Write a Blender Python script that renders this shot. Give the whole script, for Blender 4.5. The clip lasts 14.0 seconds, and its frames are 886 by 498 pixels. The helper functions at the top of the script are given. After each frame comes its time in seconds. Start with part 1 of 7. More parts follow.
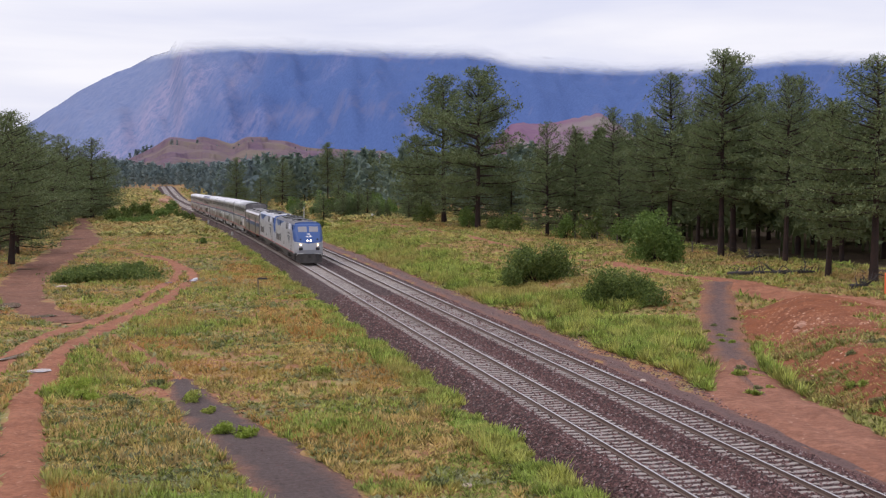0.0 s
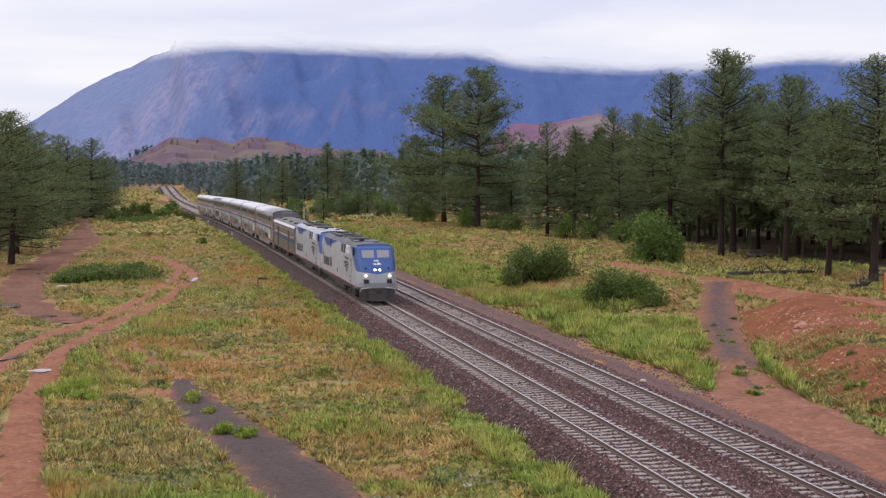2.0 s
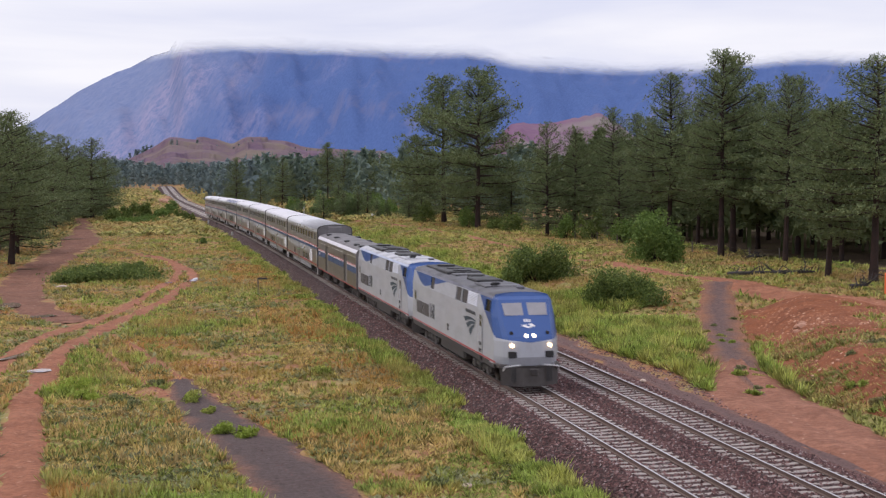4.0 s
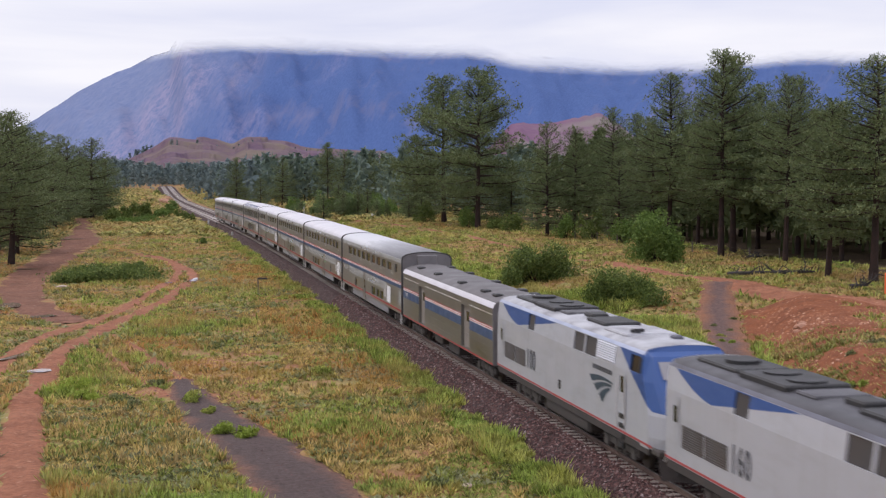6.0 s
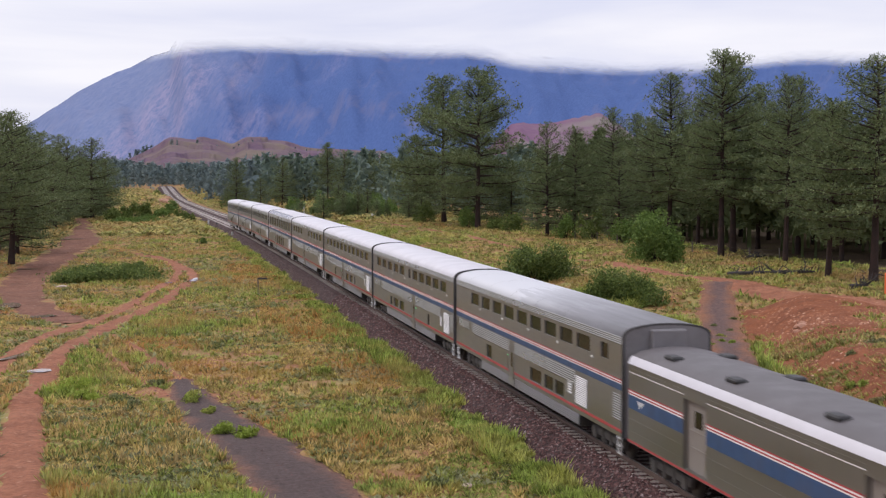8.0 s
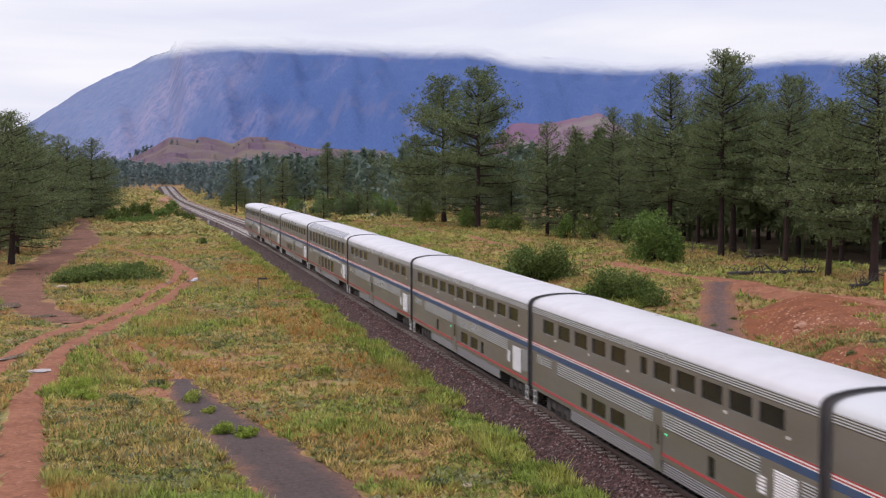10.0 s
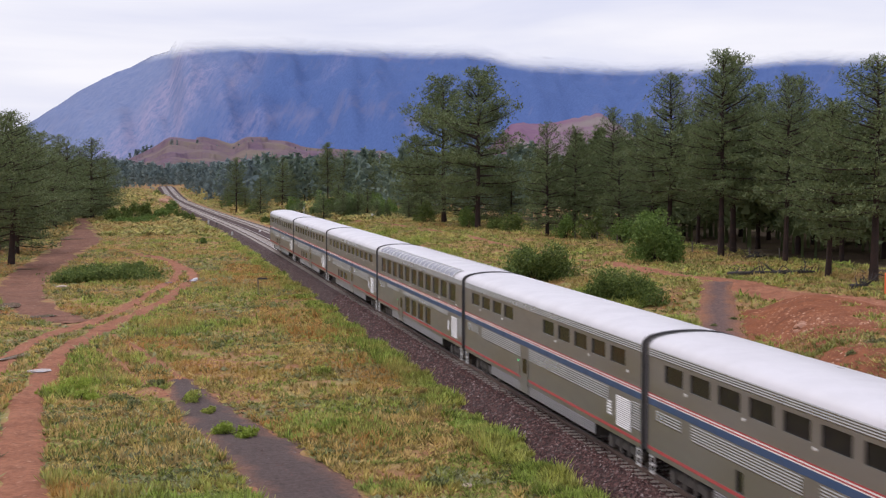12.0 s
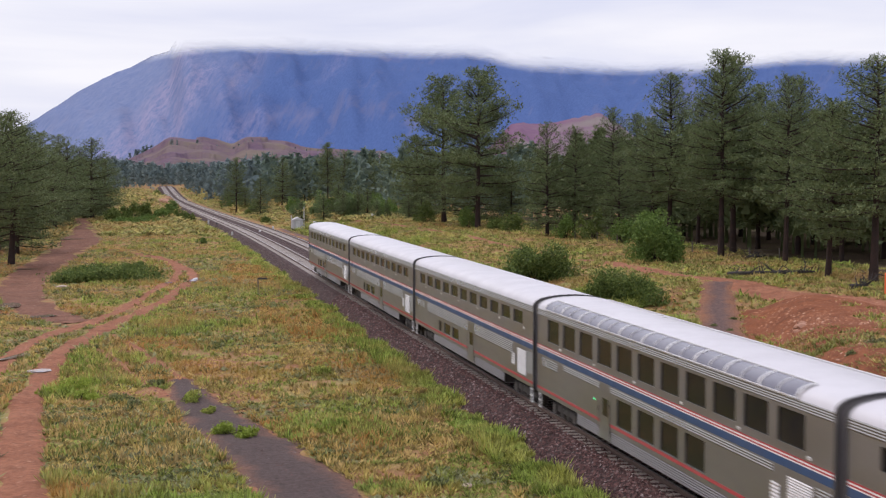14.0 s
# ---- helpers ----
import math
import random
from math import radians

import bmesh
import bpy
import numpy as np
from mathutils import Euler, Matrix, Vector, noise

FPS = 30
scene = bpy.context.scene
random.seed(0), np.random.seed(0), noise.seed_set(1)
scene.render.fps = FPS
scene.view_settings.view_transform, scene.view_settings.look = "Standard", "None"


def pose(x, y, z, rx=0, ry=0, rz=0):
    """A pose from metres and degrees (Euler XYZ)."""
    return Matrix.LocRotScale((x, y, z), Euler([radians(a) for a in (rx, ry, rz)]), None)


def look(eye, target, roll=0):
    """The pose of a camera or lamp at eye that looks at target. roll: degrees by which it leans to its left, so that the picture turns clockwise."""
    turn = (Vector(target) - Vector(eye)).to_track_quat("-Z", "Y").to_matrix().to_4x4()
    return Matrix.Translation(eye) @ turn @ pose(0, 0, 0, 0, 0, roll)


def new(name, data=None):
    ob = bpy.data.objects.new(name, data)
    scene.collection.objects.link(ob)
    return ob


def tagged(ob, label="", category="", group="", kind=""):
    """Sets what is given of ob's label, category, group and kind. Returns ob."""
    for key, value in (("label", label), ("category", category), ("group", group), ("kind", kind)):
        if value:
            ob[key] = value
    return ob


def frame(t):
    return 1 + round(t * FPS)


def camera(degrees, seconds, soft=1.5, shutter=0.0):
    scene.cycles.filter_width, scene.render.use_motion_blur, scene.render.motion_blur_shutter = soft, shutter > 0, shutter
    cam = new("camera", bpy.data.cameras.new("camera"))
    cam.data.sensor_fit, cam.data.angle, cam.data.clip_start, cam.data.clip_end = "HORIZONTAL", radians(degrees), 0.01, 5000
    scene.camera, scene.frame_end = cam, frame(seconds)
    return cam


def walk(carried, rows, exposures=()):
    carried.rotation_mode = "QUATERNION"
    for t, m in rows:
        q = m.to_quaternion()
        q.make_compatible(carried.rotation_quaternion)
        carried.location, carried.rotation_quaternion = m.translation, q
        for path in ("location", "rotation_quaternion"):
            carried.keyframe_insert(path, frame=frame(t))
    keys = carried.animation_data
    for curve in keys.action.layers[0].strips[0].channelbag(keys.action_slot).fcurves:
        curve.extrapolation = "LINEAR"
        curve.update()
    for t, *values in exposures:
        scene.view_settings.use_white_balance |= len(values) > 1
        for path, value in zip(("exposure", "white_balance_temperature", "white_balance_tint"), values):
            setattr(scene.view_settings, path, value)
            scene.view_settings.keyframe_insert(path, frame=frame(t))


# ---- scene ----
FOV = 34.168
cam = camera(FOV, 14.0, soft=1.25, shutter=0.5)
EYE = (-17.413, 0.0, 10.099)
VIEW = (EYE[0] + 0.20906, 0.97617, EYE[2] - 0.0582)
walk(cam, [(0.0, look(EYE, VIEW, 0.0)), (14.0, look(EYE, VIEW, 0.0))], exposures=[(0.0, 0.0), (14.0, 0.0)])

# ---------------------------------------------------------------- world and sun
SUN_EL, SUN_AZ = 48.0, -60.0


def make_world():
    w = bpy.data.worlds.new("overcast_sky")
    scene.world = w
    w.use_nodes = True
    nt = w.node_tree
    nt.nodes.clear()
    out = nt.nodes.new("ShaderNodeOutputWorld")
    bg = nt.nodes.new("ShaderNodeBackground")
    sky = nt.nodes.new("ShaderNodeTexSky")
    sky.sky_type = "NISHITA"
    sky.sun_disc = False
    sky.sun_elevation, sky.sun_rotation = radians(SUN_EL), radians(SUN_AZ)
    bgs = nt.nodes.new("ShaderNodeBackground")
    bgs.inputs[1].default_value = 0.06
    L = nt.links.new
    tc = nt.nodes.new("ShaderNodeTexCoord")
    mp = nt.nodes.new("ShaderNodeMapping")
    mp.inputs["Scale"].default_value = (1.0, 1.0, 7.0)
    n1 = nt.nodes.new("ShaderNodeTexNoise")
    n1.inputs["Scale"].default_value = 3.4
    n1.inputs["Detail"].default_value = 6
    n1.inputs["Roughness"].default_value = 0.5
    n1.inputs["Distortion"].default_value = 0.3
    cr = nt.nodes.new("ShaderNodeValToRGB")
    cr.color_ramp.elements[0].position = 0.30
    cr.color_ramp.elements[0].color = (0.735, 0.757, 0.95, 1)
    cr.color_ramp.elements[1].position = 0.68
    cr.color_ramp.elements[1].color = (1.0, 0.985, 1.06, 1)
    bg.inputs[1].default_value = 1.08
    mix = nt.nodes.new("ShaderNodeMixShader")
    mix.inputs[0].default_value = 0.94
    L = nt.links.new
    L(tc.outputs["Generated"], mp.inputs[0])
    L(mp.outputs[0], n1.inputs["Vector"])
    L(n1.outputs["Fac"], cr.inputs[0])
    # an overcast sky is brightest overhead
    sep = nt.nodes.new("ShaderNodeSeparateXYZ")
    up = nt.nodes.new("ShaderNodeMapRange")
    up.inputs["From Min"].default_value, up.inputs["From Max"].default_value = 0.10, 0.9
    up.inputs["To Min"].default_value, up.inputs["To Max"].default_value = 0.99, 1.75
    L(tc.outputs["Generated"], sep.inputs[0])
    L(sep.outputs[2], up.inputs[0])
    L(up.outputs[0], bg.inputs[1])
    L(cr.outputs[0], bg.inputs[0])
    L(sky.outputs[0], bgs.inputs[0])
    L(bgs.outputs[0], mix.inputs[1])
    L(bg.outputs[0], mix.inputs[2])
    L(mix.outputs[0], out.inputs[0])


make_world()
sun = new("sun", bpy.data.lights.new("sun", "SUN"))
sun.data.energy, sun.data.angle, sun.data.color = 1.25, radians(28), (1.0, 0.90, 0.78)
_a, _e = radians(SUN_AZ), radians(SUN_EL)
SUN_DIR = Vector((math.sin(_a) * math.cos(_e), math.cos(_a) * math.cos(_e), math.sin(_e)))
sun.matrix_world = look(SUN_DIR * 100, (0, 0, 0))


# ---------------------------------------------------------------- materials
class N:
    """A small wrapper for building a node material."""

    def __init__(self, name, rough=0.7, metal=0.0, spec=0.5):
        self.m = bpy.data.materials.new(name)
        self.m.use_nodes = True
        self.nt = self.m.node_tree
        self.b = self.nt.nodes["Principled BSDF"]
        self.b.inputs["Roughness"].default_value = rough
        self.b.inputs["Metallic"].default_value = metal
        self.b.inputs["Specular IOR Level"].default_value = spec
        self.pos = None

    def coords(self, kind="Object"):
        t = self.nt.nodes.new("ShaderNodeTexCoord")
        return t.outputs[kind]

    def world(self):
        if self.pos is None:
            self.pos = self.nt.nodes.new("ShaderNodeNewGeometry").outputs["Position"]
        return self.pos

    def noise(self, scale, detail=4, rough=0.6, vec=None, stretch=None):
        n = self.nt.nodes.new("ShaderNodeTexNoise")
        n.inputs["Scale"].default_value = scale
        n.inputs["Detail"].default_value = detail
        n.inputs["Roughness"].default_value = rough
        v = vec or self.world()
        if stretch:
            mp = self.nt.nodes.new("ShaderNodeMapping")
            mp.inputs["Scale"].default_value = stretch
            self.nt.links.new(v, mp.inputs[0])
            v = mp.outputs[0]
        self.nt.links.new(v, n.inputs["Vector"])
        return n.outputs["Fac"]

    def ramp(self, fac, stops):
        r = self.nt.nodes.new("ShaderNodeValToRGB")
        e = r.color_ramp.elements
        while len(e) < len(stops):
            e.new(0.5)
        for el, (p, c) in zip(e, stops):
            el.position = p
            el.color = (*c, 1) if len(c) == 3 else c
        self.nt.links.new(fac, r.inputs[0])
        return r.outputs[0]

    def mix(self, fac, a, b, blend="MIX"):
        n = self.nt.nodes.new("ShaderNodeMix")
        n.data_type = "RGBA"
        n.blend_type = blend
        for src, i in ((fac, 0), (a, 6), (b, 7)):
            if isinstance(src, (int, float)):
                n.inputs[i].default_value = src
            elif isinstance(src, tuple):
                n.inputs[i].default_value = (*src, 1)
            else:
                self.nt.links.new(src, n.inputs[i])
        return n.outputs[2]

    def math(self, op, a, b=0.0, clamp=False):
        n = self.nt.nodes.new("ShaderNodeMath")
        n.operation = op
        n.use_clamp = clamp
        for i, s in enumerate((a, b)):
            if isinstance(s, (int, float)):
                n.inputs[i].default_value = s
            else:
                self.nt.links.new(s, n.inputs[i])
        return n.outputs[0]

    def color(self, c):
        if isinstance(c, tuple):
            self.b.inputs["Base Color"].default_value = (*c, 1)
        else:
            self.nt.links.new(c, self.b.inputs["Base Color"])
        return self

    def bump(self, h, strength=0.5, dist=0.02):
        n = self.nt.nodes.new("ShaderNodeBump")
        n.inputs["Strength"].default_value = strength
        n.inputs["Distance"].default_value = dist
        self.nt.links.new(h, n.inputs["Height"])
        self.nt.links.new(n.outputs[0], self.b.inputs["Normal"])
        return self

    def roughness(self, fac, lo, hi):
        r = self.ramp(fac, [(0.3, (lo, lo, lo)), (0.7, (hi, hi, hi))])
        self.nt.links.new(r, self.b.inputs["Roughness"])
        return self

    def rand(self):
        return self.nt.nodes.new("ShaderNodeObjectInfo").outputs["Random"]

    def island(self):
        return self.nt.nodes.new("ShaderNodeNewGeometry").outputs["Random Per Island"]


def worn(name, c, rough=0.5, metal=0.0, dirt=(0.12, 0.09, 0.07), amount=0.35, scale=1.2, bump=0.0, spec=0.5):
    """Paint, metal or stone with large stains and fine grain."""
    n = N(name, rough, metal, spec)
    v = n.coords()
    big = n.noise(scale, 5, 0.65, v)
    fine = n.noise(scale * 22, 3, 0.6, v)
    base = n.mix(n.math("MULTIPLY", fine, 0.35), c, tuple(x * 0.72 for x in c))
    stain = n.ramp(big, [(0.42, (0, 0, 0)), (0.78, (amount, amount, amount))])
    n.color(n.mix(stain, base, dirt))
    n.roughness(big, max(0.05, rough - 0.08), min(1, rough + 0.15))
    if bump:
        n.bump(fine, bump, 0.01)
    return n.m


def foliage(name, dark, light, tip):
    n = N(name, 0.62, 0.0, 0.25)
    r = n.island()
    big = n.noise(0.9, 3, 0.6)
    c = n.ramp(r, [(0.0, dark), (0.55, light), (1.0, tip)])
    c = n.mix(n.math("MULTIPLY", big, 0.5), c, dark)
    o = n.rand()
    c = n.mix(n.math("MULTIPLY", o, 0.35), c, tuple(x * 0.7 for x in light))
    n.color(c)
    tr = n.nt.nodes.new("ShaderNodeBsdfTranslucent")
    n.nt.links.new(c, tr.inputs[0])
    mx = n.nt.nodes.new("ShaderNodeMixShader")
    mx.inputs[0].default_value = 0.22
    out = n.nt.nodes["Material Output"]
    n.nt.links.new(n.b.outputs[0], mx.inputs[1])
    n.nt.links.new(tr.outputs[0], mx.inputs[2])
    n.nt.links.new(mx.outputs[0], out.inputs[0])
    return n.m


def soil_ground():
    n = N("meadow_soil", 0.95, 0, 0.15)
    big = n.noise(0.035, 5, 0.6)
    mid = n.noise(0.35, 5, 0.65)
    fine = n.noise(5.0, 4, 0.7)
    grn = n.ramp(fine, [(0.3, (0.15, 0.14, 0.05)), (0.7, (0.29, 0.25, 0.09))])
    yel = n.ramp(fine, [(0.3, (0.23, 0.145, 0.058)), (0.7, (0.40, 0.27, 0.105))])
    red = n.ramp(fine, [(0.3, (0.20, 0.085, 0.05)), (0.7, (0.33, 0.155, 0.09))])
    c = n.mix(n.ramp(big, [(0.42, (0, 0, 0)), (0.6, (1, 1, 1))]), grn, yel)
    c = n.mix(n.ramp(mid, [(0.40, (0, 0, 0)), (0.58, (0.9, 0.9, 0.9))]), c, red)
    n.color(c)
    n.bump(fine, 0.8, 0.08)
    return n.m


def dirt(name, a, b, stones=(0.42, 0.27, 0.2), grit=9.0, mottle=0.6):
    n = N(name, 0.92, 0, 0.2)
    big = n.noise(0.4, 5, 0.6)
    fine = n.noise(grit, 6, 0.75)
    c = n.ramp(big, [(0.3, a), (0.7, b)])
    c = n.mix(n.ramp(fine, [(0.3, (0, 0, 0)), (0.7, (mottle * 1.2, mottle * 1.2, mottle * 1.2))]), c, tuple(x * 0.5 for x in a))
    wet = n.noise(0.9, 5, 0.65)
    c = n.mix(n.ramp(wet, [(0.5, (0, 0, 0)), (0.68, (0.7, 0.7, 0.7))]), c, tuple(x * 0.55 for x in a))
    sp = n.noise(3.2, 2, 0.5)
    c = n.mix(n.ramp(sp, [(0.68, (0, 0, 0)), (0.74, (0.7, 0.7, 0.7))]), c, stones)
    n.color(c)
    n.bump(fine, 1.0, 0.09)
    return n.m


M = {}
M["ground"] = soil_ground()
M["red_dirt"] = dirt("red_dirt", (0.28, 0.108, 0.06), (0.40, 0.178, 0.105), (0.44, 0.27, 0.19), 3.5, 0.72)
M["mud"] = dirt("muddy_dirt", (0.17, 0.078, 0.05), (0.29, 0.135, 0.088), (0.40, 0.26, 0.19), 2.6, 0.8)
M["red_ruts"] = dirt("rutted_red_dirt", (0.25, 0.105, 0.065), (0.37, 0.175, 0.115), (0.42, 0.27, 0.2), 2.8, 0.75)
M["bank_dirt"] = dirt("bank_dirt", (0.195, 0.062, 0.027), (0.325, 0.117, 0.051), (0.46, 0.25, 0.15), 3.5, 0.75)


def cinder_road(name, d0, d1, r0, r1, lo, hi):
    """Dark cinder in the middle, red soil towards ragged edges."""
    n = N(name, 0.9, 0, 0.2)
    uv = n.nt.nodes.new("ShaderNodeUVMap")
    uv.uv_map = "across"
    sep = n.nt.nodes.new("ShaderNodeSeparateXYZ")
    n.nt.links.new(uv.outputs[0], sep.inputs[0])
    big, fine = n.noise(0.6, 6, 0.7), n.noise(5.0, 6, 0.8)
    dark = n.ramp(fine, [(0.3, d0), (0.7, d1)])
    red = n.ramp(fine, [(0.3, r0), (0.7, r1)])
    grit = n.noise(2.2, 5, 0.7)
    big = n.math("ADD", n.math("MULTIPLY", big, 0.7), n.math("MULTIPLY", grit, 0.3))
    m = n.math("ADD", n.math("MULTIPLY", n.math("ABSOLUTE", sep.outputs[0]), 0.55), n.math("MULTIPLY", big, 0.75))
    n.color(n.mix(n.ramp(m, [(lo, (0, 0, 0)), (hi, (1, 1, 1))]), dark, red))
    n.bump(fine, 1.0, 0.12)
    return n.m


M["cinder"] = cinder_road("dark_cinder", (0.05, 0.036, 0.035), (0.13, 0.092, 0.085), (0.17, 0.08, 0.055), (0.31, 0.155, 0.10), 0.56, 0.88)
M["ramp_cinder"] = cinder_road("rutted_cinder", (0.055, 0.034, 0.032), (0.19, 0.118, 0.104), (0.13, 0.058, 0.034), (0.34, 0.16, 0.092), 0.44, 0.74)
M["shoulder"] = cinder_road("gravel_shoulder", (0.075, 0.046, 0.043), (0.19, 0.118, 0.108), (0.17, 0.075, 0.05), (0.28, 0.135, 0.085), 0.50, 0.9)


def ballast_mat(name, lift):
    n = N(name, 0.9, 0, 0.25)
    r = n.island()
    big = n.noise(0.25, 4, 0.6)
    vor = n.nt.nodes.new("ShaderNodeTexVoronoi")
    vor.inputs["Scale"].default_value = 9.0
    n.nt.links.new(n.world(), vor.inputs["Vector"])
    sep = n.nt.nodes.new("ShaderNodeSeparateColor")
    n.nt.links.new(vor.outputs["Color"], sep.inputs[0])
    k = lift
    pick = r if name == "ballast_stone" else sep.outputs[0]
    c = n.ramp(pick, [(0.0, (0.058 * k, 0.030 * k, 0.031 * k)), (0.5, (0.205 * k, 0.098 * k, 0.094 * k)), (0.84, (0.35 * k, 0.19 * k, 0.178 * k)), (0.94, (0.46 * k, 0.34 * k, 0.33 * k)), (1.0, (0.66 * k, 0.56 * k, 0.56 * k))])
    c = n.mix(n.math("MULTIPLY", big, 0.5), c, (0.115 * k, 0.066 * k, 0.062 * k))
    n.color(c)
    n.bump(vor.outputs["Distance"], 1.0, 0.05)
    return n.m


# bed colour is lowered below the stones' to paint shadowed gaps between them
M["ballast"] = ballast_mat("ballast", 0.25)
M["stone"] = ballast_mat("ballast_stone", 0.56)
M["concrete"] = worn("tie_concrete", (0.32, 0.282, 0.258), 0.9, dirt=(0.15, 0.11, 0.098), amount=0.7, scale=2.0, bump=0.3)
M["rail_side"] = worn("rusty_rail", (0.13, 0.085, 0.07), 0.7, 0.3, amount=0.5, scale=3)
M["rail_head"] = worn("polished_rail_head", (0.50, 0.49, 0.50), 0.42, 1.0, dirt=(0.22, 0.18, 0.165), amount=0.45, scale=3)


# ---------------------------------------------------------------- mesh helpers
def mesh_from(name, verts, faces, mats, smooth=False):
    me = bpy.data.meshes.new(name)
    me.from_pydata([tuple(v) for v in verts], [], faces)
    for m in mats if isinstance(mats, (list, tuple)) else [mats]:
        me.materials.append(m)
    if smooth:
        me.polygons.foreach_set("use_smooth", [True] * len(me.polygons))
    me.update()
    return me


def tri_mesh(name, v, mat):
    """A mesh of loose triangles from an (n, 3, 3) array."""
    v = np.asarray(v, dtype=np.float32)
    k = len(v)
    me = bpy.data.meshes.new(name)
    me.vertices.add(k * 3)
    me.vertices.foreach_set("co", v.reshape(-1))
    me.loops.add(k * 3)
    me.loops.foreach_set("vertex_index", np.arange(k * 3, dtype=np.int32))
    me.polygons.add(k)
    me.polygons.foreach_set("loop_start", np.arange(0, k * 3, 3, dtype=np.int32))
    me.materials.append(mat)
    me.update(calc_edges=True)
    return me


def index_mesh(name, v, f, mat, smooth=False):
    """A mesh from (n, 3) vertices and (k, m) faces, all with m corners."""
    v = np.asarray(v, dtype=np.float32)
    f = np.asarray(f, dtype=np.int32)
    k, m = f.shape
    me = bpy.data.meshes.new(name)
    me.vertices.add(len(v))
    me.vertices.foreach_set("co", v.reshape(-1))
    me.loops.add(k * m)
    me.loops.foreach_set("vertex_index", f.reshape(-1))
    me.polygons.add(k)
    me.polygons.foreach_set("loop_start", np.arange(0, k * m, m, dtype=np.int32))
    if smooth:
        me.polygons.foreach_set("use_smooth", np.ones(k, dtype=bool))
    me.materials.append(mat)
    me.update(calc_edges=True)
    return me


def part(name, bm, material, parent, label="", smooth=False):
    """Links a bmesh, or a ready mesh, as one object under parent."""
    if isinstance(bm, bmesh.types.BMesh):
        me = bpy.data.meshes.new(name)
        if smooth:
            for f in bm.faces:
                f.smooth = True
        bm.to_mesh(me)
        bm.free()
    else:
        me = bm
    if material is not None and not me.materials:
        me.materials.append(material)
    ob = new(name, me)
    ob.parent = parent
    if label:
        tagged(ob, label)
    return ob


def box(bm, x0, x1, y0, y1, z0, z1, bevel=0.0):
    v = [bm.verts.new((x, y, z)) for x in (x0, x1) for y in (y0, y1) for z in (z0, z1)]
    fs = [bm.faces.new([v[i] for i in q]) for q in ((0, 1, 3, 2), (4, 6, 7, 5), (0, 4, 5, 1), (2, 3, 7, 6), (0, 2, 6, 4), (1, 5, 7, 3))]
    if bevel:
        es = list({e for f in fs for e in f.edges})
        bmesh.ops.bevel(bm, geom=es, offset=bevel, segments=1, affect="EDGES", profile=0.5)


def cyl(bm, p0, p1, r0, r1=None, seg=10, caps=True):
    """A tapered cylinder from p0 to p1."""
    p0, p1 = Vector(p0), Vector(p1)
    r1 = r0 if r1 is None else r1
    d = (p1 - p0).normalized()
    a = d.orthogonal().normalized()
    b = d.cross(a)
    ring = []
    for p, r in ((p0, r0), (p1, r1)):
        ring.append([bm.verts.new(p + (a * math.cos(2 * math.pi * i / seg) + b * math.sin(2 * math.pi * i / seg)) * r) for i in range(seg)])
    for i in range(seg):
        j = (i + 1) % seg
        bm.faces.new((ring[0][i], ring[0][j], ring[1][j], ring[1][i]))
    if caps:
        bm.faces.new(ring[0][::-1])
        bm.faces.new(ring[1])


def smooth01(a, b, x):
    t = np.clip((np.asarray(x, dtype=float) - a) / (b - a), 0, 1)
    return t * t * (3 - 2 * t)


# value noise on arrays
_lat = np.random.RandomState(5).rand(257, 257)


def vnoise(x, y, s):
    x, y = np.asarray(x, float) / s + 1000.0, np.asarray(y, float) / s + 1000.0
    xi, yi = np.floor(x).astype(int), np.floor(y).astype(int)
    fx, fy = x - xi, y - yi
    fx, fy = fx * fx * (3 - 2 * fx), fy * fy * (3 - 2 * fy)
    g = lambda i, j: _lat[i % 257, j % 257]
    return (g(xi, yi) * (1 - fx) + g(xi + 1, yi) * fx) * (1 - fy) + (g(xi, yi + 1) * (1 - fx) + g(xi + 1, yi + 1) * fx) * fy


# ---------------------------------------------------------------- terrain
SP = 4.247            # spacing of the two tracks
RAMP = [(9.0, 40.0), (9.4, 46.0), (10.2, 54.0), (11.6, 62.4), (14.4, 72.6), (18.2, 83.2), (22.6, 94.5), (26.6, 103.5)]
_ry = np.array([p[1] for p in RAMP])
_rx = np.array([p[0] for p in RAMP])


# the line falls gently in the distance and climbs again beyond
_dy = np.array([-700.0, 150, 200, 250, 300, 350, 400, 450, 500, 600, 690, 780, 870, 960, 5000])
_dz = np.array([0.0, 0, -0.1, -0.6, -1.3, -2.0, -2.7, -3.3, -3.95, -5.1, -5.8, -5.3, -3.9, -2.6, -2.6])
_dt = np.arange(-700.0, 5000.0, 5.0)
_ds = np.convolve(np.pad(np.interp(_dt, _dy, _dz), 6, mode="edge"), np.ones(13) / 13, "valid")


def dip(y):
    return np.interp(y, _dt, _ds)


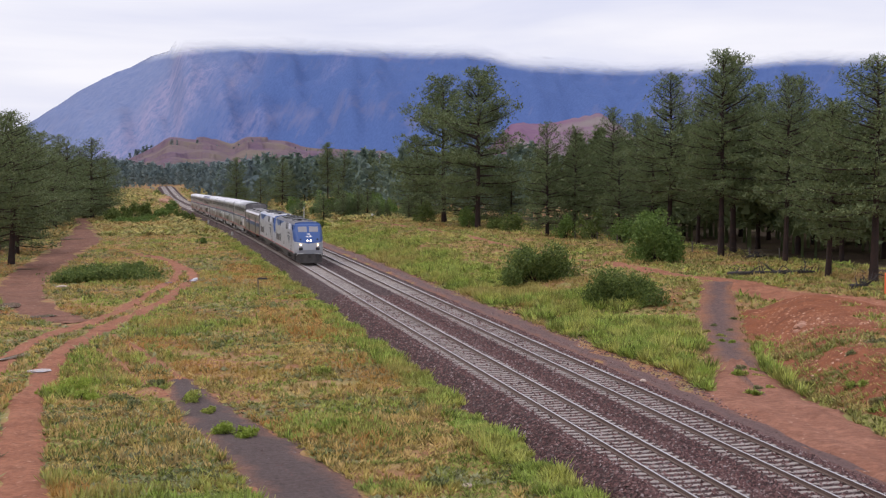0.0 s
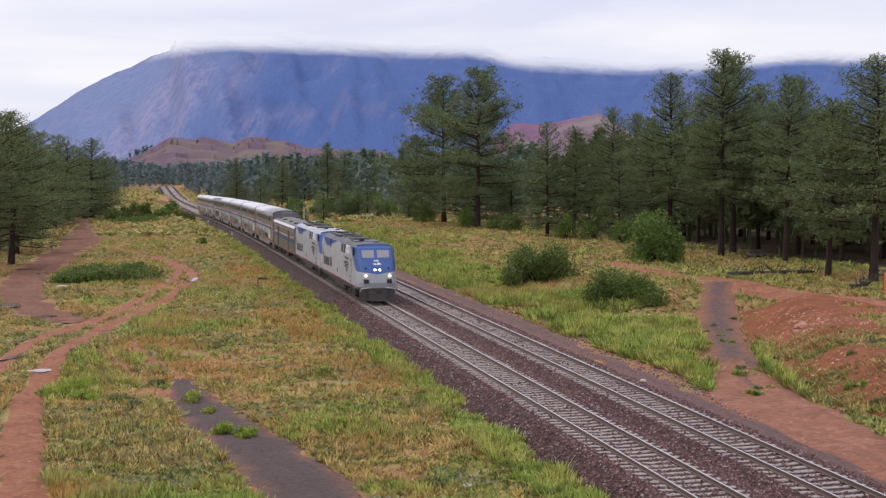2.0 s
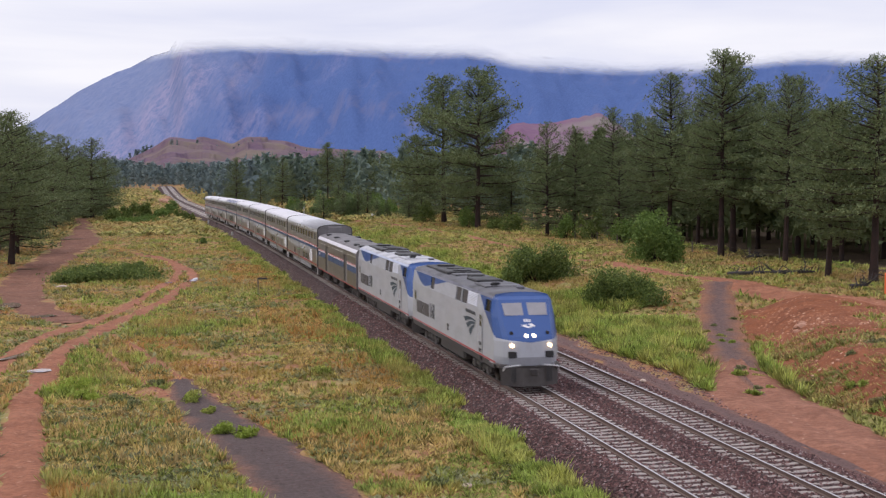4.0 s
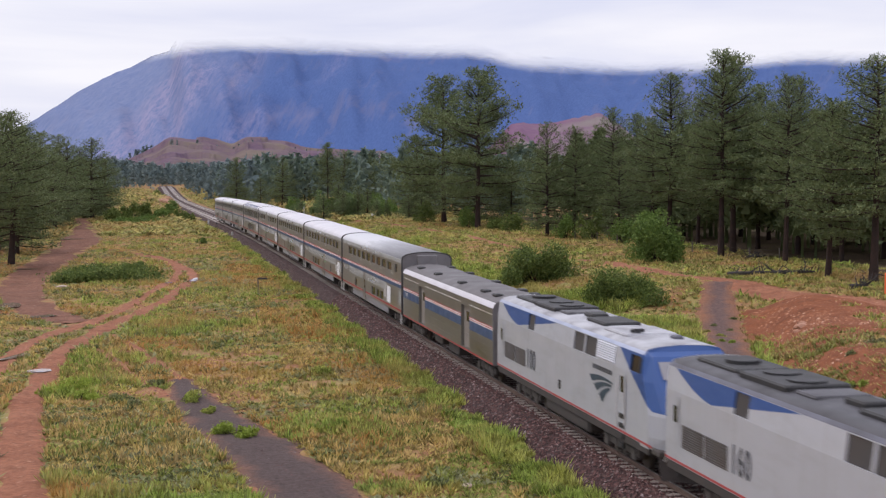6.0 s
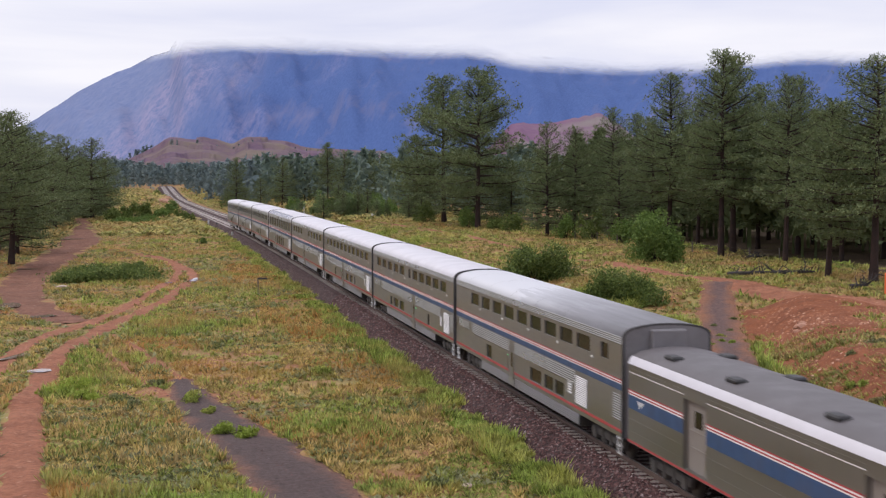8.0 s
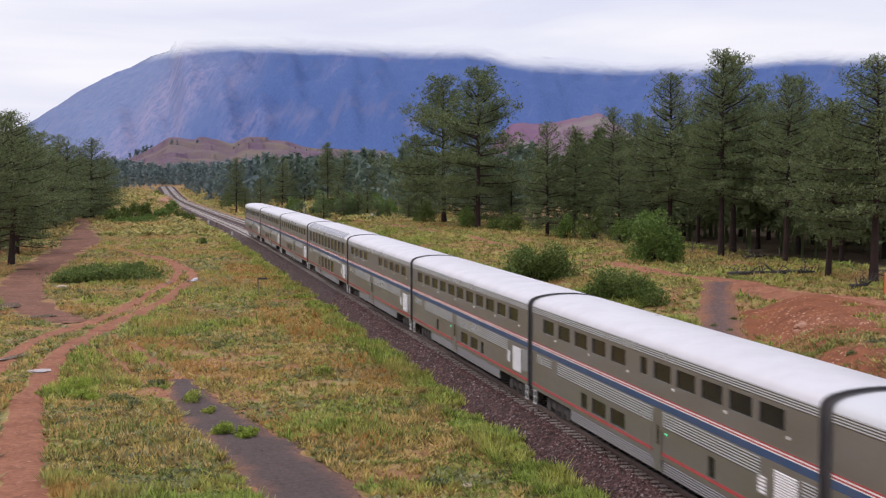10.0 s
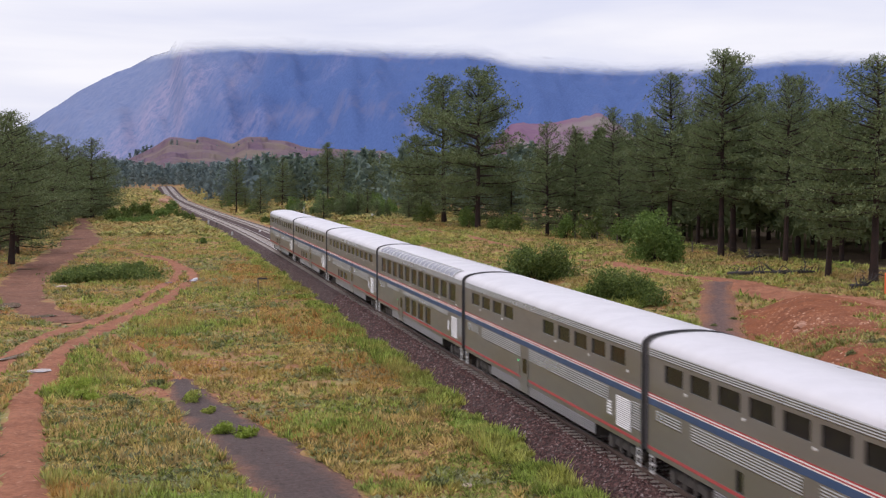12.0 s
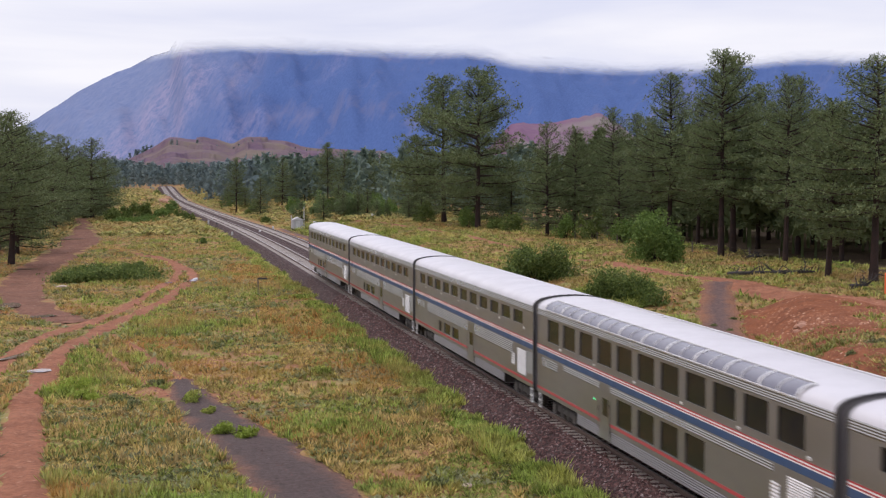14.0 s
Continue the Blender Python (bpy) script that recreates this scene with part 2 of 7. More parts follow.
def ground_z(x, y):
    x, y = np.asarray(x, float), np.asarray(y, float)
    z = np.full(np.broadcast(x, y).shape, -1.0)
    rise = smooth01(10.0, 22.0, x) * 1.6 + smooth01(8.6, 12, x) * 0.1
    xr = np.interp(y, _ry, _rx)
    near = smooth01(104, 88, y)
    steep = smooth01(0.8, 5.5, x - xr - 1.0) * 1.7 - smooth01(10.0, 22.0, x) * 0.25
    rise = rise * (1 - near) + near * np.maximum(steep, 0.02 * smooth01(8, 12, x)) 
    z = z + 0.25 * smooth01(5, 9, x) + rise * smooth01(700, 500, y)
    bump = (vnoise(x, y, 7.0) - 0.5) * 0.35 + (vnoise(x, y, 2.1) - 0.5) * 0.14
    clear = np.clip(smooth01(-3.2, -6.0, x) + smooth01(9.0, 12.0, x), 0, 1)
    z = z + bump * clear * smooth01(1500, 400, y)
    z = z + 3.2 * np.exp(-(((x + 13.0) / 5.0) ** 2) - ((y - 395.0) / 60.0) ** 2)
    # the line lies in a shallow cutting where it falls
    cut = np.clip(smooth01(-12.0, -3.6, x) * (1 - 0.65 * smooth01(9.0, 26.0, x)), 0, 1)
    z = z + dip(y) * np.where(y < 980, cut, 1.0) - 2.0 * smooth01(900, 1300, y)
    return z


def gz(x, y):
    return float(ground_z(x, y))


def axis(fine, lo, hi, step, grow=1.22):
    a = list(np.arange(fine[0], fine[1] + 1e-6, step))
    d, up = step, a[-1]
    while up < hi:
        d *= grow
        up += d
        a.append(min(up, hi))
    d, dn = step, a[0]
    while dn > lo:
        d *= grow
        dn -= d
        a.insert(0, max(dn, lo))
    return np.array(a)


def make_ground():
    xs = axis((-45, 60), -4700, 4700, 0.8)
    ys = axis((36, 240), -600, 4800, 1.0, 1.08)
    X, Y = np.meshgrid(xs, ys, indexing="ij")
    Z = ground_z(X, Y)
    Z = np.where((X > -2.6) & (X < 7.6) & (Y < 940), -1.25 + dip(Y), Z)
    v = np.stack([X, Y, Z], -1).reshape(-1, 3)
    nx, ny = len(xs), len(ys)
    i = (np.arange(nx - 1)[:, None] * ny + np.arange(ny - 1)[None, :]).reshape(-1)
    f = np.stack([i, i + ny, i + ny + 1, i + 1], 1)
    ob = new("ground", index_mesh("ground", v, f, M["ground"], True))
    tagged(ob, "rolling meadow ground of green and yellow grass over red soil", "ground", kind="structure")


make_ground()
ROADS = []            # polylines with half widths, kept clear of grass


def spline(pts, step):
    """Points along a smooth line through pts, about step apart."""
    p = np.array(pts, float)
    out = []
    for i in range(len(p) - 1):
        a, b, c, d = p[max(i - 1, 0)], p[i], p[i + 1], p[min(i + 2, len(p) - 1)]
        k = max(2, int(np.linalg.norm((c - b)[:2]) / step))
        for t in np.arange(k) / k:
            out.append(0.5 * (2 * b + (c - a) * t + (2 * a - 5 * b + 4 * c - d) * t * t + (3 * b - a - 3 * c + d) * t ** 3))
    out.append(p[-1])
    return np.array(out)


def strip(name, pts, mat, label, seed=0, lift=0.065, cols=9, rag=0.6, crown=-0.03):
    """A ragged-edged road along pts = (x, y, half width), laid on the ground."""
    q = spline(pts, 0.45)
    ROADS.append(q)
    d = np.gradient(q[:, :2], axis=0)
    d /= np.linalg.norm(d, axis=1)[:, None]
    nrm = np.stack([d[:, 1], -d[:, 0]], 1)
    w = q[:, 2]
    s = np.arange(len(q)) * 0.45
    wl = w * (1 + rag * (vnoise(s, s * 0 + seed, 3.1) - 0.5) + rag * (vnoise(s, s * 0 + seed, 1.1) - 0.5))
    wr = w * (1 + rag * (vnoise(s, s * 0 + seed + 50, 3.1) - 0.5) + rag * (vnoise(s, s * 0 + seed + 50, 1.1) - 0.5))
    u = np.linspace(-1, 1, cols)
    off = np.where(u[None, :] < 0, u[None, :] * wl[:, None], u[None, :] * wr[:, None])
    X = q[:, 0, None] + nrm[:, 0, None] * off
    Y = q[:, 1, None] + nrm[:, 1, None] * off
    Z = ground_z(X, Y) + lift * (1 - np.abs(u[None, :]) ** 4 * 2.2) + crown * np.cos(u[None, :] * 9) + (vnoise(X, Y, 0.6) - 0.5) * 0.03
    v = np.stack([X, Y, Z], -1).reshape(-1, 3)
    i = (np.arange(len(q) - 1)[:, None] * cols + np.arange(cols - 1)[None, :]).reshape(-1)
    f = np.stack([i, i + 1, i + cols + 1, i + cols], 1)
    me = index_mesh(name, v, f, mat, True)
    uv = me.uv_layers.new(name="across")
    uu = np.stack([np.tile(u, len(q)), np.repeat(s, cols)], 1)
    uv.data.foreach_set("uv", uu[f.reshape(-1)].astype(np.float32).reshape(-1))
    return tagged(new(name, me), label, "dirt road", kind="structure")


strip("dirt_road_1", [(-21.0, 40, 1.6), (-21.4, 49.4, 1.5), (-22.2, 62.5, 1.3), (-22.4, 73.4, 1.0), (-21.6, 87.5, 1.0), (-19.8, 99.1, 1.1), (-15.7, 116.1, 0.85), (-12.7, 134.7, 0.85), (-11.7, 146.0, 0.85), (-12.5, 161.6, 0.75), (-15.3, 177.2, 0.55), (-18.6, 187.5, 0.45), (-22.0, 194.0, 0.4)], M["red_dirt"], "wet red dirt wheel track curving through the meadow", 1)
strip("dirt_road_2", [(-25.8, 74, 1.0), (-24.9, 82.0, 1.0), (-23.4, 95.0, 0.9), (-20.2, 105.4, 0.9), (-16.9, 121.3, 0.75), (-14.2, 138.4, 0.75), (-13.0, 153.0, 0.7), (-13.6, 166.5, 0.6), (-18.0, 184.1, 0.45)], M["red_dirt"], "second red dirt wheel track beside the first", 2)
strip("dirt_road_3", [(-29.5, 330, 2.6), (-27.2, 284, 2.7), (-25.4, 240, 3.6), (-25.2, 212, 4.0), (-26.6, 180, 3.5), (-27.8, 152, 3.0), (-27.4, 132, 2.9), (-25.0, 115.5, 2.6), (-21.6, 104, 1.9)], M["mud"], "broad muddy reddish-brown dirt road leading past the pines", 3, rag=0.7, cols=15)
strip("dirt_road_4", [(-10.4, 38, 3.4), (-11.6, 47.4, 2.7), (-12.3, 52.5, 2.5), (-13.3, 58.5, 2.3), (-14.3, 65.5, 1.9), (-14.9, 70.5, 1.5), (-15.2, 75.5, 0.8)], M["cinder"], "dark cinder track fading into the grass", 4, rag=0.45)
strip("dirt_road_5", [(34.0, 66, 2.6), (31.4, 86.5, 2.5), (29.8, 94.0, 2.5), (28.2, 101.4, 2.3), (27.0, 109.8, 1.7), (25.9, 119.3, 1.3), (25.0, 132.0, 1.1), (23.6, 148.6, 0.9), (23.9, 171.2, 0.9), (23.3, 191.7, 0.9), (21.7, 222, 0.8), (17, 270, 0.8)], M["red_dirt"], "red dirt road running along the forest edge", 5, cols=11)
strip("dirt_road_6", [(p[0], p[1], w) for p, w in zip(RAMP[3:], (0.7, 1.8, 2.05, 2.0, 1.9))], M["ramp_cinder"], "dark rutted dirt ramp down to the tracks", 6, lift=0.10, cols=17, rag=0.6, crown=-0.025)
strip("dirt_road_7", [(9.0, 38, 2.1), (9.3, 46, 2.3), (9.7, 52, 2.6), (10.3, 58.0, 2.9), (11.2, 63.0, 3.0), (12.9, 68.6, 2.0), (14.6, 73.0, 0.7)], M["red_ruts"], "reddish dirt wheel tracks beside the ballast", 7, lift=0.12, cols=21, rag=0.3, crown=-0.04)
strip("dirt_road_9", [(-14.6, 73.4, 0.45), (-15.9, 80.5, 0.5), (-17.6, 89.5, 0.45), (-19.0, 97.0, 0.4)], M["red_dirt"], "faint red soil track joining the dirt road", 9, lift=0.02, rag=1.1)
strip("dirt_road_10", [(-15.9, 70.0, 0.4), (-17.3, 76.6, 0.35), (-19.0, 84.5, 0.4), (-20.8, 92.0, 0.4)], M["red_dirt"], "second faint red soil track in the grass", 10, lift=0.02, rag=1.4)
strip("dirt_road_8", [(7.7, 40, 0.8), (7.8, 60, 0.9), (8.1, 74, 1.0), (8.2, 110, 1.1), (8.3, 160, 1.1), (8.6, 260, 0.8)], M["shoulder"], "dark reddish gravel shoulder along the ballast", 8, lift=0.05, rag=1.1)


# ---------------------------------------------------------------- railway
def make_ballast():
    """One bed under both tracks: flat tops, sloping shoulders."""
    prof = [(-3.1, -1.12), (-2.55, -0.85), (-1.75, -0.26), (-1.33, -0.192), (-1.05, -0.206), (0, -0.240), (1.05, -0.206), (1.33, -0.192), (1.7, -0.28), (2.12, -0.36), (2.55, -0.30), (SP - 1.33, -0.192), (SP - 1.05, -0.206), (SP, -0.240), (SP + 1.05, -0.206), (SP + 1.33, -0.192), (SP + 1.75, -0.28), (SP + 2.6, -0.66), (SP + 3.2, -0.82), (SP + 3.8, -1.0)]
    xs = np.interp(np.linspace(0, len(prof) - 1, 77), range(len(prof)), [p[0] for p in prof])
    zs = np.interp(np.linspace(0, len(prof) - 1, 77), range(len(prof)), [p[1] for p in prof])
    ys = axis((36, 160), -60, 930, 0.25, 1.02)
    X, Y = np.meshgrid(xs, ys, indexing="ij")
    Z = zs[:, None] + (vnoise(X, Y, 0.16) - 0.5) * 0.05 + (vnoise(X, Y, 0.7) - 0.5) * 0.05 * (np.abs(X - SP / 2) > 3.6)
    X = X + (vnoise(Y, Y * 0 + 3, 0.8) - 0.5) * 0.5 * (np.linspace(0, 1, 77)[:, None] > 0.97) - (vnoise(Y, Y * 0 + 9, 0.8) - 0.5) * 0.5 * (np.linspace(0, 1, 77)[:, None] < 0.03)
    Z = Z + dip(Y)
    nx, ny = X.shape
    v = np.stack([X, Y, Z], -1).reshape(-1, 3)
    i = (np.arange(nx - 1)[:, None] * ny + np.arange(ny - 1)[None, :]).reshape(-1)
    ob = new("ballast_bed", index_mesh("ballast_bed", v, np.stack([i, i + ny, i + ny + 1, i + 1], 1), M["ballast"], False))
    tagged(ob, "purplish-grey crushed stone ballast under two tracks, darkened for shade between stones", "ballast", kind="structure")
    # loose stones
    rs = np.random.RandomState(3)
    k = 68000
    y = 38 + 75 * rs.rand(k) ** 1.5
    x = -2.95 + (SP + 6.5) * rs.rand(k)
    tie = (np.abs(x) < 1.3) | (np.abs(x - SP) < 1.3)
    keep = ~tie | (rs.rand(k) < 0.3)
    x, y = x[keep], y[keep]
    k = len(x)
    z = np.interp(x, [p[0] for p in prof], [p[1] for p in prof])
    oct_v = np.array([(1, 0, 0), (-0.5, 0.87, 0), (-0.5, -0.87, 0), (0.1, 0.1, 0.8)], float)
    r = (0.03 + 0.055 * rs.rand(k) ** 1.5)
    ang = rs.rand(k) * 6.28
    ca, sa = np.cos(ang), np.sin(ang)
    base = oct_v[None] * (0.8 + 0.5 * rs.rand(k, 4, 3))
    bx = base[..., 0] * ca[:, None] - base[..., 1] * sa[:, None]
    by = base[..., 0] * sa[:, None] + base[..., 1] * ca[:, None]
    v = np.stack([bx, by, base[..., 2]], -1) * r[:, None, None] + np.stack([x, y, z + 0.012], -1)[:, None, :]
    f = (np.arange(k)[:, None, None] * 4 + np.array([(0, 1, 3), (1, 2, 3), (2, 0, 3)])[None]).reshape(-1, 3)
    ob = new("ballast_stones", index_mesh("ballast_stones", v.reshape(-1, 3), f, M["stone"]))
    tagged(ob, "loose crushed ballast stones in grey, brown and pale tones", "ballast", kind="stuff")


make_ballast()


def rail_mesh(y0, y1):
    prof = [(-0.07, -0.17), (0.07, -0.17), (0.07, -0.155), (0.012, -0.13), (0.012, -0.045), (0.036, -0.035), (0.036, -0.006), (0.028, 0.0), (-0.028, 0.0), (-0.036, -0.006), (-0.036, -0.035), (-0.012, -0.045), (-0.012, -0.13), (-0.07, -0.155)]
    k = len(prof)
    ys = [y0, *np.arange(150.0, y1, 10.0), y1]
    v = [(a, y, b + dip(y)) for y in ys for a, b in prof]
    f = [(j * k + i, j * k + (i + 1) % k, (j + 1) * k + (i + 1) % k, (j + 1) * k + i) for j in range(len(ys) - 1) for i in range(k)]
    f += [tuple(range(k))[::-1], tuple(range((len(ys) - 1) * k, len(ys) * k))]
    me = mesh_from("rail", v, f, [M["rail_side"], M["rail_head"]])
    for j in range(len(ys) - 1):
        for i in (6, 7, 8):
            me.polygons[j * k + i].material_index = 1
    return me


def tie_mesh():
    bm = bmesh.new()
    prof = [(-1.29, 0.0), (-0.95, 0.0), (-0.5, -0.03), (0.0, -0.045), (0.5, -0.03), (0.95, 0.0), (1.29, 0.0)]
    lo = -0.38
    rows = []
    for x, z in prof:
        rows.append([bm.verts.new((x, y, zz)) for y, zz in ((-0.13, lo), (-0.13, z - 0.195), (-0.10, z - 0.172), (0.10, z - 0.172), (0.13, z - 0.195), (0.13, lo))])
    for a, b in zip(rows, rows[1:]):
        for i in range(5):
            bm.faces.new((a[i], a[i + 1], b[i + 1], b[i]))
    bm.faces.new(rows[0][::-1])
    bm.faces.new(rows[-1])
    me = bpy.data.meshes.new("tie")
    bm.normal_update()
    bmesh.ops.recalc_face_normals(bm, faces=bm.faces)
    bm.to_mesh(me)
    bm.free()
    me.materials.append(M["concrete"])
    return me


def make_track(x, label):
    t = new("railway_track")
    t.location = (x, 0, 0)
    tagged(t, label, "railway track", "tracks of the main line", kind="structure")
    rm = rail_mesh(-60, 930)
    for s in (-0.753, 0.753):
        part("rail", rm, None, t).location = (s, 0, 0)
    tm = tie_mesh()
    rs = random.Random(int(x * 10) + 4)
    near = 190
    for i in range(near):
        o = part("tie", tm, None, t)
        o.location = (rs.uniform(-0.02, 0.02), 36 + i * 0.61, rs.uniform(-0.008, 0.004))
        o.rotation_euler = (0, 0, rs.uniform(-0.008, 0.008))
    base = np.array([v.co for v in tm.vertices])
    polys = [tuple(p.vertices) for p in tm.polygons if len(p.vertices) == 4]
    ys = [36 + i * 0.61 for i in range(near, near + 1260)] + [36 - i * 0.61 for i in range(1, 90)]
    v = np.concatenate([base + (0, y, dip(y)) for y in ys])
    f = np.concatenate([np.array(polys) + k * len(base) for k in range(len(ys))])
    o = part("far_ties", index_mesh("far_ties", v, f, M["concrete"]), None, t, "concrete ties receding into the distance")
    tagged(o, kind="stuff")


make_track(0.0, "steel rails on pale concrete ties, the track the train uses")
make_track(SP, "empty track with bright steel rails on concrete ties")


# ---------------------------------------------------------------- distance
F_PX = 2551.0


def far_mat(name, dark, mid, rock, scale, rock_lo=0.55, rock_hi=0.7, stretch=(1, 1, 1), fade=False):
    n = N(name, 1.0, 0, 0.05)
    if fade:
        # forest and scree run down the slope in streaks
        sl = n.nt.nodes.new("ShaderNodeUVMap")
        sl.uv_map = "slope"
        a = n.noise(1.3, 8, 0.72, sl.outputs[0], (1.0, 1.6, 1.0))
        b = n.noise(16.0, 6, 0.8, sl.outputs[0], (1.0, 3.0, 1.0))
    else:
        a = n.noise(scale, 6, 0.62, stretch=stretch)
        b = n.noise(scale * 7, 4, 0.7, stretch=stretch)
    big = n.noise(scale * 0.35, 3, 0.5)
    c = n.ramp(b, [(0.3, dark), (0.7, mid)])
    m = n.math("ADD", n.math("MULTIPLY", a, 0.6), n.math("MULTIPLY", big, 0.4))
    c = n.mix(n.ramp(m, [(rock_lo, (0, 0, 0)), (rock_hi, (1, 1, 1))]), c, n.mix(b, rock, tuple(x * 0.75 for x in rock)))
    n.color(c)
    if fade:
        # bare scree gullies; the left flank is painted paler for sun and haze
        uv = n.nt.nodes.new("ShaderNodeUVMap")
        uv.uv_map = "cover"
        sc = n.nt.nodes.new("ShaderNodeSeparateXYZ")
        n.nt.links.new(uv.outputs[0], sc.inputs[0])
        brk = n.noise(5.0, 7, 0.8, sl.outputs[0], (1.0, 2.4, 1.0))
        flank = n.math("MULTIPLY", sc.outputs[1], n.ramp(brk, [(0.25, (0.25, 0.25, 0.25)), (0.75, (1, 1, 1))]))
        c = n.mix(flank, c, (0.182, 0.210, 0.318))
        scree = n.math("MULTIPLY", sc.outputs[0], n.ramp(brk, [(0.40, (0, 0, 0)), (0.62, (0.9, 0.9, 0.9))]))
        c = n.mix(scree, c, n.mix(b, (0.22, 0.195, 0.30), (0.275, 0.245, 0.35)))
        n.color(c)
        # the upper slope is lost in the cloud base
        uv = n.nt.nodes.new("ShaderNodeUVMap")
        uv.uv_map = "height"
        sep = n.nt.nodes.new("ShaderNodeSeparateXYZ")
        n.nt.links.new(uv.outputs[0], sep.inputs[0])
        wisp = n.noise(0.0035, 6, 0.62, stretch=(1, 1, 2.5))
        h = n.math("ADD", sep.outputs[1], n.math("MULTIPLY", n.math("SUBTRACT", wisp, 0.5), 0.55))
        cover = n.math("MULTIPLY", n.ramp(h, [(0.28, (0, 0, 0)), (0.48, (0.3, 0.3, 0.3)), (0.66, (0.72, 0.72, 0.72)), (0.84, (0.9, 0.9, 0.9)), (1.0, (1, 1, 1))]), sep.outputs[0])
        tr = n.nt.nodes.new("ShaderNodeBsdfTransparent")
        mx = n.nt.nodes.new("ShaderNodeMixShader")
        n.nt.links.new(cover, mx.inputs[0])
        n.nt.links.new(n.b.outputs[0], mx.inputs[1])
        n.nt.links.new(tr.outputs[0], mx.inputs[2])
        n.nt.links.new(mx.outputs[0], n.nt.nodes["Material Output"].inputs[0])
    return n.m


# distance haze is put into the mountain's blue base colours
M["mountain"] = far_mat("mountain_forest_haze_tint", (0.047, 0.083, 0.205), (0.076, 0.120, 0.276), (0.165, 0.165, 0.27), 0.006, 0.53, 0.68, (1.8, 0.25, 0.6), True)
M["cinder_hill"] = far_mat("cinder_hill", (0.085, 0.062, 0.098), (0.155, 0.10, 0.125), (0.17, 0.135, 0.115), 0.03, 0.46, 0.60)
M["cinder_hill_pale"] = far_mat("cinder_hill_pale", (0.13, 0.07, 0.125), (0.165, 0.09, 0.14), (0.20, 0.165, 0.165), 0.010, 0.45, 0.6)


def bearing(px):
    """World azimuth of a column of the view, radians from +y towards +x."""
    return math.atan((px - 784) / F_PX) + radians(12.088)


def polar_hill(name, crest, near, far, mat, label, cloud=None, rough=0.12, seed=0, na=200, nd=40, power=0.8, terrace=0):
    """A hill round the viewer's meadow; crest gives (bearing column, elevation column height) pairs."""
    ax = np.array([bearing(c[0]) for c in crest])
    el = np.array([c[1] / F_PX for c in crest])
    a = np.linspace(ax[0], ax[-1], na)
    e = np.interp(a, ax, el)
    k = np.ones(7) / 7
    e = np.convolve(np.pad(e, 3, mode="edge"), k, "valid")
    d = np.linspace(near, far, nd)
    t = (d - near) / (far * 0.92 - near)
    shape = np.where(t < 1, np.clip(t, 0, 1) ** power, np.clip(1 - (t - 1) * 3.5, 0.0, 1))
    A, D = np.meshgrid(a, d, indexing="ij")
    X, Y = EYE[0] + np.sin(A) * D, np.cos(A) * D
    gul = (vnoise(A * 260 + seed + D / 420.0, D / 420.0, 9.0) - 0.5) * 0.6 + (vnoise(A * 420 + seed + D / 300.0, D / 130.0, 5.0) - 0.5) * 0.35 + (vnoise(A * 420 + D / 90.0, D / 60.0, 1.6) - 0.5) * 0.12
    S = shape[None, :]
    cl = np.zeros(na) if cloud is None else np.interp(a, [bearing(c[0]) for c in cloud], [c[1] for c in cloud])
    top = (e[:, None] + 0.022 * np.clip(cl * 3.3 - 2.3, 0, 1)[:, None]) * far * 0.92 + EYE[2] + 8
    frac = np.clip(S * (1 + rough * 2.2 * gul * np.clip(1.15 - S, 0, 1) * 2), 0, 1.03)
    if terrace:
        step = np.floor(frac * terrace + vnoise(X, Y, 45.0) * 1.8) / terrace
        frac = np.clip(frac * 0.55 + step * 0.45 + (vnoise(X, Y, 22.0) - 0.5) * 0.10, 0, 1.06)
    Z = -8 + top * frac
    v = np.stack([X, Y, Z], -1).reshape(-1, 3)
    i = (np.arange(na - 1)[:, None] * nd + np.arange(nd - 1)[None, :]).reshape(-1)
    f = np.stack([i, i + nd, i + nd + 1, i + 1], 1)
    me = index_mesh(name, v, f, mat, True)
    uv = me.uv_layers.new(name="height")
    # height over the cloud edge, which follows crest elevations fitted to the camera's view
    over = ((Z - EYE[2]) / D - e[:, None]) * F_PX / 40.0 + 0.60
    hid = np.where(t[None, :] > 1.0, 1.6, over)      # the far side is made fully transparent under the cloud
    uvv = np.stack([np.repeat(np.clip(cl * 2.5, 0, 1), nd), hid.reshape(-1)], 1)
    uv.data.foreach_set("uv", uvv[f.reshape(-1)].astype(np.float32).reshape(-1))
    uv2 = me.uv_layers.new(name="slope")
    lean = (A - 0.085 * S) * 55.0
    u2 = np.stack([lean.reshape(-1), np.broadcast_to(S * 1.6, lean.shape).reshape(-1)], 1)
    uv2.data.foreach_set("uv", u2[f.reshape(-1)].astype(np.float32).reshape(-1))
    uv3 = me.uv_layers.new(name="cover")
    run = A - 0.085 * S
    band = sum(k * np.exp(-((run - bearing(px)) * F_PX / w) ** 2) * smooth01(a0, a0 + 0.1, S) * smooth01(a1, a1 - 0.15, S) for px, w, k, a0, a1 in ((185, 34, 1.0, 0.0, 0.95), (262, 26, 0.8, 0.05, 0.6), (395, 40, 0.6, 0.0, 0.35), (330, 22, 0.45, 0.2, 0.7), (560, 24, 0.4, 0.6, 0.95), (480, 20, 0.35, 0.4, 0.8)))
    flank = smooth01(bearing(430), bearing(140), run) * np.ones_like(A)
    u3 = np.stack([np.clip(band, 0, 1).reshape(-1), flank.reshape(-1)], 1)
    uv3.data.foreach_set("uv", u3[f.reshape(-1)].astype(np.float32).reshape(-1))
    ob = new(name, me)
